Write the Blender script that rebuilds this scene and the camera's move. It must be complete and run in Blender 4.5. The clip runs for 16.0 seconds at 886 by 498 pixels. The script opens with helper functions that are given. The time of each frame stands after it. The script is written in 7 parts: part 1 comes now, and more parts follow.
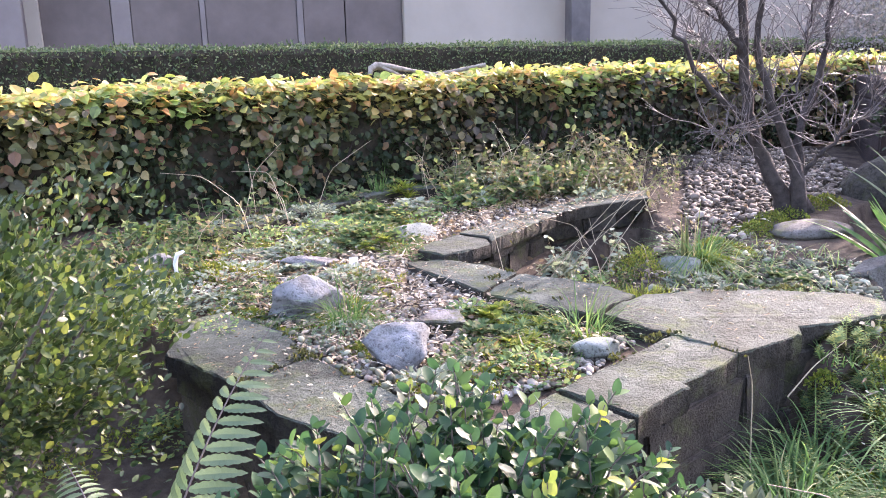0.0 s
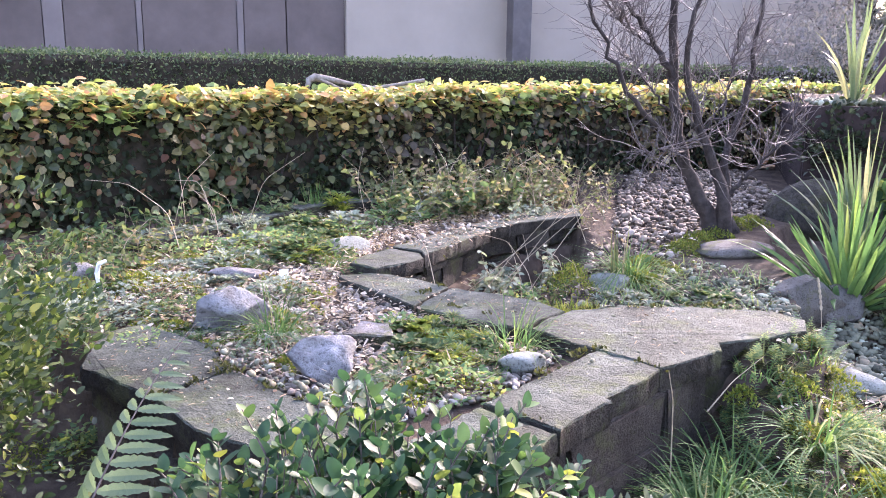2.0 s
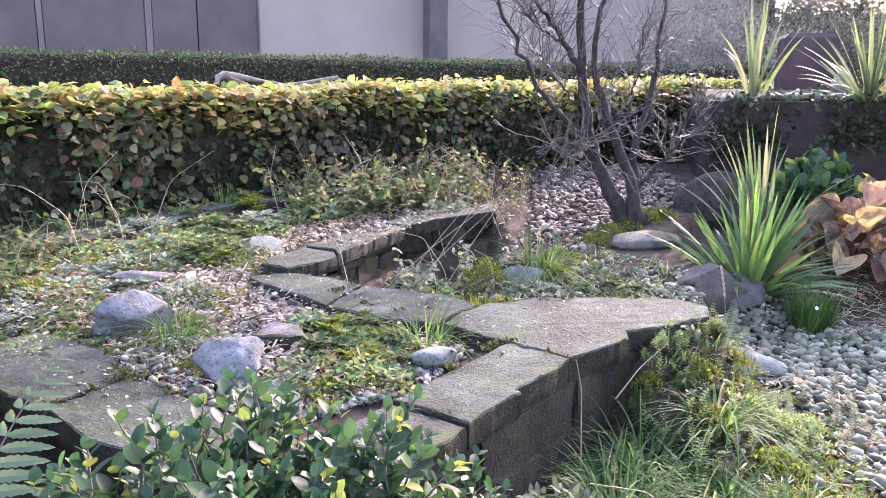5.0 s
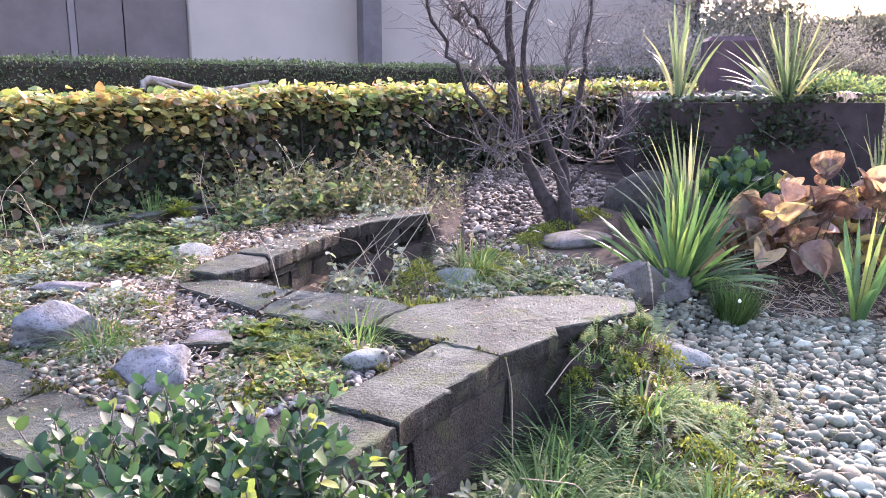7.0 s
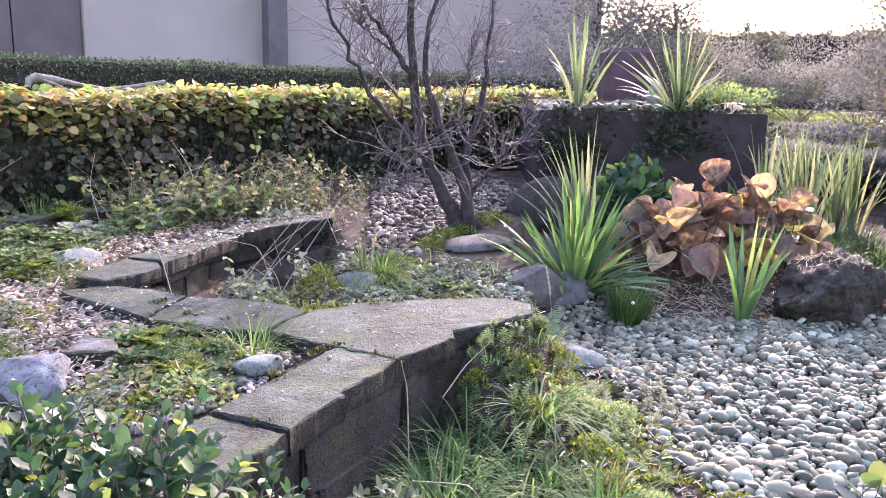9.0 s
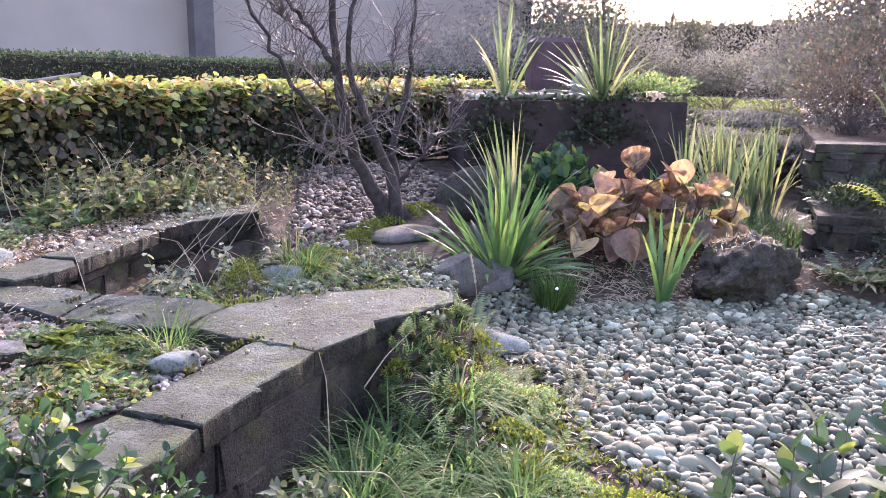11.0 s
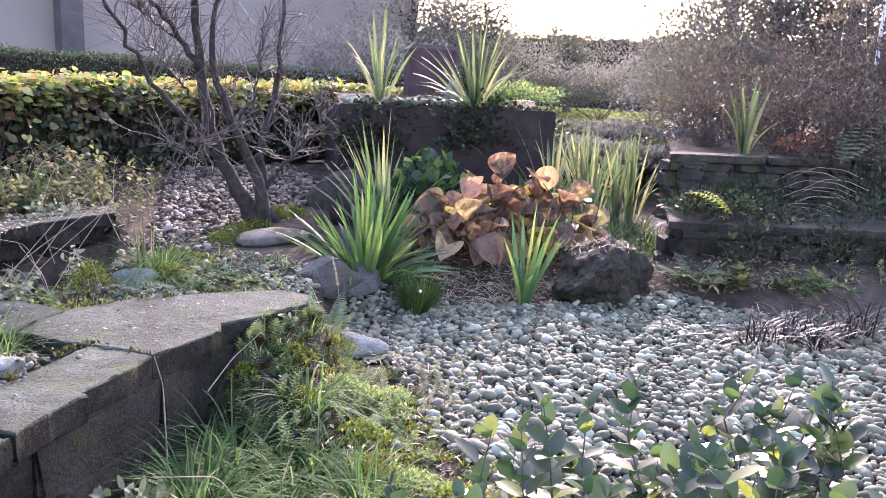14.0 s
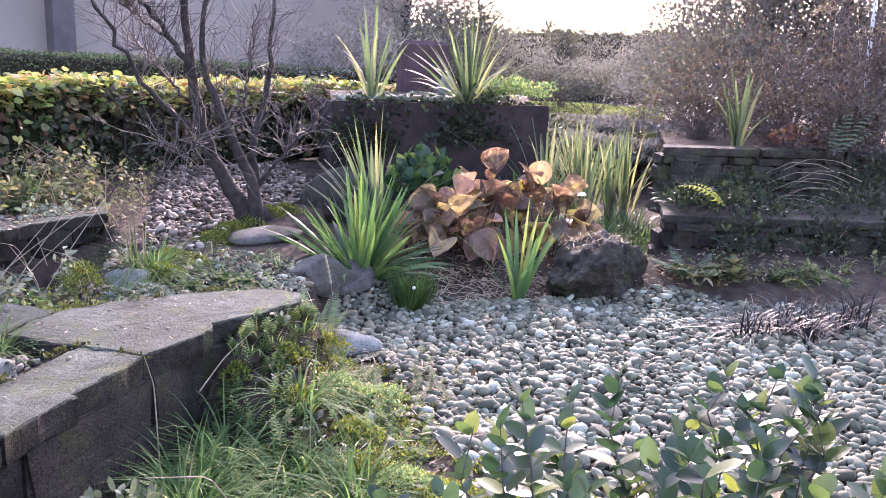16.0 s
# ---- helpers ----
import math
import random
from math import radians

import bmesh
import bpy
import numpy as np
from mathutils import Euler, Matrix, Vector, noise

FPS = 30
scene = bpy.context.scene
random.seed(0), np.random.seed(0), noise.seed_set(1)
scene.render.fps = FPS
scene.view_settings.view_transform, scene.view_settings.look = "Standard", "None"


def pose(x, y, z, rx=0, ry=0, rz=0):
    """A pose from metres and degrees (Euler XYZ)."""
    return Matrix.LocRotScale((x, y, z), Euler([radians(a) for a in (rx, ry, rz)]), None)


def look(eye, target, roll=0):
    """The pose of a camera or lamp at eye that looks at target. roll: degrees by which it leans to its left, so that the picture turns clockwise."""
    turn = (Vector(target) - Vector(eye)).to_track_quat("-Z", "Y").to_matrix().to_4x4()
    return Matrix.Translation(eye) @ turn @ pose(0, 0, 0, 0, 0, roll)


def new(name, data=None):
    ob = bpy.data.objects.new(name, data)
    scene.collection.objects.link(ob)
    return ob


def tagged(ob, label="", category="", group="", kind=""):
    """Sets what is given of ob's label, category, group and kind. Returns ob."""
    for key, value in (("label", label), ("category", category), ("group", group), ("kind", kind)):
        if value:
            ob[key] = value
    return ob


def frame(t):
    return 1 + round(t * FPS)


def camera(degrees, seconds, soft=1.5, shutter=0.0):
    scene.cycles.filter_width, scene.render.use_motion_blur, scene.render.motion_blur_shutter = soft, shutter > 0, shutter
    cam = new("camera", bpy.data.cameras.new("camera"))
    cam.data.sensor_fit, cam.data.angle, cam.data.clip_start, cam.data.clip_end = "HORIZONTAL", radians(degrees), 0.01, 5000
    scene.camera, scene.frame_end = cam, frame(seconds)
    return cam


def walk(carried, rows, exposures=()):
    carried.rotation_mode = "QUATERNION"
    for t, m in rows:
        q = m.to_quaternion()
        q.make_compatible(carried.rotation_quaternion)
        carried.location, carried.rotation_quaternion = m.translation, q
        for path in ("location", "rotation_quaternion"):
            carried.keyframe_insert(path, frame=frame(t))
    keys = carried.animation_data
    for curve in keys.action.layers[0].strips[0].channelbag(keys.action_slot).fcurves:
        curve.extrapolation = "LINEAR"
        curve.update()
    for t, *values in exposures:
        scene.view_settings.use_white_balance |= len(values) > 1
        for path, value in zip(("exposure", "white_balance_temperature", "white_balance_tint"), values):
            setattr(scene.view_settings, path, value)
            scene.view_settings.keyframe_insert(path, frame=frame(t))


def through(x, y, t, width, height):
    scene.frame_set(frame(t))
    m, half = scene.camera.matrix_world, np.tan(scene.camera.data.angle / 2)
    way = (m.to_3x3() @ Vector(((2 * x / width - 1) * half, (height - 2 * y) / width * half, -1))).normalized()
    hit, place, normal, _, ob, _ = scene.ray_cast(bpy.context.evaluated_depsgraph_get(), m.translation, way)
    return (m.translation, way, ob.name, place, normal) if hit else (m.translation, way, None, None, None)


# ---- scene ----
cam = camera(59.1, 16.0, soft=0.95)
PATH = [
    (0, (0.0, 0.095, 1.194), (0.152, 2.036, 0.738), -1.2),
    (0.5, (0.006, 0.091, 1.193), (0.198, 2.032, 0.75), -0.4),
    (1, (0.015, 0.089, 1.194), (0.221, 2.031, 0.761), -0.3),
    (1.5, (0.027, 0.094, 1.188), (0.307, 2.028, 0.762), 0.6),
    (2, (0.038, 0.098, 1.185), (0.341, 2.03, 0.767), 0.7),
    (2.5, (0.045, 0.113, 1.18), (0.379, 2.047, 0.794), 0.7),
    (3, (0.05, 0.113, 1.172), (0.407, 2.041, 0.777), 0.8),
    (3.5, (0.061, 0.107, 1.176), (0.45, 2.025, 0.767), 0.8),
    (4, (0.07, 0.105, 1.175), (0.489, 2.016, 0.76), 0.7),
    (6.5, (0.117, 0.09, 1.165), (0.716, 1.953, 0.753), 0.2),
    (7, (0.123, 0.083, 1.163), (0.759, 1.935, 0.756), 0.1),
    (7.5, (0.133, 0.081, 1.163), (0.835, 1.907, 0.747), 0.0),
    (8, (0.145, 0.078, 1.158), (0.87, 1.893, 0.735), 0.3),
    (8.5, (0.157, 0.072, 1.155), (0.95, 1.865, 0.758), 0.9),
    (11, (0.222, 0.023, 1.156), (1.205, 1.716, 0.746), 0.8),
    (11.5, (0.245, -0.008, 1.163), (1.289, 1.652, 0.771), 0.9),
    (12, (0.258, -0.017, 1.157), (1.336, 1.616, 0.746), 1.1),
    (12.5, (0.299, -0.037, 1.155), (1.46, 1.544, 0.763), 1.7),
    (13, (0.312, -0.053, 1.156), (1.512, 1.499, 0.77), 2.6),
    (13.5, (0.323, -0.069, 1.156), (1.53, 1.481, 0.783), 2.7),
    (14, (0.33, -0.068, 1.147), (1.544, 1.473, 0.76), 2.5),
    (14.5, (0.343, -0.068, 1.143), (1.559, 1.468, 0.742), 2.1),
    (15, (0.345, -0.072, 1.146), (1.566, 1.462, 0.751), 1.8),
    (15.5, (0.348, -0.078, 1.149), (1.58, 1.449, 0.76), 2.0),
    (16, (0.35, -0.075, 1.146), (1.569, 1.46, 0.75), 1.8),
]
walk(cam, [(t, look(eye, target, roll)) for t, eye, target, roll in PATH], exposures=[(0, 3.30, 6500, 33), (2.5, 3.24, 6250, 37), (4, 3.19, 6300, 37), (8.5, 3.13, 6250, 40), (11.5, 2.92, 6300, 38), (13, 2.91, 6250, 37), (16, 2.94, 6200, 41)])

# ---- world and sun ----
SUN_AZ, SUN_EL = 47.0, 24.0
world = bpy.data.worlds.new("sky")
scene.world = world
world.use_nodes = True
wn = world.node_tree.nodes
sky = wn.new("ShaderNodeTexSky")
sky.sky_type, sky.sun_disc = "NISHITA", False
sky.sun_elevation, sky.sun_rotation = radians(SUN_EL), radians(SUN_AZ)
sky.dust_density, sky.air_density = 2.5, 1.2
wn["Background"].inputs["Strength"].default_value = 0.15
world.node_tree.links.new(sky.outputs[0], wn["Background"].inputs["Color"])
sun_dir = Vector((math.sin(radians(SUN_AZ)) * math.cos(radians(SUN_EL)), math.cos(radians(SUN_AZ)) * math.cos(radians(SUN_EL)), math.sin(radians(SUN_EL))))
sun = new("sun", bpy.data.lights.new("sun", "SUN"))
sun.data.energy, sun.data.angle, sun.data.color = 1.6, radians(0.6), (1.0, 0.93, 0.82)
sun.matrix_world = look(sun_dir * 60, (0, 0, 0))

# ---- materials ----


class Nodes:
    """A node material with short-hand for its nodes and links."""

    def __init__(self, name):
        self.mat = bpy.data.materials.new(name)
        self.mat.use_nodes = True
        self.tree = self.mat.node_tree
        self.bsdf = self.tree.nodes["Principled BSDF"]
        self.out = self.tree.nodes["Material Output"]

    def add(self, kind, **values):
        n = self.tree.nodes.new("ShaderNode" + kind)
        for key, value in values.items():
            n.inputs[key.replace("_", " ")].default_value = value
        return n

    def link(self, a, b):
        self.tree.links.new(a, b)

    def coords(self):
        return self.add("TexCoord").outputs["Object"]

    def noise(self, scale, detail=4.0, rough=0.6, at=None):
        n = self.add("TexNoise", Scale=scale, Detail=detail, Roughness=rough)
        self.link(at or self.coords(), n.inputs["Vector"])
        return n.outputs["Fac"]

    def ramp(self, fac, stops):
        n = self.add("ValToRGB")
        while len(n.color_ramp.elements) < len(stops):
            n.color_ramp.elements.new(0.5)
        for e, (at, col) in zip(n.color_ramp.elements, stops):
            e.position, e.color = at, (*col, 1)
        self.link(fac, n.inputs["Fac"])
        return n.outputs["Color"]

    def mix(self, fac, a, b, blend="MIX"):
        n = self.tree.nodes.new("ShaderNodeMix")
        n.data_type, n.blend_type = "RGBA", blend
        for value, k in ((fac, 0), (a, 6), (b, 7)):
            if hasattr(value, "is_linked"):
                self.link(value, n.inputs[k])
            else:
                n.inputs[k].default_value = value if k == 0 else (*value, 1)
        return n.outputs[2]

    def bump(self, height, strength, distance=0.01):
        n = self.add("Bump", Strength=strength, Distance=distance)
        self.link(height, n.inputs["Height"])
        self.link(n.outputs["Normal"], self.bsdf.inputs["Normal"])

    def base(self, colour, rough=0.8, spec=0.3):
        self.link(colour, self.bsdf.inputs["Base Color"])
        self.bsdf.inputs["Roughness"].default_value = rough
        self.bsdf.inputs["Specular IOR Level"].default_value = spec
        return self


def leaf_material(name, stops, through=0.45, rough=0.45, spec=0.4, object_random=False, patch=None, second=None):
    """Thin leaf: glossy skin over a body that lets light through; hue varies from leaf to leaf."""
    n = Nodes(name)
    if object_random:
        rnd = n.add("ObjectInfo").outputs["Random"]
    else:
        rnd = n.add("NewGeometry").outputs["Random Per Island"]
    col = n.ramp(rnd, stops)
    if patch:
        col = n.mix(n.ramp(n.noise(0.9, 3.0, 0.6), [(0.46, (0, 0, 0)), (0.62, (0.55, 0.55, 0.55))]), col, n.mix(0.5, col, patch))
    if second:
        # autumn tints that run in from the rim, in another place on each leaf
        shift = n.add("VectorMath")
        shift.operation = "ADD"
        n.link(n.coords(), shift.inputs[0])
        n.link(rnd, shift.inputs[1])
        tint = n.noise(2.6, 5.0, 0.65, shift.outputs[0])
        col = n.mix(n.ramp(tint, [(0.42, (0, 0, 0)), (0.6, (0.85, 0.85, 0.85))]), col, n.ramp(n.noise(1.7, 2.0, 0.5, shift.outputs[0]), second))
    blotch = n.noise(60.0 if not second else 9.0, 3.0)
    col = n.mix(0.25, col, n.ramp(blotch, [(0.35, (0.25, 0.25, 0.2)), (0.65, (1, 1, 1))]), "MULTIPLY")
    n.base(col, rough, spec)
    tr = n.add("BsdfTranslucent")
    n.link(n.mix(0.5, col, (1.0, 1.0, 0.55), "SOFT_LIGHT"), tr.inputs["Color"])
    ms = n.add("MixShader")
    ms.inputs[0].default_value = through
    n.link(n.bsdf.outputs[0], ms.inputs[1])
    n.link(tr.outputs[0], ms.inputs[2])
    n.link(ms.outputs[0], n.out.inputs["Surface"])
    return n.mat


def stone_material(name, dark, light, scale=18.0, grit=180.0, depth=0.5, moss=None, rough=0.85, rand=0.0, fleck=0.75):
    """Weathered stone: mottling, dark stains, grit and a little moss, all at the stone's own size."""
    n = Nodes(name)
    at = n.add("NewGeometry").outputs["Position"]
    col = n.ramp(n.noise(scale, 10.0, 0.7, at=at), [(0.32, dark), (0.68, light)])
    stain = n.noise(scale * 0.35, 6.0, 0.7, at=at)
    col = n.mix(0.85, col, n.ramp(stain, [(0.38, (0.40, 0.37, 0.31)), (0.55, (1, 1, 1)), (0.7, (1.0, 0.96, 0.9))]), "MULTIPLY")
    speck = n.noise(grit, 3.0, 0.6, at=at)
    col = n.mix(fleck, col, n.ramp(speck, [(0.34, (0.3, 0.29, 0.28)), (0.48, (1, 1, 1)), (0.62, (1, 1, 1)), (0.7, (1.0, 1.0, 1.0))]), "MULTIPLY")
    if rand:
        tone = n.ramp(n.add("ObjectInfo").outputs["Random"], [(0, (1 - rand,) * 3), (1, (1, 1, 1))])
        col = n.mix(1.0, col, tone, "MULTIPLY")
    if moss:
        col = n.mix(n.ramp(n.noise(6.0, 10.0, 0.75, at=at), [(0.52, (0, 0, 0)), (0.62, (1, 1, 1))]), col, moss)
    n.base(col, rough, 0.2)
    h = n.add("Math")
    h.operation = "MULTIPLY_ADD"
    h.inputs[1].default_value = 2.5
    n.link(n.noise(scale * 1.5, 10.0, 0.75, at=at), h.inputs[0])
    n.link(speck, h.inputs[2])
    n.bump(h.outputs[0], depth, 0.010)
    return n.mat


def pebble_material(name, stops, by_object):
    n = Nodes(name)
    rnd = n.add("ObjectInfo").outputs["Random"] if by_object else n.add("NewGeometry").outputs["Random Per Island"]
    col = n.ramp(rnd, stops)
    col = n.mix(0.55, col, n.ramp(n.noise(45.0, 6.0, 0.7), [(0.35, (0.45, 0.42, 0.4)), (0.6, (1, 1, 1))]), "MULTIPLY")
    n.base(col, 0.75, 0.2)
    n.bump(n.noise(160.0, 3.0), 0.2, 0.003)
    return n.mat


def plain_material(name, dark, light, scale=6.0, rough=0.8, spec=0.3, bump=0.3, fine=90.0):
    n = Nodes(name)
    col = n.ramp(n.noise(scale, 8.0, 0.65), [(0.3, dark), (0.7, light)])
    n.base(col, rough, spec)
    n.bump(n.noise(fine, 6.0, 0.7), bump, 0.01)
    return n.mat


PEB = [(0.0, (0.048, 0.049, 0.033)), (0.15, (0.088, 0.090, 0.062)), (0.45, (0.136, 0.141, 0.096)), (0.65, (0.176, 0.181, 0.123)), (0.77, (0.180, 0.153, 0.099)), (0.9, (0.251, 0.260, 0.182)), (1.0, (0.370, 0.390, 0.292))]
m_pebble = pebble_material("pebble", PEB, True)
m_pebbles = pebble_material("pebbles", PEB, False)
# Pinkish-brown cobbles, darkened as well for the shade under the shrub.
m_cobbles = pebble_material("cobbles", [(0.0, (0.03, 0.024, 0.019)), (0.3, (0.075, 0.058, 0.044)), (0.6, (0.122, 0.094, 0.072)), (0.85, (0.19, 0.152, 0.12)), (1.0, (0.32, 0.27, 0.225))], False)
m_palepebbles = pebble_material("pale_pebbles", [(0.0, (0.07, 0.06, 0.05)), (0.2, (0.15, 0.13, 0.105)), (0.5, (0.255, 0.225, 0.18)), (0.75, (0.30, 0.235, 0.185)), (0.9, (0.44, 0.40, 0.34)), (1.0, (0.58, 0.54, 0.48))], False)
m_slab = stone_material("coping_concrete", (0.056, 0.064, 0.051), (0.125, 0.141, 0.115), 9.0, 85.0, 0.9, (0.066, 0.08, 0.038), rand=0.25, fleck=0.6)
# Darker slab stone for sides and the upper coping, shade put into it.
m_slabshade = stone_material("shaded_slab", (0.03, 0.026, 0.021), (0.08, 0.071, 0.057), 14.0, 120.0, 1.0, (0.06, 0.062, 0.03), rand=0.3)
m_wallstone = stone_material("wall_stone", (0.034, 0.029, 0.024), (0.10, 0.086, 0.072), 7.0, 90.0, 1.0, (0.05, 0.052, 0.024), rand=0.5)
m_rock = stone_material("pale_rock", (0.155, 0.16, 0.173), (0.36, 0.365, 0.38), 7.0, 70.0, 0.5)
m_greenrock = stone_material("dull_rock", (0.15, 0.16, 0.14), (0.30, 0.31, 0.275), 9.0, 110.0, 0.6, (0.15, 0.16, 0.08))
m_greyrock = stone_material("grey_rock", (0.11, 0.10, 0.10), (0.25, 0.235, 0.225), 9.0, 120.0, 0.8, (0.11, 0.11, 0.05))
# Grey rock darkened: the shade of iris and shrub is put into it.
m_shaderock = stone_material("shaded_rock", (0.066, 0.06, 0.054), (0.16, 0.148, 0.134), 8.0, 120.0, 0.7, (0.08, 0.08, 0.04))
m_tufa = stone_material("tufa", (0.016, 0.014, 0.011), (0.085, 0.074, 0.06), 9.0, 60.0, 1.0, (0.04, 0.04, 0.016))
m_bark = plain_material("bark", (0.018, 0.014, 0.013), (0.062, 0.050, 0.046), 25.0, 0.85, 0.2, 0.8, 120.0)
m_twig = plain_material("twig", (0.05, 0.04, 0.036), (0.15, 0.12, 0.11), 30.0, 0.6, 0.3, 0.3, 200.0)
m_dry = plain_material("dry_stem", (0.22, 0.17, 0.11), (0.42, 0.34, 0.24), 30.0, 0.7, 0.3, 0.3, 200.0)
m_weedstem = plain_material("weed_stem", (0.10, 0.085, 0.05), (0.25, 0.205, 0.13), 30.0, 0.7, 0.3, 0.3, 200.0)
m_bleached = plain_material("bleached_wood", (0.10, 0.085, 0.07), (0.28, 0.25, 0.215), 30.0, 0.8, 0.2, 0.6, 160.0)
m_soil = plain_material("soil", (0.026, 0.019, 0.015), (0.10, 0.076, 0.057), 9.0, 0.95, 0.1, 1.0, 70.0)
# Near-black: the shade inside hedges and behind wall stones is its colour.
m_core = plain_material("shade_core", (0.012, 0.012, 0.008), (0.05, 0.04, 0.03), 12.0, 0.95, 0.1, 0.6, 60.0)
m_render = plain_material("wall_render", (0.262, 0.228, 0.199), (0.308, 0.266, 0.231), 1.2, 0.9, 0.2, 0.2, 60.0)
m_darkdoor = plain_material("dark_boards", (0.082, 0.066, 0.063), (0.124, 0.101, 0.096), 1.6, 0.7, 0.2, 0.2, 40.0)
m_doorframe = plain_material("door_frame", (0.125, 0.106, 0.104), (0.165, 0.142, 0.14), 2.0, 0.7, 0.2, 0.2, 40.0)
m_post = plain_material("dark_post", (0.06, 0.052, 0.055), (0.11, 0.10, 0.10), 3.0, 0.6, 0.3, 0.2, 40.0)
m_pale = plain_material("pale_post", (0.55, 0.55, 0.58), (0.7, 0.7, 0.72), 3.0, 0.6, 0.3, 0.1, 40.0)
m_white = plain_material("white_plastic", (0.75, 0.75, 0.76), (0.85, 0.85, 0.85), 10.0, 0.4, 0.5, 0.1, 60.0)
m_redplanter = plain_material("dark_red_planter", (0.035, 0.02, 0.022), (0.08, 0.045, 0.048), 5.0, 0.8, 0.3, 0.4, 60.0)
m_sleeper = plain_material("dark_timber", (0.018, 0.013, 0.013), (0.046, 0.033, 0.031), 5.0, 0.9, 0.15, 0.6, 60.0)

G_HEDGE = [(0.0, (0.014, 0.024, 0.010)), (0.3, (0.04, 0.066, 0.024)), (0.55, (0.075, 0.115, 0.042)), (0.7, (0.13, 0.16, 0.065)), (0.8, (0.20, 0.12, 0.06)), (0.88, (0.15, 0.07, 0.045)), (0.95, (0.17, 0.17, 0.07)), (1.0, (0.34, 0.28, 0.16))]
# Paler than the face leaves: sunlight on the hedge's top is put in.
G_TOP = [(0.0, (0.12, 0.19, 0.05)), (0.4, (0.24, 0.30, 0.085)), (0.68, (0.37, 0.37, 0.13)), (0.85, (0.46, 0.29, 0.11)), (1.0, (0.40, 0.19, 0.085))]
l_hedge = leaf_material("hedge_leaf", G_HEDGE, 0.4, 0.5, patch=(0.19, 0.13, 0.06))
l_hedgebrown = leaf_material("withered_hedge_leaf", [(0, (0.03, 0.024, 0.016)), (0.5, (0.07, 0.055, 0.035)), (0.8, (0.10, 0.10, 0.045)), (0.95, (0.16, 0.10, 0.06)), (1, (0.34, 0.29, 0.18))], 0.35, 0.6)
l_hedgetop = leaf_material("sunlit_hedge_top_leaf", G_TOP, 0.4, 0.5, patch=(0.62, 0.36, 0.14))
l_box = leaf_material("box_leaf", [(0, (0.012, 0.028, 0.009)), (0.6, (0.035, 0.06, 0.018)), (0.88, (0.075, 0.105, 0.028)), (1, (0.17, 0.19, 0.05))], 0.34, 0.45)
l_boxfar = leaf_material("clipped_box_leaf", [(0, (0.04, 0.068, 0.028)), (0.7, (0.09, 0.13, 0.055)), (1, (0.19, 0.22, 0.10))], 0.35, 0.45)
l_euo = leaf_material("euonymus_leaf", [(0, (0.014, 0.042, 0.024)), (0.6, (0.035, 0.085, 0.038)), (0.88, (0.08, 0.145, 0.042)), (1, (0.24, 0.27, 0.055))], 0.36, 0.48, 0.3)
l_euodark = leaf_material("dark_euonymus_leaf", [(0, (0.014, 0.036, 0.022)), (0.65, (0.035, 0.07, 0.038)), (0.9, (0.08, 0.125, 0.045)), (1, (0.24, 0.27, 0.06))], 0.38, 0.36, 0.45)
l_iris = leaf_material("iris_leaf", [(0, (0.04, 0.095, 0.04)), (0.65, (0.085, 0.165, 0.055)), (0.9, (0.15, 0.235, 0.065)), (1, (0.30, 0.32, 0.11))], 0.45, 0.4, 0.4, True)
# Iris leaf greyed and paled, haze over the farther clumps put into it.
l_irishaze = leaf_material("iris_leaf_hazed", [(0, (0.07, 0.11, 0.06)), (0.7, (0.14, 0.18, 0.095)), (1, (0.30, 0.28, 0.16))], 0.45, 0.45, 0.4, True)
l_grass = leaf_material("grass_blade", [(0, (0.05, 0.115, 0.045)), (0.6, (0.10, 0.18, 0.065)), (0.9, (0.17, 0.245, 0.085)), (1, (0.40, 0.36, 0.21))], 0.5, 0.6, 0.1)
l_tuft = leaf_material("tuft_blade", [(0, (0.02, 0.05, 0.015)), (0.8, (0.05, 0.10, 0.025)), (1, (0.12, 0.18, 0.05))], 0.3, 0.45)
l_mondo = leaf_material("black_blade", [(0, (0.010, 0.009, 0.010)), (1, (0.026, 0.024, 0.024))], 0.1, 0.45, 0.4)
l_moss = leaf_material("moss", [(0, (0.06, 0.09, 0.022)), (0.55, (0.135, 0.165, 0.034)), (0.85, (0.23, 0.24, 0.05)), (1, (0.18, 0.12, 0.05))], 0.4, 0.8, 0.08)
l_sedum = leaf_material("spruce_sedum", [(0, (0.075, 0.145, 0.072)), (0.5, (0.165, 0.25, 0.12)), (0.8, (0.26, 0.325, 0.13)), (1, (0.40, 0.38, 0.12))], 0.45, 0.8, 0.03)
l_rosette = leaf_material("low_leaf", [(0, (0.035, 0.07, 0.03)), (0.6, (0.09, 0.14, 0.06)), (0.9, (0.18, 0.20, 0.09)), (1, (0.22, 0.15, 0.08))], 0.4, 0.65, 0.12)
l_silver = leaf_material("grey_green_leaf", [(0, (0.10, 0.13, 0.10)), (0.7, (0.20, 0.24, 0.18)), (1, (0.32, 0.34, 0.26))], 0.35, 0.6, 0.2)
l_lime = leaf_material("lime_leaf", [(0, (0.085, 0.125, 0.022)), (0.7, (0.18, 0.22, 0.04)), (1, (0.31, 0.30, 0.065))], 0.45, 0.65, 0.1)
l_jointmoss = leaf_material("joint_moss", [(0, (0.03, 0.035, 0.015)), (0.7, (0.07, 0.075, 0.028)), (1, (0.15, 0.14, 0.05))], 0.3, 0.8, 0.1)
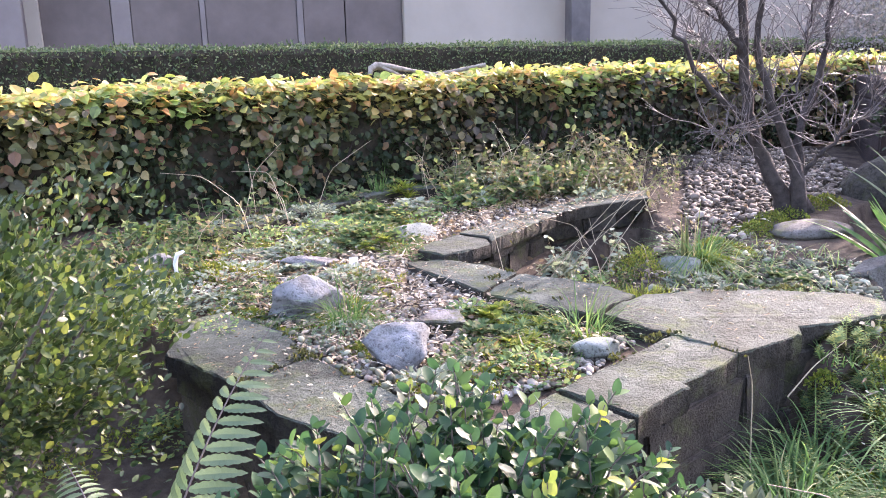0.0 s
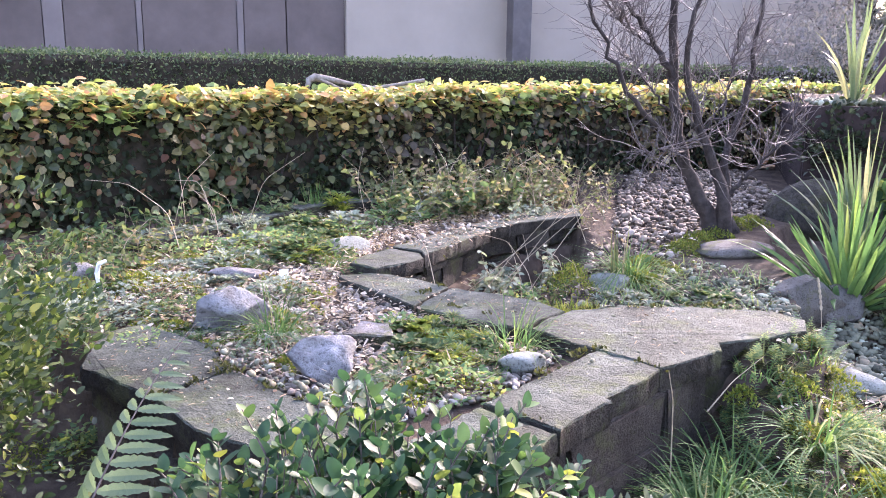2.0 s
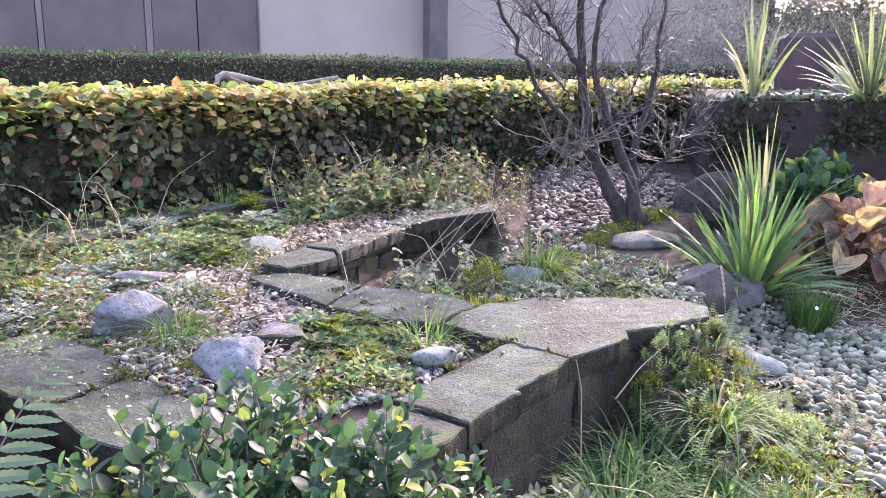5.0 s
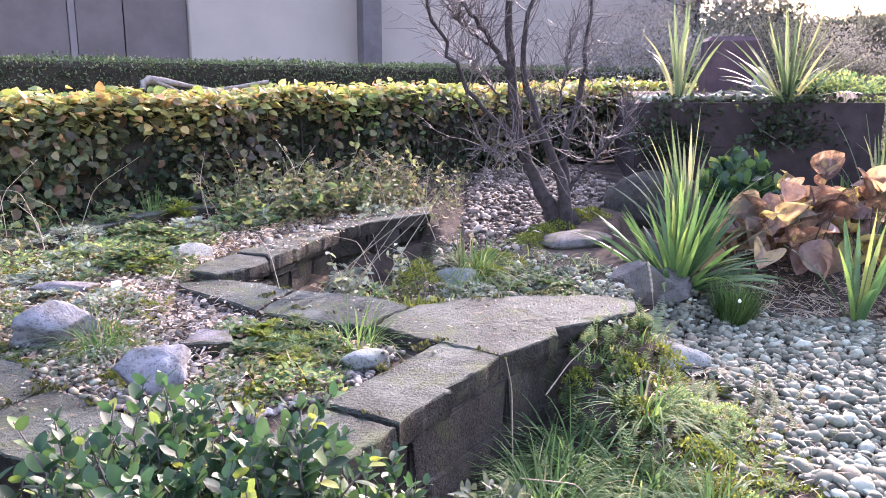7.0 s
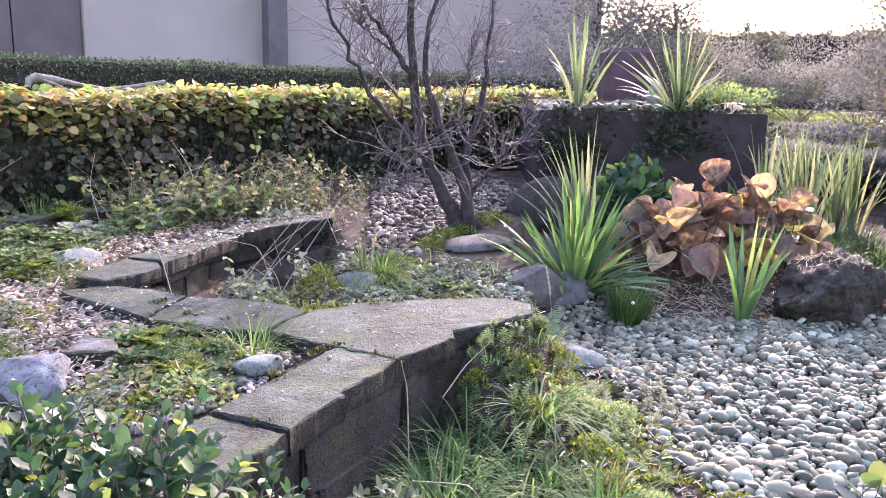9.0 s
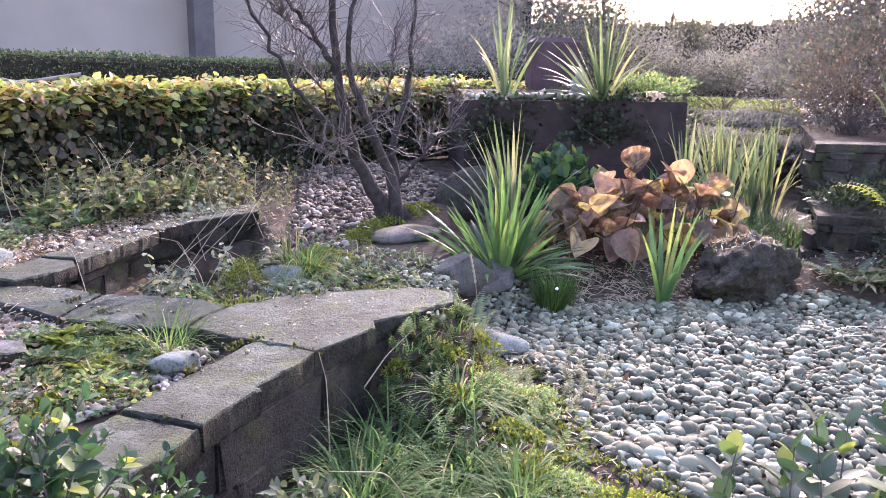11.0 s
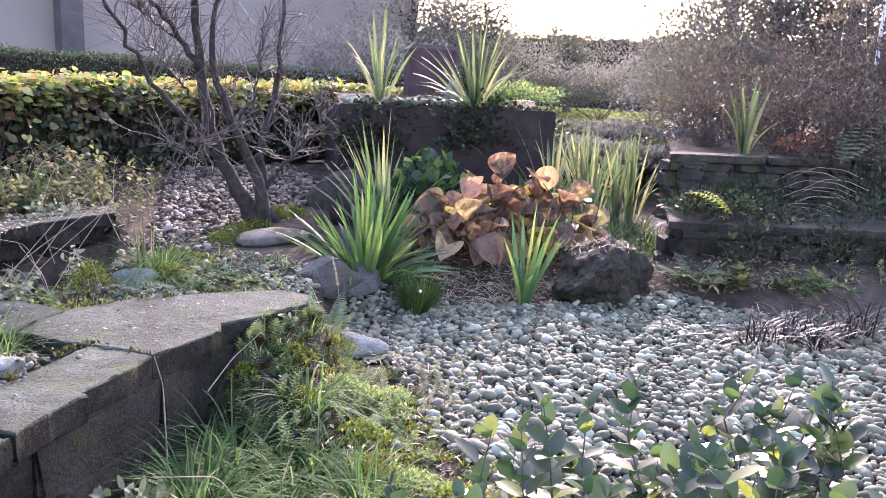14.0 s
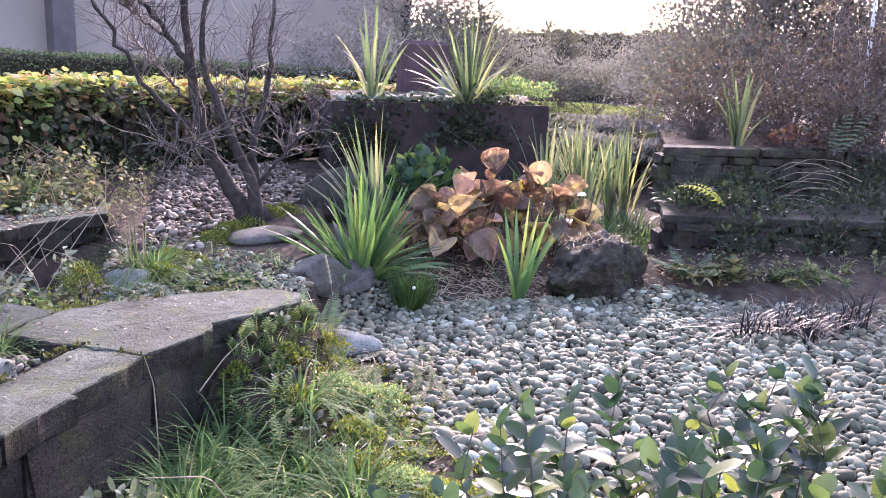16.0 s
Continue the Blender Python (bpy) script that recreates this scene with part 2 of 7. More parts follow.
l_straw = leaf_material("straw_bits", [(0, (0.10, 0.07, 0.05)), (0.35, (0.26, 0.19, 0.13)), (0.7, (0.45, 0.36, 0.26)), (1, (0.62, 0.54, 0.43))], 0.25, 0.8, 0.1)
l_weed = leaf_material("weed_leaf", [(0, (0.06, 0.08, 0.036)), (0.4, (0.12, 0.145, 0.065)), (0.65, (0.18, 0.195, 0.09)), (0.88, (0.19, 0.14, 0.09)), (1, (0.34, 0.29, 0.19))], 0.42, 0.6, 0.2)
l_fern = leaf_material("fern_leaf", [(0, (0.08, 0.125, 0.065)), (1, (0.15, 0.20, 0.11))], 0.4, 0.5, 0.4, True)
# Brighter, yellower copy of the fern leaf, with sunlight put into its colour.
l_fernlit = leaf_material("fern_leaf_sunlit", [(0, (0.22, 0.28, 0.03)), (1, (0.38, 0.38, 0.06))], 0.55, 0.5, 0.4, True)
# Autumn hues; the darkest stops also stand for leaves lying in shade.
BERG = [(0, (0.035, 0.045, 0.03)), (0.14, (0.07, 0.032, 0.028)), (0.28, (0.14, 0.07, 0.055)), (0.42, (0.25, 0.15, 0.12)), (0.52, (0.40, 0.25, 0.15)), (0.62, (0.66, 0.52, 0.13)), (0.72, (0.32, 0.19, 0.15)), (0.84, (0.13, 0.06, 0.05)), (0.92, (0.12, 0.145, 0.09)), (1, (0.20, 0.10, 0.08))]
l_berg = leaf_material("bergenia_leaf", BERG, 0.55, 0.4, 0.45, True, second=[(0.2, (0.05, 0.05, 0.03)), (0.38, (0.18, 0.10, 0.085)), (0.5, (0.39, 0.26, 0.205)), (0.62, (0.13, 0.075, 0.065)), (0.8, (0.46, 0.38, 0.12))])
l_litter = leaf_material("dead_leaf", [(0, (0.10, 0.065, 0.04)), (0.6, (0.22, 0.15, 0.09)), (1, (0.34, 0.25, 0.15))], 0.25, 0.7)
# Far leaves greyed towards lilac, the haze of distance put into their colour.
l_far = leaf_material("hazed_far_leaf", [(0, (0.13, 0.125, 0.13)), (0.6, (0.19, 0.18, 0.18)), (1, (0.25, 0.235, 0.225))], 0.3, 0.7)
l_farev = leaf_material("hazed_far_evergreen", [(0, (0.06, 0.065, 0.06)), (1, (0.12, 0.125, 0.11))], 0.45, 0.7)
l_lawn = leaf_material("lawn", [(0, (0.08, 0.13, 0.02)), (1, (0.20, 0.25, 0.05))], 0.4, 0.7)
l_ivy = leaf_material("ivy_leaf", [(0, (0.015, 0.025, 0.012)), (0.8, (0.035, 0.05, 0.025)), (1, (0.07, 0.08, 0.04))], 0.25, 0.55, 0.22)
l_bank = leaf_material("bank_leaf", [(0, (0.05, 0.036, 0.033)), (0.5, (0.10, 0.066, 0.058)), (0.8, (0.11, 0.105, 0.06)), (0.93, (0.16, 0.08, 0.07)), (1, (0.3, 0.25, 0.2))], 0.3, 0.4, 0.45)
l_sage = leaf_material("sage_leaf", [(0, (0.06, 0.085, 0.06)), (1, (0.14, 0.165, 0.12))], 0.3, 0.65, 0.15)
l_red = leaf_material("red_leaf", [(0, (0.10, 0.04, 0.035)), (0.6, (0.20, 0.075, 0.06)), (1, (0.14, 0.13, 0.06))], 0.45, 0.5)

# ---- mesh helpers ----
rng = np.random.default_rng(7)


def mesh_np(name, verts, faces, smooth=False):
    me = bpy.data.meshes.new(name)
    verts = np.ascontiguousarray(verts, np.float32).reshape(-1, 3)
    faces = np.ascontiguousarray(faces, np.int32)
    me.vertices.add(len(verts))
    me.vertices.foreach_set("co", verts.ravel())
    me.loops.add(faces.size)
    me.loops.foreach_set("vertex_index", faces.ravel())
    me.polygons.add(len(faces))
    me.polygons.foreach_set("loop_start", np.arange(0, faces.size, faces.shape[1], dtype=np.int32))
    me.polygons.foreach_set("use_smooth", np.full(len(faces), smooth))
    me.update(calc_edges=True)
    return me


def bm_mesh(name, bm, smooth=False):
    me = bpy.data.meshes.new(name)
    bm.to_mesh(me)
    bm.free()
    for p in me.polygons:
        p.use_smooth = smooth
    return me


def thing(name, me, mat, label, category, kind="", group="", at=(0, 0, 0)):
    ob = new(name, me)
    ob.location = at
    if me and not me.materials:
        me.materials.append(mat)
    return tagged(ob, label, category, group, kind)


def part(name, me, mat, parent, label="", at=None):
    """A mesh under a thing. Without a place of its own its mesh is in the world's metres."""
    ob = new(name, me)
    ob.parent = parent
    ob.location = at if at is not None else -parent.location
    if not me.materials:
        me.materials.append(mat)
    return tagged(ob, label)


def frames_of(along, normal):
    """Turns whose y runs along, and whose z lies near normal."""
    y = along / np.linalg.norm(along, axis=1, keepdims=True)
    z = normal - (normal * y).sum(1, keepdims=True) * y
    z /= np.linalg.norm(z, axis=1, keepdims=True) + 1e-9
    return np.stack([np.cross(y, z), y, z], 2)


def strew(shape, pos, turn, size):
    """Copies of one shape (verts, faces), joined: size is a number or a row of three for each copy."""
    tv, tf = shape
    size = np.asarray(size, float).reshape(len(pos), -1)
    v = tv[None] * size[:, None, :]
    v = np.einsum("nij,nkj->nki", turn, v) + pos[:, None]
    f = tf[None] + (np.arange(len(pos)) * len(tv))[:, None, None]
    return v.reshape(-1, 3), f.reshape(-1, tf.shape[1])


def joined(*pieces):
    vs, fs, n = [], [], 0
    for v, f in pieces:
        vs.append(v)
        fs.append(f + n)
        n += len(v)
    return np.concatenate(vs), np.concatenate(fs)


def leaf_shape(width=0.5, fold=0.12, droop=0.12, rows=3, blunt=0.5):
    """A leaf of length one along y: a midrib with two folded halves."""
    ys = np.linspace(0, 1, rows + 2)
    v, f = [(0, 0, 0)], []
    for y in ys[1:-1]:
        w = width * 0.5 * (math.sin(math.pi * y**0.8) ** blunt)
        z = -droop * y * y
        v += [(-w, y, z + fold * w * 2), (0, y, z), (w, y, z + fold * w * 2)]
    v.append((0, 1, -droop))
    f += [(0, 3, 2), (0, 2, 1)]
    for r in range(rows - 1):
        a = 1 + 3 * r
        f += [(a, a + 1, a + 4), (a, a + 4, a + 3), (a + 1, a + 2, a + 5), (a + 1, a + 5, a + 4)]
    a, t = 1 + 3 * (rows - 1), len(v) - 1
    f += [(a, a + 1, t), (a + 1, a + 2, t)]
    return np.array(v, float), np.array(f)


LEAF = leaf_shape()
LEAF_WIDE = leaf_shape(0.75, 0.1, 0.2, 3, 0.6)
LEAF_ROUND = leaf_shape(0.62, 0.1, 0.1, 4, 0.5)
LEAF_THIN = leaf_shape(0.2, 0.15, 0.2, 2)
LEAF_SMALL = leaf_shape(0.5, 0.1, 0.05, 1)


def rand_dirs(n, up=0.0):
    d = rng.normal(size=(n, 3))
    d[:, 2] += up
    return d / np.linalg.norm(d, axis=1, keepdims=True)


def tube(points, radii, sides=6):
    p = np.array(points, float)
    r = np.broadcast_to(np.asarray(radii, float), (len(p),))
    t = np.gradient(p, axis=0)
    fr = frames_of(t, np.tile([[0.31, 0.22, 0.93]], (len(p), 1)) + 0.001)
    a = np.linspace(0, 2 * np.pi, sides, endpoint=False)
    ring = np.stack([np.cos(a), 0 * a, np.sin(a)], 1)
    v = (np.einsum("nij,kj->nki", fr, ring) * r[:, None, None] + p[:, None]).reshape(-1, 3)
    f = []
    for i in range(len(p) - 1):
        for k in range(sides):
            f.append((i * sides + k, i * sides + (k + 1) % sides, (i + 1) * sides + (k + 1) % sides, (i + 1) * sides + k))
    return v, np.array(f)


def blades(base, az, length, width, lean, droop, segs=5):
    """Grass blades: strips that rise from base, lean out towards az and droop over."""
    n = len(base)
    s = np.linspace(0, 1, segs + 1)[None]
    length, width, lean, droop = (np.broadcast_to(np.asarray(q, float), (n,))[:, None] for q in (length, width, lean, droop))
    reach = length * (lean * s + droop * 0.6 * s**2)
    rise = length * (np.sqrt(np.clip(1 - lean**2, 0.05, 1)) * s - droop * 0.75 * s**2.4)
    out = np.stack([np.sin(az), np.cos(az), 0 * az], 1)
    side = np.stack([np.cos(az), -np.sin(az), 0 * az], 1)
    mid = base[:, None] + reach[..., None] * out[:, None] + rise[..., None] * np.array([0, 0, 1.0])
    w = (width * (1 - s**2.2) * 0.5 + 0.0003)[..., None]
    v = np.stack([mid - w * side[:, None], mid + w * side[:, None]], 2).reshape(-1, 3)
    k = np.arange(segs)
    f = np.stack([2 * k, 2 * k + 1, 2 * k + 3, 2 * k + 2], 1)
    f = f[None] + (np.arange(n) * 2 * (segs + 1))[:, None, None]
    return v, f.reshape(-1, 4)


def inside(poly, x, y):
    hit = np.zeros(np.shape(x), bool)
    for (x0, y0), (x1, y1) in zip(poly, poly[1:] + poly[:1]):
        cross = (y0 > y) != (y1 > y)
        hit ^= cross & (x < (x1 - x0) * (y - y0) / (y1 - y0 + 1e-12) + x0)
    return hit


def spots(poly, gap, jitter=0.45):
    """Points strewn over a polygon of the plan, about gap apart."""
    p = np.array(poly)
    (x0, y0), (x1, y1) = p.min(0), p.max(0)
    gx, gy = np.meshgrid(np.arange(x0, x1, gap), np.arange(y0, y1, gap * 0.87))
    gx = gx + (np.arange(gx.shape[0]) % 2)[:, None] * gap * 0.5
    q = np.stack([gx.ravel(), gy.ravel()], 1) + rng.uniform(-jitter, jitter, (gx.size, 2)) * gap
    return q[inside(poly, q[:, 0], q[:, 1])]


def wobble(x, y, scale, seed=0.0):
    """Smooth uneven heights between about -1 and 1."""
    return (np.sin(x * scale + 1.3 + seed) * np.cos(y * scale * 0.83 - seed) + np.sin(x * scale * 2.3 - 0.7 * seed + y * scale * 1.1) * 0.5 + np.cos(y * scale * 2.9 + seed + x * scale * 0.6) * 0.35) / 1.85


# ---- the plan ----
BED = [(-0.66, 2.68), (-0.6, 2.45), (-0.28, 1.98), (0.1, 1.66), (0.28, 1.6), (0.56, 1.87), (0.92, 2.2), (0.85, 2.55), (0.6, 2.85), (0.38, 3.2), (0.3, 3.5), (0.44, 3.66), (0.86, 4.3), (1.5, 4.72), (1.6, 5.7), (0.6, 6.1), (-0.5, 5.6), (-1.7, 4.6), (-1.75, 3.2), (-1.0, 2.72)]
CORNER = [(0.9, 2.42), (1.3, 2.38), (1.62, 2.47), (1.68, 2.6), (1.6, 2.66), (1.3, 2.74), (0.9, 2.72)]
UPPER = [(0.5, 3.2), (0.92, 2.75), (1.75, 2.7), (2.0, 3.0), (2.35, 3.5), (2.6, 4.2), (3.4, 5.0), (4.4, 6.5), (2.0, 6.6), (1.55, 5.7), (1.55, 4.6)]

POCKET = [(0.36, 3.47), (0.5, 3.26), (0.82, 2.95), (0.95, 3.0), (1.1, 3.4), (1.48, 4.1), (1.6, 4.6), (1.0, 4.24)]


def ground_height(x, y):
    x, y = np.asarray(x, float), np.asarray(y, float)
    z = 0.28 * np.clip(y - 3.15, 0, 0.45) + 0.085 * np.clip(y - 3.6, 0, 3.4) + 0.03 * np.clip(np.hypot(x, y) - 8, 0, 14)
    z = np.where((x < -0.4) & (y < 4.5), 0.0, z)
    z = z + 0.2 * np.clip(((x - 4.15) * 0.75 + (y - 2.25) * 0.66) / 0.7, 0, 1) * (x > 3.6) * (y < 3.15) * np.clip((3.15 - y) / 0.3, 0, 1)
    upper = 0.19 + 0.075 * (y - 3.0)
    z = np.where(inside(UPPER, x, y), np.maximum(z, upper), z)
    z = np.where(inside(POCKET, x, y), 0.04, z)
    z = np.where(inside(BED, x, y), 0.305 + 0.02 * np.clip(y - 2.5, 0, 3), z)
    out = (x - 1.29) * 0.33 - (y - 2.34) * 0.944
    ends = np.clip((x - 1.27) / 0.12, 0, 1) * (y < 2.75)
    z = np.maximum(z, 0.22 * np.clip(1.25 - out / 0.42, 0, 1) ** 1.2 * ends * np.clip((1.92 - x) / 0.3, 0, 1))
    z = np.maximum(z, 0.315 * np.clip(1.5 - out / 0.11, 0, 1) * ends * np.clip((1.86 - x) / 0.12, 0, 1))
    z = np.where(inside(CORNER, x, y), 0.28, z)
    return z + 0.012 * wobble(x, y, 6.0) * (np.hypot(x, y) < 12)


def on_ground(q, dz=0.0):
    return np.column_stack([q, ground_height(q[:, 0], q[:, 1]) + dz])


# ---- ground: one sheet to the horizon ----
xs = np.unique(np.concatenate([np.arange(-3, 7.01, 0.05), np.linspace(-9, -3, 25), np.linspace(7, 16, 37), -np.geomspace(9, 900, 16), np.geomspace(16, 900, 16)]))
ys = np.unique(np.concatenate([np.arange(-0.5, 7.51, 0.05), np.linspace(-6, -0.5, 12), np.linspace(7.5, 24, 60), -np.geomspace(6, 900, 14), np.geomspace(24, 900, 14)]))
gx, gy = np.meshgrid(xs, ys)
gv = np.stack([gx, gy, ground_height(gx, gy)], 2).reshape(-1, 3)
ii = (np.arange(len(ys) - 1)[:, None] * len(xs) + np.arange(len(xs) - 1)[None]).ravel()
gf = np.stack([ii, ii + 1, ii + 1 + len(xs), ii + len(xs)], 1)
thing("ground", mesh_np("ground", gv, gf, True), m_soil, "dark garden soil with fine crumbs and debris", "ground", "structure")

# ---- building and boards behind the hedges ----
WALL_O, WALL_D = np.array([3.8, 14.8]), np.array([0.966, 0.259])
WALL_N = np.array([WALL_D[1], -WALL_D[0]])


def box_between(a, b, z0, z1, thick, back=0.0, bevel=0.01):
    """A box along the plan's line from a to b, thick to its right-hand side."""
    a, b = np.array(a, float), np.array(b, float)
    d = (b - a) / np.linalg.norm(b - a)
    n = np.array([d[1], -d[0]])
    bm = bmesh.new()
    c = [a - n * back, b - n * back, b + n * (thick - back), a + n * (thick - back)]
    lo = [bm.verts.new((*p, z0)) for p in c]
    hi = [bm.verts.new((*p, z1)) for p in c]
    bm.faces.new(lo)
    bm.faces.new(hi[::-1])
    for k in range(4):
        bm.faces.new((lo[k], hi[k], hi[(k + 1) % 4], lo[(k + 1) % 4]))
    bmesh.ops.recalc_face_normals(bm, faces=bm.faces)
    if bevel:
        bmesh.ops.bevel(bm, geom=bm.edges[:], offset=bevel, segments=1, affect="EDGES")
    return bm


def along(s, off=0.0):
    p = WALL_O + WALL_D * s + WALL_N * off
    return (p[0], p[1])


house = thing("building", None, None, "long low building with pale grey render and dark boarded doors", "building", at=(*along(0), 0.4))
part("wall", bm_mesh("wall", box_between(along(-3.41), along(9.3), 0.0, 5.0, 0.3, 0.3)), m_render, house, "pale grey-lilac rendered wall")
part("wall", bm_mesh("wall", box_between(along(-14.0), along(-9.0), 0.0, 5.0, 0.3, 0.3)), m_render, house)
part("wall", bm_mesh("wall", box_between(along(-9.1, -0.32), along(-3.3, -0.32), 0.0, 5.0, 0.2, 0.2)), m_darkdoor, house, "dark wall behind the doors")
for s0, s1 in ((-9.0, -8.03), (-7.74, -6.74), (-6.64, -5.22), (-5.10, -4.42)):
    part("door", bm_mesh("door", box_between(along(s0), along(s1), 0.0, 5.0, 0.2, 0.3, 0.004)), m_darkdoor, house, "tall dark boarded door panel")
part("door", bm_mesh("door", box_between(along(-4.40, -0.03), along(-3.42, -0.03), 0.0, 5.0, 0.2, 0.27, 0.004)), m_darkdoor, house, "tall dark boarded door panel")
for s0, s1 in ((-8.02, -7.75), (-6.73, -6.65), (-5.21, -5.11)):
    part("door_frame", bm_mesh("door_frame", box_between(along(s0, 0.015), along(s1, 0.015), 0.0, 5.0, 0.2, 0.3, 0.006)), m_doorframe, house, "dull grey upright between the doors")
part("post", bm_mesh("post", box_between(along(-0.51, 0.3), along(-0.13, 0.3), 0.0, 5.0, 0.25, 0.0)), m_post, house, "dark square post")
part("downpipe", mesh_np("downpipe", *tube([(*along(-0.02, 0.12), z) for z in (0.0, 2.5, 5.0)], 0.045, 8)), m_pale, house, "pale round downpipe")
part("post", bm_mesh("post", box_between(along(-9.6, 0.3), along(-9.15, 0.3), 0.0, 5.0, 0.25, 0.0)), m_doorframe, house, "dull grey square post")
part("roof", bm_mesh("roof", box_between(along(-14.0, 0.5), along(9.5, 0.5), 5.0, 5.2, 4.0, 3.6)), m_post, house, "flat dark roof edge")

# ---- clipped hedges ----
HEDGE = np.array([(-4.2, 2.5), (-0.4, 5.3), (5.6, 7.4)])


def hedge_at(s):
    """Point, direction and outward side of the hedge's front at s metres along it."""
    seg = np.diff(HEDGE, axis=0)
    ln = np.linalg.norm(seg, axis=1)
    k = (s > ln[0]).astype(int)
    d = (seg / ln[:, None])[k]
    p = HEDGE[k] + d * (s - np.where(k == 1, ln[0], 0))[:, None]
    # the bend is eased over a metre
    e = np.clip((s - ln[0] + 0.6) / 1.2, 0, 1)[:, None]
    d = (seg / ln[:, None])[0] * (1 - e) + (seg / ln[:, None])[1] * e
    d /= np.linalg.norm(d, axis=1, keepdims=True)
    return p, d, np.stack([d[:, 1], -d[:, 0]], 1)


def hedge_top(s):
    return 1.012 + 0.014 * s + 0.012 * np.sin(s * 2.1) + 0.01 * np.sin(s * 5.3)


HEDGE_LEN = float(np.linalg.norm(np.diff(HEDGE, axis=0), axis=1).sum())
HEDGE_DEEP = 0.95
hedge = thing("hedge", None, None, "clipped leafy hedge, dark green and brown face, top coloured a sunlit yellow-green", "hedge", at=(-0.4, 5.3, 0.35))
s = np.linspace(0, HEDGE_LEN, 120)
hp, hd, hn = hedge_at(s)
rows_v = []
for off, zz in ((-0.10, 0.0), (-0.08, 0.5), (-0.07, 0.94), (-0.14, 0.985), (-HEDGE_DEEP + 0.12, 0.985), (-HEDGE_DEEP + 0.06, 0.5), (-HEDGE_DEEP + 0.06, 0.0)):
    q = hp + hn * (off + 0.03 * np.sin(s * 7 + zz * 9))[:, None]
    base = 0.26 + 0.018 * s
    rows_v.append(np.column_stack([q, base + (hedge_top(s) - 0.03 - base) * zz / 0.985]))
hv = np.stack(rows_v, 1)
nr = hv.shape[1]
hi_ = (np.arange(len(s) - 1)[:, None] * nr + np.arange(nr - 1)[None]).ravel()
part("heart", mesh_np("heart", hv.reshape(-1, 3), np.stack([hi_, hi_ + nr, hi_ + nr + 1, hi_ + 1], 1)), m_core, hedge, "dark twiggy inside, its shade put into the colour")
n = 19000
s = rng.uniform(0, HEDGE_LEN, n)
p, d, nn = hedge_at(s)
u = rng.uniform(0, 1, n) ** 0.8
base = 0.33 + 0.018 * s
z = base + (hedge_top(s) - base) * u
bulge = 0.05 * wobble(s, z, 5.0)
q = np.column_stack([p + nn * (rng.uniform(-0.20, 0.06, n) + 1.6 * bulge)[:, None], z])
keep = rng.uniform(0, 1, n) < 0.44 + 0.9 * wobble(s, z, 5.0, 3.0) + 0.4 * wobble(s, z, 13.0, 1.0) + 0.45 * u
q, d, nn, n = q[keep], d[keep], nn[keep], int(keep.sum())
hang = np.column_stack([d * rng.normal(0, 0.8, n)[:, None] + nn * rng.uniform(-0.1, 0.9, n)[:, None], -rng.uniform(-0.25, 1.0, n)])
face = np.column_stack([nn + d * rng.normal(0, 0.8, n)[:, None], rng.uniform(-0.4, 1.2, n)])
size = rng.uniform(0.032, 0.078, n) * (1 + 0.3 * wobble(q[:, 0], q[:, 2], 4.0, 2.0))
brown = rng.uniform(0, 1, n) < np.clip((s[keep] - 5.4) / 2.2 + 0.7 * wobble(s[keep], q[:, 2], 3.0, 8.0) * (s[keep] > 4.0), 0.08, 0.85)
# Second layer of darker leaves, painting the shade between the outer ones.
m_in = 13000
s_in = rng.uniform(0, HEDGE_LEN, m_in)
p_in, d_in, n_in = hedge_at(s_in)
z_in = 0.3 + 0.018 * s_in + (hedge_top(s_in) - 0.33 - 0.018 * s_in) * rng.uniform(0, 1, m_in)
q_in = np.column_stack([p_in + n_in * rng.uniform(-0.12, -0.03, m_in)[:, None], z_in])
part("inner_foliage", mesh_np("inner_foliage", *strew(LEAF_WIDE, q_in, frames_of(rand_dirs(m_in, -0.3), np.column_stack([n_in, np.full(m_in, 0.4)]) + rng.normal(0, 0.6, (m_in, 3))), rng.uniform(0.03, 0.06, m_in))), l_ivy, hedge, "dark leaves inside the hedge, shade put into their colour")
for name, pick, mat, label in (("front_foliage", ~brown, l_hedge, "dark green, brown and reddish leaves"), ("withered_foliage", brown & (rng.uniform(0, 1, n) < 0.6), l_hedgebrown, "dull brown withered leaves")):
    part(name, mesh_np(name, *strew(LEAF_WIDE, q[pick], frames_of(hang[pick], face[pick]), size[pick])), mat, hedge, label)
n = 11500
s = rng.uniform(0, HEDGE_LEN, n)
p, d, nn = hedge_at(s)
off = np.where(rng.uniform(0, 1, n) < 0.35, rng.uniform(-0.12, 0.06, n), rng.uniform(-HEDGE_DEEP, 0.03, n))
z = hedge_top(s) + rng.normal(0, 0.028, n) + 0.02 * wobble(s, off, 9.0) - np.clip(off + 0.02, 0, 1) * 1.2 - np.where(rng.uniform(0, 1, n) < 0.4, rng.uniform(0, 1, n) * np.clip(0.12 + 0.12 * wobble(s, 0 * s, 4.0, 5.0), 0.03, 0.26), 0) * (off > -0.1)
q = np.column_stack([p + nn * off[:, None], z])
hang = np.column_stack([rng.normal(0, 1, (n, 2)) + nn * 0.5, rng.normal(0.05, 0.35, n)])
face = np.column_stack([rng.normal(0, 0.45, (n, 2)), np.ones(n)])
part("top_foliage", mesh_np("top_foliage", *strew(LEAF_WIDE, q, frames_of(hang, face), rng.uniform(0.038, 0.088, n))), l_hedgetop, hedge, "yellow-green leaves, sunlight put into their colour")
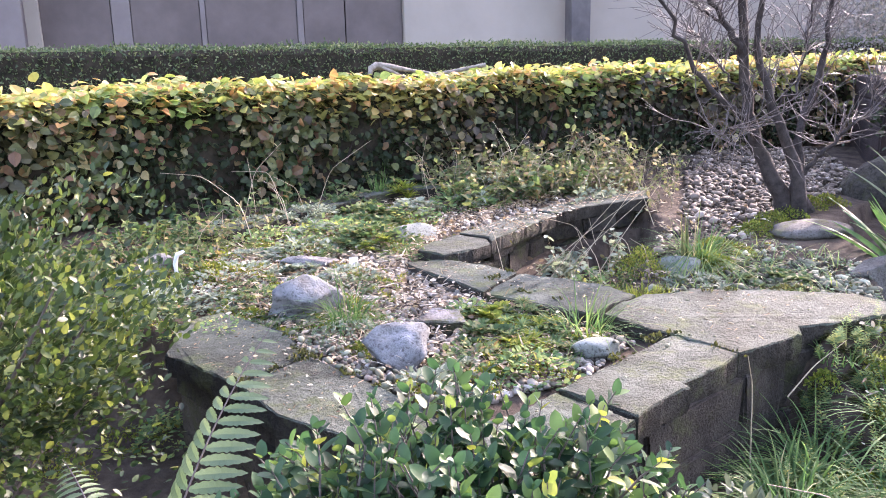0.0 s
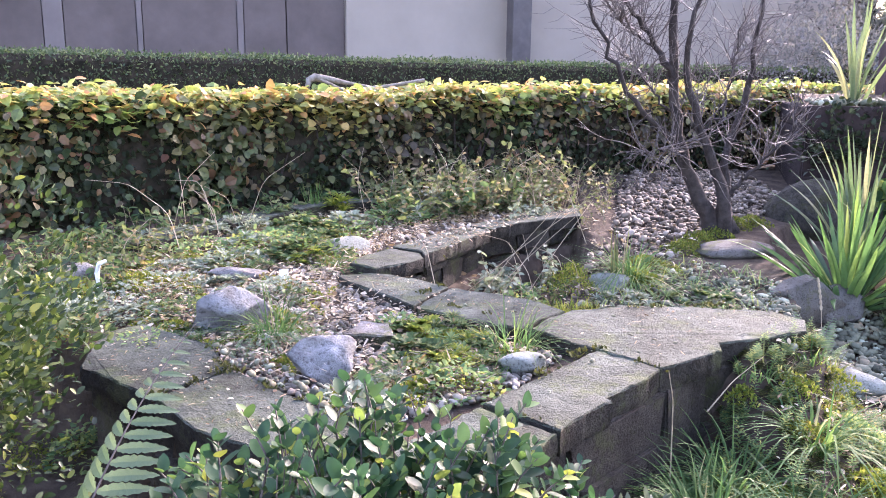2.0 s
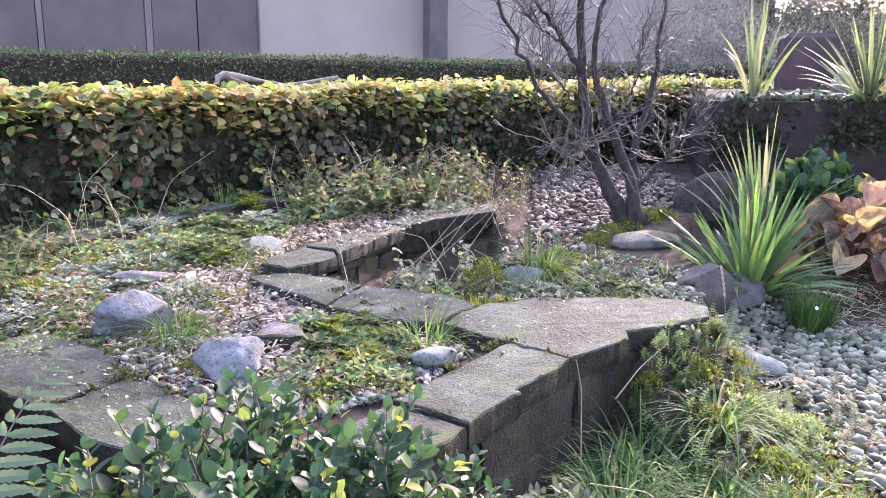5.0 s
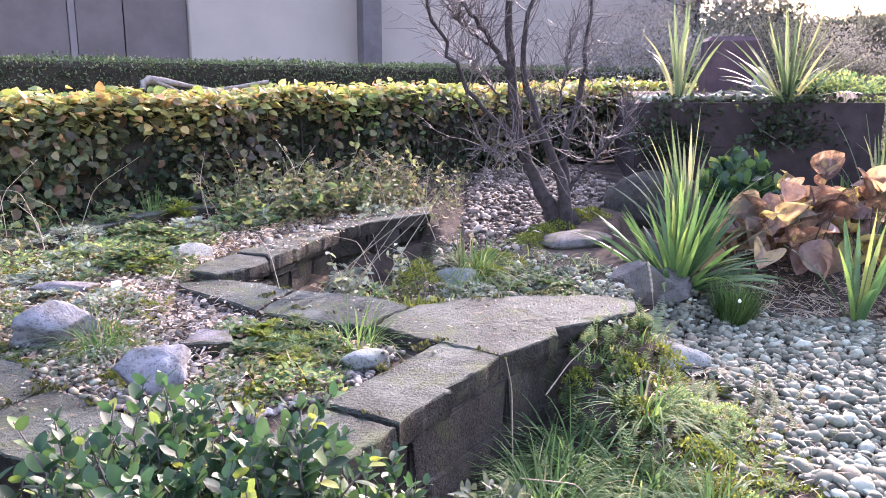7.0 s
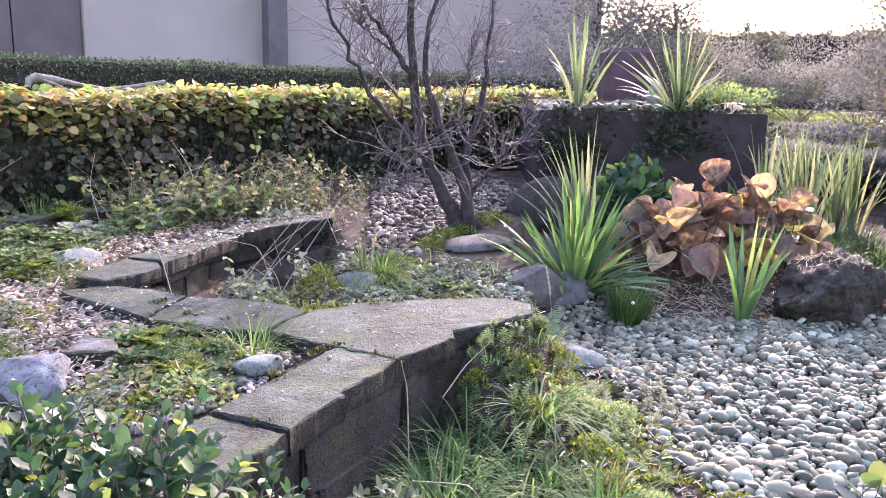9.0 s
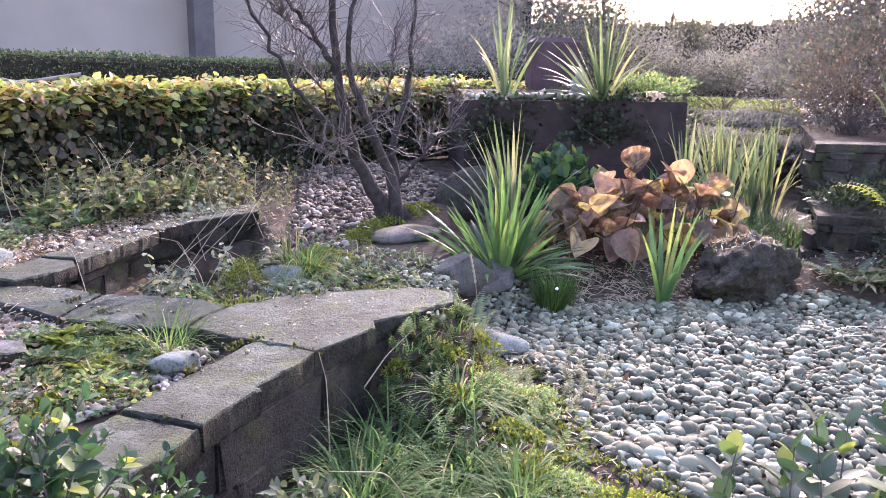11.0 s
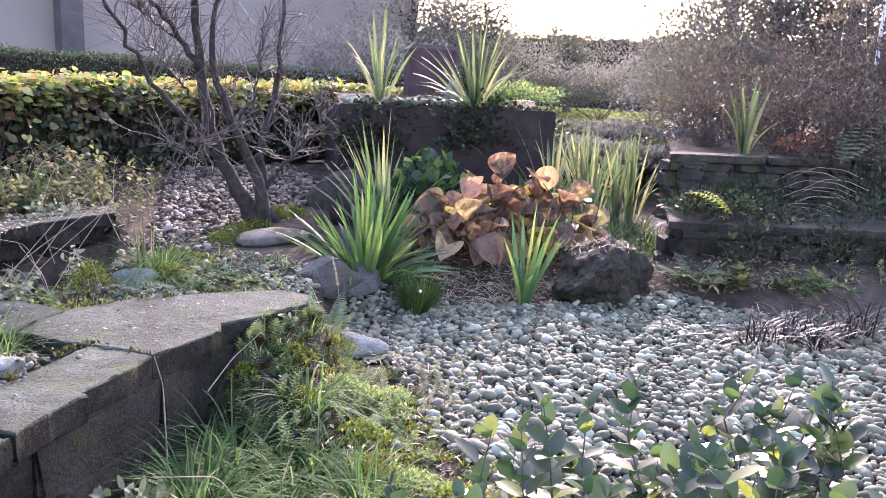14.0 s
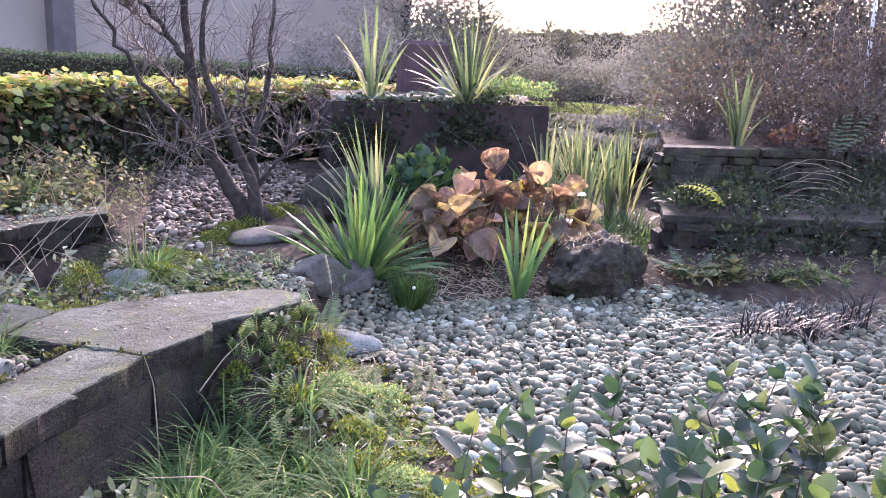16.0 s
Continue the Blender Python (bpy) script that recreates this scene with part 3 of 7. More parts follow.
for k in range(60):
    s0 = np.array([rng.uniform(0.5, HEDGE_LEN) if k % 2 else rng.uniform(6.0, 9.5)])
    p, d, nn = hedge_at(s0)
    b = np.array([*(p[0] - nn[0] * 0.12), 0.3 + 0.018 * s0[0]])
    top = b + np.array([*(d[0] * rng.normal(0, 0.12) + nn[0] * 0.1), rng.uniform(0.3, 0.6)])
    if k < 48:
        part("stem", mesh_np("stem", *tube([b, (b + top) / 2 + rng.normal(0, 0.02, 3), top], [0.012, 0.009, 0.005], 5)), m_bark, hedge)

BOXLINE = np.array([(-9.0, 6.6), (10.5, 12.0)])
bd = (BOXLINE[1] - BOXLINE[0]) / np.linalg.norm(BOXLINE[1] - BOXLINE[0])
bn = np.array([bd[1], -bd[0]])
BOX_LEN = float(np.linalg.norm(BOXLINE[1] - BOXLINE[0]))
box_hedge = thing("box_hedge", None, None, "closely clipped dark green box hedge before the building", "hedge", at=(*BOXLINE.mean(0), 0.5))
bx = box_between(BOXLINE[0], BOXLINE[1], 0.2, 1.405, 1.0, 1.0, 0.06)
part("heart", bm_mesh("heart", bx), m_core, box_hedge, "dark dense inside, its shade put into the colour")
n = 46000
s = rng.uniform(0, BOX_LEN, n)
on_top = rng.uniform(0, 1, n) < 0.4
off = np.where(on_top, rng.uniform(-1.0, 0.02, n), rng.uniform(-0.03, 0.04, n))
z = np.where(on_top, 1.42 + rng.normal(0, 0.02, n) + 0.012 * np.sin(s * 3.0), rng.uniform(0.7, 1.43, n))
q = np.column_stack([BOXLINE[0] + bd * s[:, None] + bn * off[:, None], z])
part("foliage", mesh_np("foliage", *strew(LEAF_SMALL, q, frames_of(rand_dirs(n, 0.6), rand_dirs(n, 0.3)), rng.uniform(0.03, 0.05, n))), l_boxfar, box_hedge, "tiny dark green leaves")

# ---- a bleached branch on the hedge ----
thing("branch", mesh_np("branch", *joined(tube([(-0.05, 5.86, 1.14), (-0.04, 5.88, 1.185), (0.0, 5.9, 1.205), (0.1, 5.92, 1.195), (0.26, 5.96, 1.165), (0.42, 6.0, 1.14), (0.55, 6.04, 1.15), (0.82, 6.1, 1.195)], [0.02, 0.026, 0.03, 0.024, 0.013, 0.010, 0.014, 0.016], 8), tube([(0.02, 5.9, 1.20), (0.12, 5.88, 1.16), (0.2, 5.86, 1.12)], [0.012, 0.01, 0.008], 6)), True), m_bleached, "bleached grey broken branch lying on the hedge", "branch")

# ---- retaining walls ----


def slab_mesh(poly, z0, z1, seed, top=None):
    """A flat stone of the plan's outline, with rough edges and a bevelled rim."""
    r = np.random.default_rng(seed)
    pts = []
    for (x0, y0), (x1, y1) in zip(poly, poly[1:] + poly[:1]):
        m = max(2, int(math.hypot(x1 - x0, y1 - y0) / 0.024))
        for k in range(m):
            a = k / m
            j = 0.0 if k == 0 else 0.0024
            pts.append((x0 + (x1 - x0) * a + r.normal(0, j), y0 + (y1 - y0) * a + r.normal(0, j)))
    c = np.mean(pts, axis=0)
    bm = bmesh.new()
    rings = []
    for z, inset in ((z0, 0.006), (z0 + 0.35 * (z1 - z0), 0.0), (z1 - 0.02, 0.001), (z1 - 0.005, 0.001), (z1, 0.005)):
        ring = []
        for x, y in pts:
            k = 1 - (inset + abs(r.normal(0, 0.0014))) / (math.hypot(x - c[0], y - c[1]) + 1e-6)
            ring.append(bm.verts.new((c[0] + (x - c[0]) * k, c[1] + (y - c[1]) * k, z + r.normal(0, 0.0016))))
        rings.append(ring)
    m = len(pts)
    for a, b in zip(rings, rings[1:]):
        for k in range(m):
            bm.faces.new((a[k], a[(k + 1) % m], b[(k + 1) % m], b[k]))
    # Side faces take the darker stone, which paints their shade.
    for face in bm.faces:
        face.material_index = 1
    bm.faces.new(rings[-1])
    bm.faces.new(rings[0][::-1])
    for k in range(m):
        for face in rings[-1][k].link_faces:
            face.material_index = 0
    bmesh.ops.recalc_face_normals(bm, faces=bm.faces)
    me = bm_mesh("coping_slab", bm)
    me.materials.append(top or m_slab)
    me.materials.append(m_slabshade)
    return me


STONE_SHAPES = []
for k in range(16):
    block = k >= 8
    r = np.random.default_rng(100 + k)
    bm = bmesh.new()
    bmesh.ops.create_cube(bm, size=1.0)
    bmesh.ops.bevel(bm, geom=bm.edges[:], offset=0.035 if block else 0.11, segments=2, affect="EDGES")
    for v in bm.verts:
        v.co += Vector(r.normal(0, 0.014 if block else 0.045, 3))
    STONE_SHAPES.append(bm_mesh("stone", bm))
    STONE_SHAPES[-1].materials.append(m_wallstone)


def stone_face(wall, a, b, z0, z1, seed, course=0.085, back=0.03, length=(0.15, 0.40), tilt=1.0):
    """Courses of rough stones along the plan's line from a to b, facing its right-hand side, before a dark backing that
    paints the shade in the gaps.
    """
    r = np.random.default_rng(seed)
    a, b = np.array(a, float), np.array(b, float)
    ln = np.linalg.norm(b - a)
    d = (b - a) / ln
    n = np.array([d[1], -d[0]])
    turn = math.atan2(d[1], d[0])
    part("core", bm_mesh("core", box_between(a - n * (back + 0.05), b - n * (back + 0.05), z0, z1 - 0.004, 0.08, 0.08, 0.0)), m_core, wall, "dark backing, shade between the stones put into its colour")
    z = z0
    while z < z1 - 0.015:
        h = min(course * r.uniform(0.65, 1.3), z1 - z)
        if z1 - z - h < 0.025:
            h = z1 - z
        x = -r.uniform(0, 0.1)
        while x < ln - 0.02:
            w = min(r.uniform(*length), ln - x + 0.02)
            ob = new("stone", STONE_SHAPES[int(r.integers(8)) + 8 * (tilt < 1)])
            ob.parent = wall
            c = a + d * (x + w / 2) - n * (back + 0.085 + float(np.clip(r.normal(0, 0.011), -0.016, 0.024)))
            ob.location = Vector((c[0], c[1], z + h / 2)) - wall.location
            ob.rotation_euler = (r.normal(0, 0.04 * tilt), r.normal(0, 0.03 * tilt), turn + r.normal(0, 0.035 * tilt))
            ob.scale = (w * 1.0, 0.18 * r.uniform(0.92, 1.06), h * 1.02)
            x += w
        z += h


CAP = 0.355
near_wall = thing("retaining_wall", None, None, "low stone retaining wall with broad weathered grey coping slabs", "wall", "structure", at=(0.7, 1.9, 0.0))
for k, poly in enumerate([
    [(0.10, 1.70), (0.27, 1.50), (0.42, 1.645), (0.595, 1.798), (0.44, 1.985)],
    [(0.447, 1.996), (0.603, 1.808), (0.70, 1.90), (0.795, 1.962), (0.785, 1.988), (0.93, 2.085), (1.028, 2.178), (0.955, 2.30), (0.893, 2.362)],
    [(0.889, 2.357), (0.951, 2.294), (1.023, 2.171), (1.16, 2.235), (1.29, 2.302), (1.315, 2.365), (1.5, 2.40), (1.69, 2.46), (1.755, 2.57), (1.70, 2.69), (1.45, 2.775), (1.2, 2.83), (0.945, 2.79), (0.84, 2.72), (0.735, 2.585)],
]):
    part("coping_slab", slab_mesh(poly, CAP - 0.075, CAP - 0.004 * (k == 0) + 0.004 * (k == 2), 40 + k), m_slab, near_wall)
stone_face(near_wall, (0.29, 1.56), (1.26, 2.315), -0.05, CAP - 0.075, 3, 0.115, 0.016, (0.28, 0.6), 0.4)
stone_face(near_wall, (1.26, 2.34), (1.7, 2.46), -0.05, CAP - 0.075, 4, 0.11, 0.02, (0.25, 0.5), 0.4)
stone_face(near_wall, (0.89, 2.42), (0.77, 2.57), 0.24, CAP - 0.075, 5)

cross_wall = thing("retaining_wall", None, None, "narrow row of weathered grey slabs edging the raised bed", "wall", "structure", at=(0.5, 3.1, 0.0))
for k, poly in enumerate([
    [(0.71, 2.61), (0.80, 2.70), (0.925, 2.80), (0.85, 2.95), (0.72, 3.07), (0.555, 3.17), (0.46, 3.05), (0.38, 2.91), (0.55, 2.715)],
    [(0.372, 2.918), (0.452, 3.06), (0.545, 3.178), (0.45, 3.31), (0.265, 3.46), (0.09, 3.43), (0.13, 3.32)],
]):
    part("coping_slab", slab_mesh(poly, CAP - 0.07, CAP + 0.003 * k, 50 + k), m_slab, cross_wall)
stone_face(cross_wall, (0.42, 3.31), (0.86, 2.9), 0.0, CAP - 0.07, 6)
stone_face(cross_wall, (0.69, 2.64), (0.39, 2.95), 0.26, CAP - 0.07, 7)

back_wall = thing("retaining_wall", None, None, "stone retaining wall with long mossy coping slabs", "wall", "structure", at=(0.9, 4.1, 0.0))
for k, poly in enumerate([
    [(0.155, 3.56), (0.265, 3.435), (0.41, 3.53), (0.505, 3.635), (0.50, 3.73), (0.37, 3.86), (0.22, 3.70)],
    [(0.51, 3.665), (0.72, 3.95), (0.955, 4.25), (0.835, 4.365), (0.60, 4.12), (0.378, 3.87), (0.508, 3.74)],
    [(0.962, 4.26), (1.12, 4.39), (1.31, 4.50), (1.60, 4.62), (1.68, 4.90), (1.40, 4.90), (1.10, 4.58), (0.842, 4.375)],
]):
    part("coping_slab", slab_mesh(poly, CAP - 0.04 + 0.006 * k, CAP + 0.026 + 0.007 * k, 60 + k), m_slab, back_wall)
stone_face(back_wall, (0.36, 3.50), (0.95, 4.27), -0.02, CAP - 0.04, 8, 0.17)
stone_face(back_wall, (0.95, 4.27), (1.56, 4.64), -0.02, CAP - 0.02, 9, 0.2)
stone_face(back_wall, (1.56, 4.64), (1.66, 4.9), 0.05, CAP - 0.02, 16, 0.2)

left_wall = thing("retaining_wall", None, None, "low stone wall with worn flat slabs edging the raised bed", "wall", "structure", at=(-0.4, 2.2, 0.0))
for k, poly in enumerate([
    [(-0.70, 2.74), (-0.68, 2.41), (-0.425, 2.15), (-0.24, 2.33), (-0.33, 2.57), (-0.58, 2.81)],
    [(-0.415, 2.14), (-0.28, 1.92), (0.05, 1.66), (0.14, 1.82), (-0.03, 2.08), (-0.235, 2.32)],
]):
    part("coping_slab", slab_mesh(poly, CAP - 0.07, CAP + 0.003 * k, 70 + k), m_slab, left_wall)
stone_face(left_wall, (-0.68, 2.45), (-0.3, 1.96), -0.05, CAP - 0.07, 10, 0.1, 0.03, (0.2, 0.5), 0.6)
stone_face(left_wall, (-0.3, 1.96), (0.24, 1.52), -0.05, CAP - 0.07, 11, 0.1, 0.03, (0.2, 0.5), 0.6)

edging = thing("edging", None, None, "row of long rough edging stones below the hedge", "wall", "structure", at=(-0.4, 4.9, 0.3))
for k, poly in enumerate([
    [(-0.10, 4.80), (0.06, 4.94), (0.25, 5.05), (0.5, 5.13), (0.48, 5.26), (0.2, 5.2), (-0.18, 4.92)],
    [(-0.45, 4.42), (-0.12, 4.78), (-0.2, 4.9), (-0.36, 4.78), (-0.55, 4.54)],
    [(-0.86, 3.96), (-0.64, 4.16), (-0.47, 4.4), (-0.57, 4.52), (-0.96, 4.1)],
]):
    part("edging_stone", slab_mesh(poly, 0.3, 0.43 - 0.012 * k, 80 + k), m_slab, edging)

# ---- stone walls at the far right ----
dry_wall = thing("dry_stone_wall", None, None, "dark stepped dry-stone wall holding a planted bank", "wall", "structure", at=(5.2, 2.8, 0.0))
stone_face(dry_wall, (4.5, 2.88), (5.7, 1.86), -0.05, 0.37, 12, 0.1)
stone_face(dry_wall, (5.4, 3.6), (4.5, 2.88), -0.05, 0.37, 13, 0.1)
stone_face(dry_wall, (5.2, 3.4), (6.95, 2.3), 0.3, 0.74, 14, 0.1)
stone_face(dry_wall, (6.8, 4.65), (5.2, 3.4), 0.3, 0.74, 15, 0.1)
part("coping_slab", slab_mesh([(4.49, 2.91), (5.7, 1.88), (6.9, 2.38), (5.25, 3.45), (5.35, 3.6)], 0.37, 0.42, 90, m_wallstone), m_wallstone, dry_wall, "mossy flat ledge stones")
for k, (a, b) in enumerate([((5.17, 3.44), (5.78, 3.04)), ((5.80, 3.03), (6.33, 2.68)), ((6.35, 2.66), (6.98, 2.27))]):
    (ax, ay), (bx_, by) = a, b
    part("coping_slab", slab_mesh([(ax, ay), (bx_, by), (bx_ + 0.25, by + 0.22), (ax + 0.28, ay + 0.22)], 0.74, 0.795, 91 + k, m_slabshade), m_slab, dry_wall)
thing("bank", slab_mesh([(5.3, 3.5), (7.2, 2.3), (9.5, 4.6), (8.4, 5.9)], 0.25, 0.77, 95, m_soil), m_soil, "dark planted soil behind the dry-stone wall", "soil", "structure")

# ---- raised planter before the hedge's end ----
planter = thing("raised_planter", None, None, "tall dark timber raised planter with cobbles on top", "planter", at=(4.3, 5.2, 0.2))
for k in range(5):
    z = 0.2 + 0.17 * k
    part("board", bm_mesh("board", box_between((3.5, 5.32), (5.12, 4.58), z, z + 0.1695, 0.09, 0.09, 0.0025)), m_sleeper, planter)
    part("board", bm_mesh("board", box_between((5.13, 4.58), (6.1, 5.9), z, z + 0.165, 0.09, 0.09)), m_sleeper, planter)
    part("board", bm_mesh("board", box_between((4.2, 6.8), (3.5, 5.35), z, z + 0.165, 0.09, 0.09)), m_sleeper, planter)
px, py = np.meshgrid(np.linspace(0, 1, 24), np.linspace(0, 1, 24))
pa, pb, pc, pd = np.array([3.55, 5.4]), np.array([5.07, 4.68]), np.array([6.0, 5.9]), np.array([4.25, 6.8])
pp = (pa * (1 - px[..., None]) + pb * px[..., None]) * (1 - py[..., None]) + (pd * (1 - px[..., None]) + pc * px[..., None]) * py[..., None]
pz = 1.02 + 0.10 * np.clip(py * 2.2, 0, 1) + 0.012 * wobble(pp[..., 0], pp[..., 1], 8)
k = (np.arange(23)[:, None] * 24 + np.arange(23)[None]).ravel()
part("soil", mesh_np("soil", np.dstack([pp, pz]).reshape(-1, 3), np.stack([k, k + 1, k + 25, k + 24], 1), True), m_soil, planter, "dark soil mounded in the planter")
thing("stone_block", bm_mesh("stone_block", box_between((4.84, 6.31), (5.26, 6.1), 1.0, 1.62, 0.4, 0.4, 0.04)), m_redplanter, "dark reddish block-shaped planter with a flat lid", "planter")

# ---- rocks ----


def rock(name, at, size, mat, label, seed, turn=0.0, cuts=6, rough=0.10, fine=0.02, subdiv=4, category="rock"):
    """A boulder: a ball cut by planes and worn by noise, its foot a little in the ground."""
    r = np.random.default_rng(seed)
    bm = bmesh.new()
    bmesh.ops.create_icosphere(bm, subdivisions=subdiv, radius=1.0)
    planes = [(Vector(d), r.uniform(0.42, 0.8)) for d in rng_dirs(r, cuts + 3)]
    off = Vector(r.uniform(-50, 50, 3))
    for v in bm.verts:
        c = v.co.copy()
        for d, k in planes:
            h = c.dot(d)
            if h > k:
                c -= d * (h - k) * 0.95
        c *= 1 + rough * noise.noise(c * 1.6 + off) + fine * noise.fractal(c * 7 + off, 1.0, 2.0, 4)
        v.co = c
    lo = [min(v.co[a] for v in bm.verts) for a in range(3)]
    hi = [max(v.co[a] for v in bm.verts) for a in range(3)]
    for v in bm.verts:
        x, y, z = ((v.co[a] - lo[a]) / (hi[a] - lo[a]) for a in range(3))
        v.co = Vector(((x - 0.5) * size[0], (y - 0.5) * size[1], (z * 1.2 - 0.2) * size[2]))
    bmesh.ops.recalc_face_normals(bm, faces=bm.faces)
    ob = thing(name, bm_mesh(name, bm, True), mat, label, category, at=at)
    ob.rotation_euler = (0, 0, radians(turn))
    return ob


def rng_dirs(r, n):
    d = r.normal(size=(n, 3))
    d[:, 2] = d[:, 2] * 0.9 + 0.15
    return d / np.linalg.norm(d, axis=1, keepdims=True)


gz = lambda x, y: float(ground_height(x, y))  # noqa: E731
rock("rock", (0.035, 2.33, gz(0.035, 2.33) - 0.03), (0.215, 0.17, 0.165), m_rock, "pale bluish-white pitted rock among pebbles", 5, 25, 5, 0.3, 0.06)
rock("rock", (-0.28, 2.86, gz(-0.28, 2.86) - 0.04), (0.30, 0.2, 0.20), m_rock, "smooth pale grey rock sloping beside a grass tuft", 2, 30, 9, 0.16, 0.03)
rock("rock", (0.64, 2.33, gz(0.64, 2.33)), (0.15, 0.095, 0.07), m_greenrock, "small smooth greenish-white cobble by the slab", 3, 10, 2, 0.05, 0.01)
rock("rock", (2.34, 3.44, 0.10), (0.40, 0.24, 0.20), m_shaderock, "angular grey rock at the foot of the iris", 4, -15, 11, 0.05, 0.02)
rock("rock", (2.56, 3.46, 0.04), (0.32, 0.22, 0.19), m_shaderock, "grey rock under the iris leaves, shade put into its colour", 41, 10, 7, 0.08, 0.02)
rock("rock", (2.02, 2.77, 0.005), (0.42, 0.19, 0.10), m_greenrock, "flat pale grey stone lying in the moss", 35, -40, 0, 0.12, 0.04)
rock("rock", (1.395, 3.56, gz(1.395, 3.56) - 0.01), (0.21, 0.14, 0.09), m_greenrock, "pointed bluish-grey stone in grass", 6, 5, 9, 0.05)
rock("rock", (2.32, 4.05, gz(2.32, 4.05) - 0.02), (0.5, 0.26, 0.09), m_shaderock, "long low smooth grey stone under the shrub", 7, 10, -2, 0.12)
rock("boulder", (3.80, 2.86, -0.03), (0.64, 0.5, 0.42), m_tufa, "dark pitted tufa boulder with dry moss", 8, 20, 2, 0.24, 0.13, 5, "boulder")
rock("boulder", (3.36, 4.85, 0.12), (0.8, 0.55, 0.46), m_tufa, "large dark boulder behind the iris", 9, 0, 3, 0.1, 0.05, 4, "boulder")
thing("stone", slab_mesh([(0.10, 2.60), (0.19, 2.575), (0.268, 2.565), (0.262, 2.70), (0.16, 2.745)], 0.27, 0.362, 96, m_greyrock), m_greyrock, "broken piece of grey slab half buried in the bed", "stone")
rock("rock", (-0.33, 3.5, gz(-0.33, 3.5)), (0.26, 0.12, 0.07), m_greyrock, "long pale stone among low plants", 11, 0, 4)
rock("rock", (-0.98, 3.6, gz(-0.98, 3.6) - 0.06), (0.36, 0.2, 0.14), m_greyrock, "pale grey edging rock under the hedge", 12, 30, 4)
rock("rock", (0.14, 3.95, gz(0.14, 3.95)), (0.28, 0.16, 0.09), m_greenrock, "pale flat rock beside low leaves", 13, 20, 5)
rock("rock", (4.25, 5.25, 1.04), (0.14, 0.1, 0.09), m_rock, "white stone on the planter", 14, 0, 5)
rock("rock", (4.5, 5.2, 1.06), (0.17, 0.14, 0.22), m_rock, "white upright stone on the planter", 15, 0, 5)

# ---- the bare shrub ----


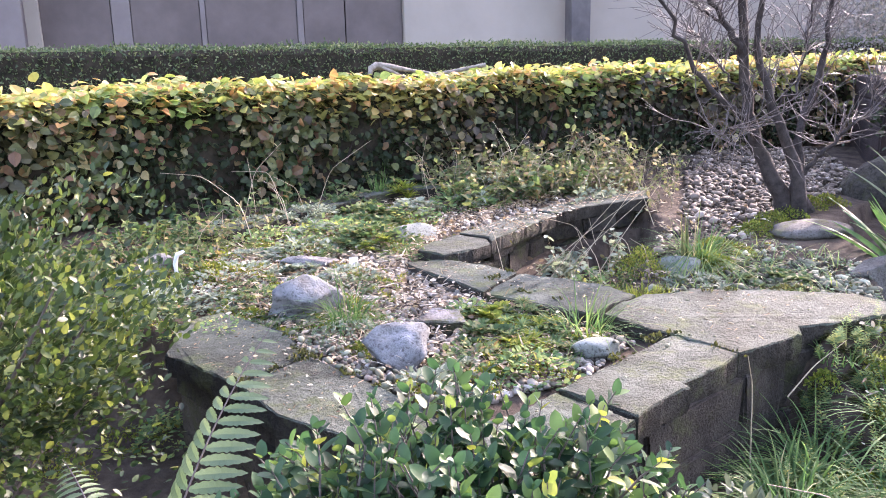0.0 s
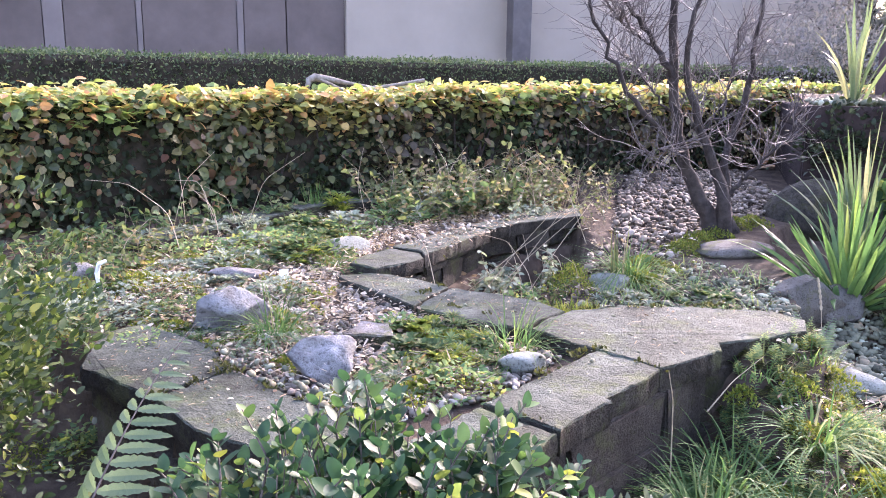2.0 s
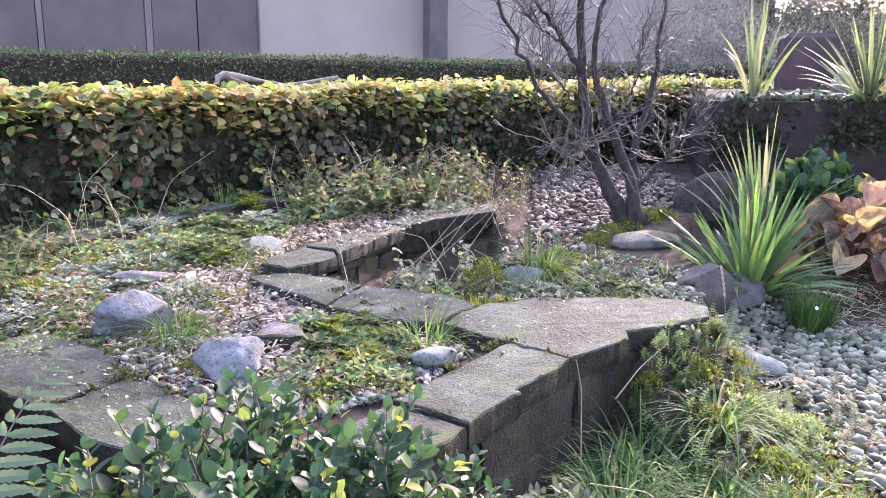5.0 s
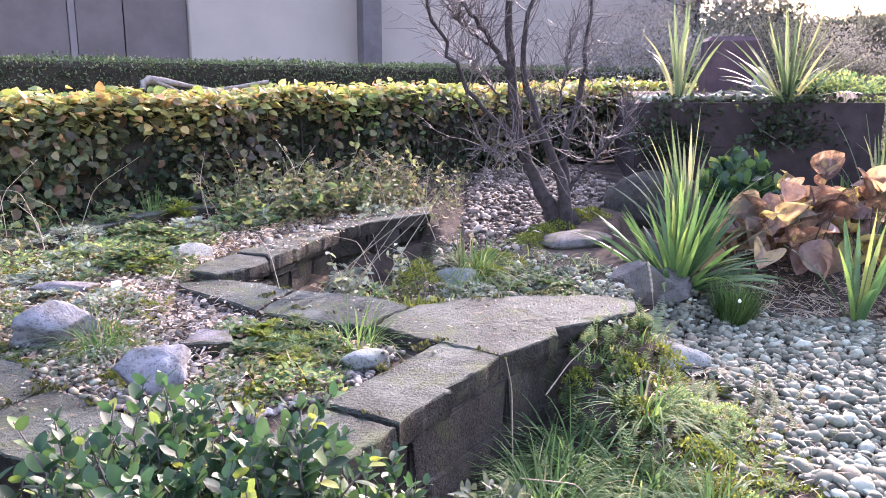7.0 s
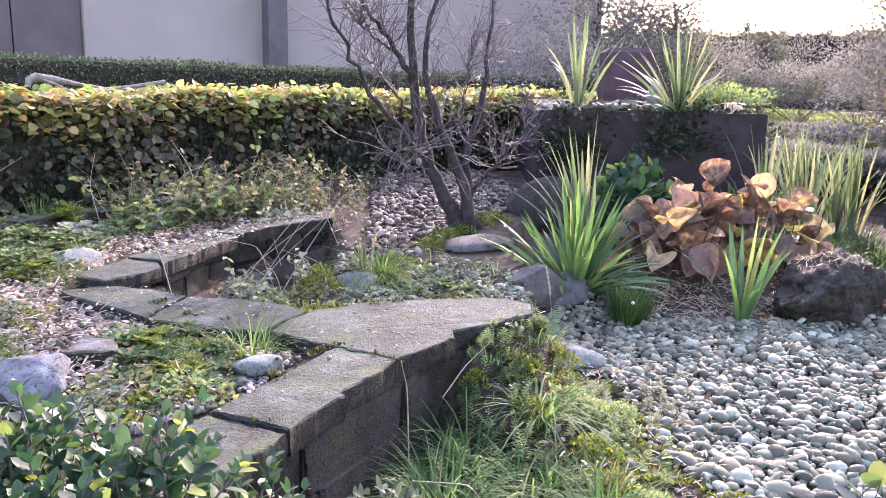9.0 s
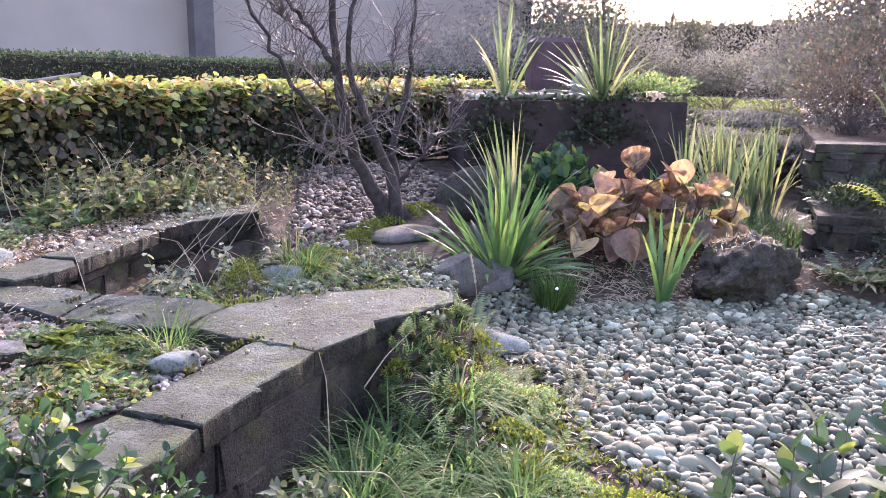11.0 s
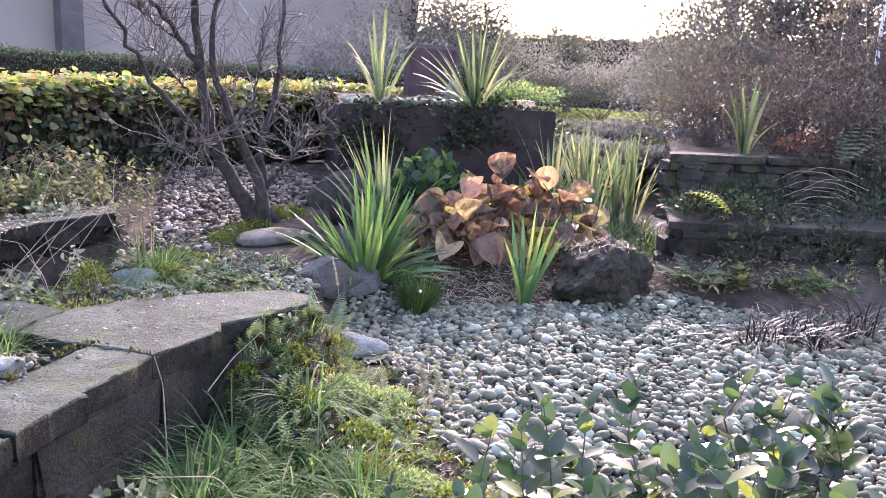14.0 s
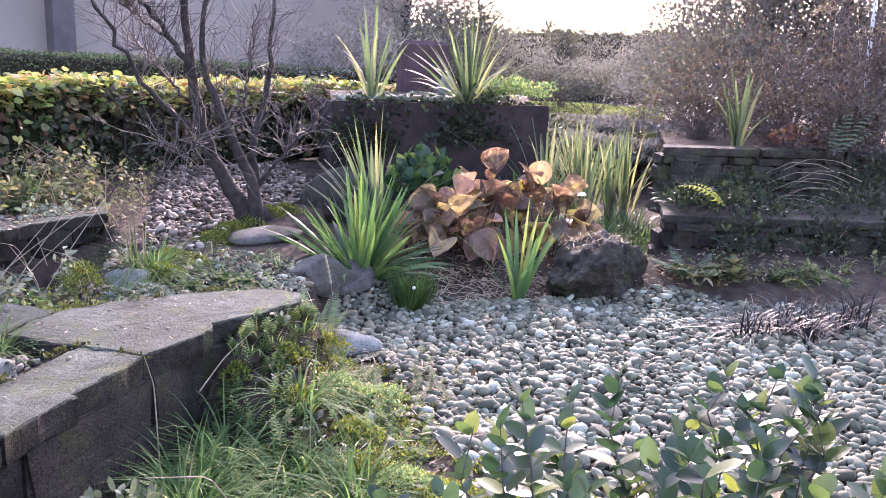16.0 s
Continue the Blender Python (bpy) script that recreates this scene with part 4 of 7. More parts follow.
def bare_shrub():
    """Many-stemmed bare shrub: limbs along set lines, with side twigs that thin out."""
    r = np.random.default_rng(21)
    base = np.array([2.42, 4.45, 0.27])
    tree = thing("bare_shrub", None, None, "leafless many-stemmed shrub with dark forked trunk and fine twigs", "shrub", at=tuple(base))
    limbs = [
        ([(-0.02, 0, -0.06), (-0.05, 0, 0.08), (-0.19, 0.01, 0.32), (-0.29, 0.02, 0.56), (-0.355, 0.02, 0.78), (-0.385, 0.0, 1.09), (-0.40, -0.03, 1.42), (-0.43, -0.06, 1.9)], 0.056, 0.016),
        ([(-0.345, 0.0, 0.60), (-0.46, -0.05, 0.67), (-0.57, -0.08, 0.76), (-0.71, -0.1, 0.89), (-0.78, -0.12, 1.05), (-0.88, -0.14, 1.2), (-0.95, -0.15, 1.35), (-1.03, -0.17, 1.6)], 0.019, 0.007),
        ([(-0.375, 0.01, 0.92), (-0.41, 0.02, 1.01), (-0.47, 0.02, 1.12), (-0.58, 0.0, 1.25), (-0.68, -0.02, 1.35), (-0.8, -0.04, 1.52)], 0.026, 0.007),
        ([(0.0, -0.04, -0.05), (-0.01, -0.06, 0.1), (-0.06, -0.07, 0.31), (-0.10, -0.08, 0.47), (-0.20, -0.07, 0.63), (-0.265, -0.06, 0.83), (-0.33, -0.05, 1.03), (-0.32, -0.06, 1.23), (-0.27, -0.08, 1.42), (-0.2, -0.1, 1.75)], 0.044, 0.008),
        ([(0.10, 0.03, -0.05), (0.07, 0.04, 0.1), (0.03, 0.06, 0.30), (0.04, 0.08, 0.45), (0.11, 0.12, 0.66), (0.16, 0.14, 0.91), (0.20, 0.16, 1.05), (0.24, 0.18, 1.3), (0.26, 0.2, 1.65)], 0.042, 0.007),
        ([(0.05, 0.03, 0.26), (0.12, 0.02, 0.36), (0.22, 0.0, 0.46), (0.34, -0.03, 0.6), (0.42, -0.05, 0.78)], 0.017, 0.005),
        ([(-0.47, 0.02, 1.12), (-0.56, 0.05, 1.16), (-0.66, 0.06, 1.24), (-0.74, 0.06, 1.32)], 0.010, 0.004),
        ([(-0.26, -0.02, 0.50), (-0.36, -0.12, 0.53), (-0.5, -0.2, 0.56), (-0.68, -0.28, 0.54)], 0.009, 0.003),
        ([(-0.34, 0.02, 0.75), (-0.40, 0.04, 0.8), (-0.5, 0.06, 0.9), (-0.56, 0.06, 1.02), (-0.66, 0.08, 1.1)], 0.009, 0.003),
        ([(-0.2, -0.06, 0.63), (-0.08, -0.02, 0.75), (0.0, 0.02, 0.92), (0.03, 0.06, 1.1), (0.08, 0.08, 1.35)], 0.011, 0.004),
    ]
    for k, (pts, r0, r1) in enumerate(limbs):
        twigs = []
        p = np.array(pts, float)
        t = np.linspace(0, 1, len(p))
        tt = np.linspace(0, 1, 18)
        q = np.stack([np.interp(tt, t, p[:, c]) for c in range(3)], 1)
        q[1:-1] = (q[:-2] + 2 * q[1:-1] + q[2:]) / 4
        q += r.normal(0, 0.011, q.shape) * (tt > 0)[:, None]
        rad = r0 + (r1 - r0) * tt**0.8
        if k in (0, 3, 4):
            rad = rad * (1 + 0.5 * np.exp(-tt * 9))
        limb = part("limb" if k else "trunk", mesh_np("limb", *tube(q, rad, 8), True), m_bark, tree, at=(0, 0, 0))
        for _ in range(int(14 + 22 * (k not in (0,)))):
            a = r.uniform(0.42, 1.0)
            i = min(int(a * 17), 16)
            s0 = q[i]
            dirn = q[i + 1] - q[i]
            dirn = dirn / np.linalg.norm(dirn) * 0.6 + r.normal(0, 0.5, 3) + np.array([0.25, 0.05, 0.25])
            dirn /= np.linalg.norm(dirn)
            ln = r.uniform(0.15, 0.62) * (1.1 - 0.4 * a)
            pts2 = [s0]
            for j in range(5):
                dirn = dirn + r.normal(0, 0.16, 3) + np.array([0, 0, 0.03])
                dirn /= np.linalg.norm(dirn)
                pts2.append(pts2[-1] + dirn * ln / 5)
            twigs.append(tube(pts2, np.linspace(0.0034, 0.0011, 6), 4))
            for _ in range(3):
                j = int(r.integers(1, 5))
                d2 = dirn + r.normal(0, 0.7, 3)
                d2 /= np.linalg.norm(d2)
                e = pts2[j] + d2 * ln * 0.45
                twigs.append(tube([pts2[j], (pts2[j] + e) / 2 + r.normal(0, 0.01, 3), e], [0.0017, 0.0013, 0.0007], 4))
        part("twigwork", mesh_np("twigwork", *joined(*twigs), True), m_twig, limb, "fine grey-brown twigs", at=(0, 0, 0))["kind"] = "stuff"


bare_shrub()

# ---- sword-leaved clumps ----
SWORDS = []
for k in range(6):
    bend = 0.02 + 0.045 * k
    sv, sf = [], []
    for i in range(9):
        a = i / 8
        w = 0.5 * (0.7 + 0.5 * a * (1 - a)) * (1 - a**4) + 0.001
        zc = a * (1 - bend * 0.5 * a * a)
        yc = bend * a**2.2
        sv += [(-w, yc, zc), (0, yc - 0.004, zc), (w, yc, zc)]
    for i in range(8):
        a = 3 * i
        sf += [(a, a + 1, a + 4, a + 3), (a + 1, a + 2, a + 5, a + 4)]
    SWORDS.append((np.array(sv), np.array(sf)))


def sword_clump(name, at, count, height, width, lean, mat, label, seed, spread=0.1, group=""):
    """A clump of sword leaves; the outer ones lean out and bend more."""
    r = np.random.default_rng(seed)
    clump = thing(name, None, None, label, "plant", group=group, at=at)
    shapes = []
    for v, f in SWORDS:
        me = mesh_np("leaf", v * np.array([width, height, height]), f, True)
        me.materials.append(mat)
        shapes.append(me)
    for k in range(count):
        out = (k + 0.5) / count
        ob = new("leaf", shapes[min(5, int(out * 5 + r.uniform(0, 1.3)))])
        ob.parent = clump
        az = r.uniform(0, 2 * math.pi)
        tip = lean * out**0.75 + r.normal(0, 0.06)
        rad = spread * out * r.uniform(0.4, 1.0)
        s_ = (1.0 - 0.35 * out * r.uniform(0.2, 1.0)) * r.uniform(0.8, 1.05)
        # leaves lean away from the middle and face any way
        m = Matrix.Rotation(az, 4, "Z") @ Matrix.Rotation(-tip, 4, "X") @ Matrix.Rotation(r.uniform(-0.8, 0.8), 4, "Z")
        ob.matrix_local = Matrix.Translation((-math.sin(az) * rad, math.cos(az) * rad, -0.01)) @ m @ Matrix.Diagonal((1, 1, s_, 1))
    return clump


sword_clump("iris", (2.66, 3.58, gz(2.66, 3.58)), 92, 0.66, 0.036, 1.1, l_iris, "large bright green sword-leaved iris clump", 31, 0.16)
sword_clump("iris", (3.17, 4.2, gz(3.17, 4.2)), 34, 0.86, 0.034, 0.7, l_irishaze, "grey-green iris clump, haze put into its colour", 32, 0.12)
sword_clump("iris", (3.32, 2.98, gz(3.32, 2.98)), 13, 0.69, 0.036, 0.5, l_iris, "small bright green iris at the edge of the pebbles", 33, 0.05)
sword_clump("iris", (3.92, 5.42, 1.06), 15, 0.86, 0.036, 0.5, l_irishaze, "pale upright sword-leaved plant on the planter", 34, 0.08)
sword_clump("yucca", (4.56, 4.95, 1.02), 60, 0.80, 0.028, 1.05, l_irishaze, "spiky pale green yucca spreading over the planter's edge", 35, 0.08)
sword_clump("iris", (4.55, 4.3, gz(4.55, 4.3)), 10, 0.45, 0.03, 0.5, l_iris, "small green iris below the planter", 36, 0.05)
for k, (x, y) in enumerate([(4.95, 3.95), (5.3, 4.0), (5.2, 4.3), (5.55, 4.05), (4.8, 4.25), (5.5, 4.5)]):
    sword_clump("iris", (x, y, gz(x, y)), 20, 0.86, 0.032, 0.28, l_irishaze, "upright grey-green iris leaves in a group", 37 + k, 0.14, "upright irises by the dry-stone wall")
sword_clump("iris", (6.0, 3.36, 0.78), 18, 0.68, 0.045, 0.25, l_irishaze, "upright pale green iris on the bank", 45, 0.06)

# ---- bergenia ----


def bergenia():
    r = np.random.default_rng(51)
    x0, y0 = 3.62, 3.60
    plant = thing("bergenia", None, None, "bergenia with big leathery leaves turned pink, orange and yellow", "plant", at=(x0, y0, gz(x0, y0)))
    shapes = []
    for k in range(5):
        v, f = leaf_shape(0.92 + 0.05 * k, 0.12 + 0.13 * k, 0.40 - 0.10 * k, 9, 0.55)
        v = v + np.stack([0 * v[:, 0], 0 * v[:, 0], 0.05 * np.sin(v[:, 0] * 8 + k) * v[:, 1] + 0.035 * np.sin(v[:, 1] * 7 + 2 * k)], 1)
        me = mesh_np("leaf", v, f, True)
        me.materials.append(l_berg)
        shapes.append(me)
    for k in range(165):
        ob = new("leaf", shapes[int(r.integers(5))])
        ob.parent = plant
        # three crowns of leaves; the outer ones spread and hang, the inner ones stand
        cx, cy, high = ((-0.34, -0.06, 0.38), (0.14, 0.22, 0.56), (0.52, -0.02, 0.52))[k % 3]
        a, d = r.uniform(0, 2 * math.pi), math.sqrt(r.uniform(0, 1))
        x, y = cx + 0.27 * d * math.sin(a), cy + 0.25 * d * math.cos(a)
        z = 0.06 + high * (1 - 0.75 * d**1.5) * r.uniform(0.35, 1.0)
        size = r.uniform(0.10, 0.20)
        rise = 1.25 - 1.7 * d + r.normal(0, 0.6)
        m = Matrix.Rotation(-a + r.normal(0, 0.9), 4, "Z") @ Matrix.Rotation(rise, 4, "X") @ Matrix.Rotation(r.normal(0, 0.7), 4, "Y")
        ob.matrix_local = Matrix.Translation((x, y, z)) @ m @ Matrix.Diagonal((size * r.uniform(0.85, 1.15), size, size, 1))
    for k in range(40):
        x, y = r.uniform(-0.6, 0.7), r.uniform(-0.3, 0.3)
        e = np.array([x + r.normal(0, 0.06), y + r.normal(0, 0.06), r.uniform(0.12, 0.4)])
        part("stalk", mesh_np("stalk", *tube([(x, y, -0.03), ((x + e[0]) / 2, (y + e[1]) / 2, e[2] * 0.6), e], [0.005, 0.004, 0.003], 5), True), m_bark, plant, at=(0, 0, 0))


bergenia()

tw = []
for k in range(170):
    x, y = rng.uniform(2.85, 3.75), rng.uniform(3.0, 3.45)
    a = rng.uniform(0, 3.14)
    ln = rng.uniform(0.06, 0.2)
    z = gz(x, y) + 0.01
    tw.append(tube([(x, y, z), (x + math.cos(a) * ln / 2, y + math.sin(a) * ln / 2, z + rng.uniform(0.005, 0.04)), (x + math.cos(a) * ln, y + math.sin(a) * ln, z + rng.uniform(0, 0.03))], [0.0022, 0.002, 0.001], 4))
thing("brushwood", mesh_np("brushwood", *joined(*tw)), m_dry, "litter of thin dead twigs before the bergenia", "twigs", "stuff")

# ---- ferns ----


def fern(at, fronds, mat, label, broad=0.19, every=1):
    """fronds: rows of azimuth in degrees, length, first rise in degrees, droop."""
    plant = thing("fern", None, None, label, "fern", at=at)
    pv, pf = leaf_shape(broad, 0.1, 0.32, 16, 0.7)
    pv[:, 0] *= 1 + 0.16 * np.sin(pv[:, 1] * 44)
    pinna = mesh_np("leaflet", pv, pf)
    pinna.materials.append(mat)
    for az, length, rise, droop in fronds:
        a = radians(az)
        m = 26
        t = np.linspace(0, 1, m)
        ang = radians(rise) - droop * t**1.5
        step = length / (m - 1)
        h = np.concatenate([[0], np.cumsum(np.cos(ang[:-1]) * step)])
        z = np.concatenate([[0], np.cumsum(np.sin(ang[:-1]) * step)])
        c = np.stack([h * math.sin(a), h * math.cos(a), z], 1)
        tan = np.gradient(c, axis=0)
        tan /= np.linalg.norm(tan, axis=1, keepdims=True)
        side = np.tile([[math.cos(a), -math.sin(a), 0.0]], (m, 1))
        up = np.cross(side, tan)
        rib_v, rib_f = tube(c, np.linspace(0.0028, 0.0008, m), 4)
        frond = part("frond", mesh_np("frond", rib_v, rib_f, True), m_twig, plant, "frond on a thin brown midrib", at=(0, 0, 0))
        for i in range(3, m, every):
            ln = length * 0.135 * math.sin(math.pi * min(1, (t[i] * 0.92 + 0.13))) ** 0.8 + 0.008
            for sg in (-1, 1):
                turn = frames_of((side[i] * sg + tan[i] * 0.42 - up[i] * 0.2)[None], up[i][None])[0]
                leaflet = new("leaflet", pinna)
                leaflet.parent = frond
                leaflet.matrix_local = Matrix.Translation(c[i]) @ Matrix(turn.tolist()).to_4x4() @ Matrix.Scale(ln, 4)


fern((-0.42, 1.22, 0.30), [(34, 0.60, 60, 0.55), (-35, 0.42, 45, 0.9), (70, 0.34, 30, 0.8)], l_fern, "green fern frond rising before the wall", 0.25, 1)
fern((4.82, 2.66, 0.46), [(-58, 0.42, 48, 1.25), (-35, 0.3, 60, 1.2)], l_fernlit, "small yellow-green fern on the ledge, sunlight put into its colour", 0.26, 2)
fern((3.75, 3.95, gz(3.75, 3.95)), [(-60, 0.5, 60, 0.8), (-20, 0.5, 65, 0.8), (-110, 0.45, 50, 0.9), (40, 0.45, 60, 0.8)], l_fernlit, "yellow-green fern behind the bergenia")
fern((1.98, 2.82, 0.02), [(-30, 0.32, 82, 0.5), (60, 0.3, 74, 0.7), (-110, 0.28, 72, 0.7), (150, 0.26, 70, 0.7)], l_fern, "small upright green fern by the wall's corner", 0.24, 1)
fern((6.12, 2.66, 0.77), [(120, 0.5, 62, 0.7), (95, 0.42, 75, 0.6), (150, 0.4, 50, 0.8), (60, 0.35, 70, 0.7)], l_fern, "feathery green fern on the bank's edge", 0.24, 2)
fern((4.3, 2.55, gz(4.3, 2.55)), [(-50, 0.32, 40, 0.7), (20, 0.3, 50, 0.7), (-110, 0.3, 40, 0.8), (90, 0.3, 45, 0.7)], l_fern, "low fern beside the boulder")

# ---- leafy shrubs ----


def leafy_shrub(name, at, radii, count, leaf, size, mat, label, seed, stems=14, lumps=0.12, upright=0.5, category="shrub", stem_mat=None, shell=0.35, stem_r=1.0, squat=1.0, floor=0.0, gaps=0.0):
    """A shrub of many small leaves on stems, with an uneven outline and gaps."""
    r = np.random.default_rng(seed)
    shrub = thing(name, None, None, label, category, at=at)
    d = r.normal(size=(count, 3))
    d[:, 2] = np.abs(d[:, 2]) * 1.0 - 0.25 - 0.5 * (squat < 1) * (r.uniform(0, 1, count) < 0.5)
    d /= np.linalg.norm(d, axis=1, keepdims=True)
    lump = 1 + lumps * (np.sin(d[:, 0] * 7 + seed) * np.cos(d[:, 1] * 6 - seed) + 0.7 * np.sin(d[:, 2] * 9 + d[:, 0] * 5 + seed * 2))
    depth = 1 - shell * r.uniform(0, 1, count) ** 1.6
    p = d * np.array(radii) * (lump * depth)[:, None] + np.array([0, 0, radii[2] * squat])
    keep = (p[:, 2] > floor * r.uniform(0.6, 1.2, count))
    if gaps:
        keep &= wobble(p[:, 0], p[:, 2], 15.0, seed) + 0.6 * wobble(p[:, 1], p[:, 2], 27.0, 2.0) + r.normal(0, 0.3, count) > gaps - 0.9 * (1 - depth)
    p, d = p[keep], d[keep]
    m = len(p)
    grow = d + r.normal(0, 0.6, (m, 3)) + np.array([0, 0, upright])
    face = r.normal(0, 0.6, (m, 3)) + d * 0.5 + np.array([0, 0, 1.0])
    part("foliage", mesh_np("foliage", *strew(leaf, p, frames_of(grow, face), r.uniform(size[0], size[1], m)), True), mat, shrub, at=(0, 0, 0))
    tubes = []
    for k in range(stems):
        i = int(r.integers(m))
        e = p[i] * 0.97
        b = np.array([r.normal(0, 0.05), r.normal(0, 0.05), -0.05])
        q = [b, b * 0.5 + e * 0.45 + np.array([0, 0, 0.1 * radii[2]]) + r.normal(0, 0.02, 3), e * 0.85 + b * 0.1, e]
        tubes.append(tube(q, np.array([0.008, 0.006, 0.004, 0.002]) * stem_r, 5))
    part("stemwork", mesh_np("stemwork", *joined(*tubes), True), stem_mat or m_twig, shrub, at=(0, 0, 0))
    return shrub


def sprig_shrub(name, at, radii, sprigs, size, mat, label, seed, reach=0.2, thick=1.0):
    """A shrub of leafy shoots: each shoot is a stem with crossed pairs of leaves."""
    r = np.random.default_rng(seed)
    shrub = thing(name, None, None, label, "shrub", at=at)
    tubes, pos, grow, face, sizes = [], [], [], [], []
    for k in range(sprigs):
        d = r.normal(size=3)
        d[2] = abs(d[2]) * 1.1 - 0.15
        d /= np.linalg.norm(d)
        tip = d * np.array(radii) * r.uniform(0.62, 1.0) * (1 + 0.12 * math.sin(d[0] * 8 + seed) * math.cos(d[1] * 7)) + np.array([0, 0, radii[2]])
        g = d + r.normal(0, 0.3, 3) + np.array([0, 0, 0.8])
        g /= np.linalg.norm(g)
        ln = reach * r.uniform(0.6, 1.1)
        foot = tip - g * ln
        bow = r.normal(0, 0.012, 3)
        pts = [foot, foot + g * ln * 0.5 + bow, tip]
        tubes.append(tube(pts, np.array([0.0028, 0.0022, 0.0012]) * thick, 4))
        side = np.cross(g, r.normal(size=3))
        side /= np.linalg.norm(side)
        other = np.cross(g, side)
        pairs = int(r.integers(5, 9))
        for j in range(pairs):
            t = (j + 0.6) / pairs
            c = foot + g * ln * t + bow * 4 * t * (1 - t)
            ax = side if j % 2 else other
            for sg in (-1, 1):
                pos.append(c)
                grow.append(ax * sg * (1.25 - 0.6 * t) + g * (0.45 + 0.6 * t) + r.normal(0, 0.16, 3))
                face.append(g + r.normal(0, 0.25, 3) + np.array([0, 0, 0.3]))
                sizes.append(r.uniform(*size) * (1.0 - 0.35 * t**3) * (0.8 + 0.2 * min(1, 3 * t)))
        if k % 2 == 0:
            b = np.array([r.normal(0, 0.05), r.normal(0, 0.05), -0.03])
            tubes.append(tube([b, (b + foot) / 2 + r.normal(0, 0.02, 3), foot], np.array([0.006, 0.004, 0.0028]) * thick, 5))
    v, f = strew(LEAF_ROUND, np.array(pos), frames_of(np.array(grow), np.array(face)), np.array(sizes))
    part("foliage", mesh_np("foliage", v, f, True), mat, shrub, at=(0, 0, 0))
    part("stemwork", mesh_np("stemwork", *joined(*tubes), True), m_twig, shrub, at=(0, 0, 0))
    return shrub


sprig_shrub("euonymus", (0.09, 1.0, 0.0), (0.44, 0.28, 0.395), 1550, (0.021, 0.038), l_euo, "glossy green round-leaved evergreen shrub before the wall", 61, 0.15, 0.7)
sprig_shrub("euonymus", (0.98, 0.32, 0.0), (0.56, 0.40, 0.445), 360, (0.027, 0.045), l_euodark, "glossy green round-leaved shrub close to the path", 62, 0.14, 0.5)
leafy_shrub("box_bush", (-1.14, 1.84, 0.0), (0.55, 0.50, 0.575), 42000, LEAF, (0.015, 0.030), l_box, "loose box bush with small yellow-green leaves", 63, 60, 0.27, 0.7, shell=0.6, squat=0.82, floor=0.34, gaps=-0.05)
leafy_shrub("sage", (0.80, 1.70, 0.0), (0.11, 0.10, 0.10), 110, leaf_shape(0.34, 0.1, 0.2, 3), (0.035, 0.055), l_sage, "small grey-green sage at the wall's foot", 64, 12)

# ---- grasses ----


def tuft(name, at, count, height, spread, mat, label, seed, width=0.004, lean=0.5, droop=0.5, category="grass"):
    r = np.random.default_rng(seed)
    ang = r.uniform(0, 2 * np.pi, count)
    rad = spread * np.sqrt(r.uniform(0, 1, count))
    b = np.stack([np.sin(ang) * rad, np.cos(ang) * rad, np.full(count, -0.01)], 1)
    az = ang + r.normal(0, 0.6, count)
    v, f = blades(b, az, height * r.uniform(0.55, 1.05, count), width * r.uniform(0.7, 1.3, count), lean * r.uniform(0.1, 1, count), droop * r.uniform(0.2, 1.1, count), 6)
    return thing(name, mesh_np(name, v, f, True), mat, label, category, at=at)


tuft("grass_tuft", (2.71, 3.15, 0.0), 420, 0.27, 0.08, l_tuft, "dense dark green grass tussock in pebbles", 71, 0.0048, 0.55, 0.12)
tuft("grass_tuft", (2.73, 3.16, 0.0), 70, 0.35, 0.06, l_grass, "few long loose blades over the dark tussock", 79, 0.0045, 0.5, 0.3)
tuft("grass_tuft", (-0.14, 2.72, 0.33), 150, 0.27, 0.06, l_grass, "long thin grass tuft beside a pale rock", 72, 0.0032, 1.0, 1.3)
tuft("grass_tuft", (0.66, 2.52, 0.30), 120, 0.29, 0.06, l_grass, "wispy grass tuft at the slab's edge", 73, 0.0034, 0.9, 1.1)
tuft("grass_tuft", (1.53, 3.66, gz(1.53, 3.66)), 300, 0.36, 0.07, l_grass, "arching green grass tuft over a stone", 74, 0.0045, 1.15, 1.25)
tuft("grass_tuft", (1.46, 3.62, gz(1.46, 3.62)), 18, 0.32, 0.04, l_weed, "dry upright grass stalks", 75, 0.007, 0.25, 0.1)
tuft("grass_tuft", (4.35, 3.35, gz(4.35, 3.35)), 260, 0.35, 0.16, l_grass, "arching grass tuft behind the boulder", 76, 0.008, 0.7, 0.8)
tuft("grass_tuft", (1.06, 3.1, gz(1.06, 3.1)), 520, 0.13, 0.11, l_lime, "yellow-green cushion of fine leaves at the slab", 77, 0.006, 0.6, 0.3)
tuft("grass_tuft", (-0.02, 5.02, 0.36), 26, 0.28, 0.03, l_grass, "few upright grass blades below the hedge", 78, 0.006, 0.3, 0.1)
for k, (x, y) in enumerate([(4.6, 3.55), (4.72, 3.28), (4.92, 3.72), (4.5, 3.15), (5.05, 3.5), (4.75, 3.9), (5.2, 3.75), (4.45, 3.75)]):
    tagged(tuft("grass_tuft", (x, y, gz(x, y)), 130, 0.3, 0.14, l_grass if k % 3 else l_irishaze, "loose arching grass tuft below the irises", 310 + k, 0.007, 0.75, 0.85), group="grass tufts below the irises")
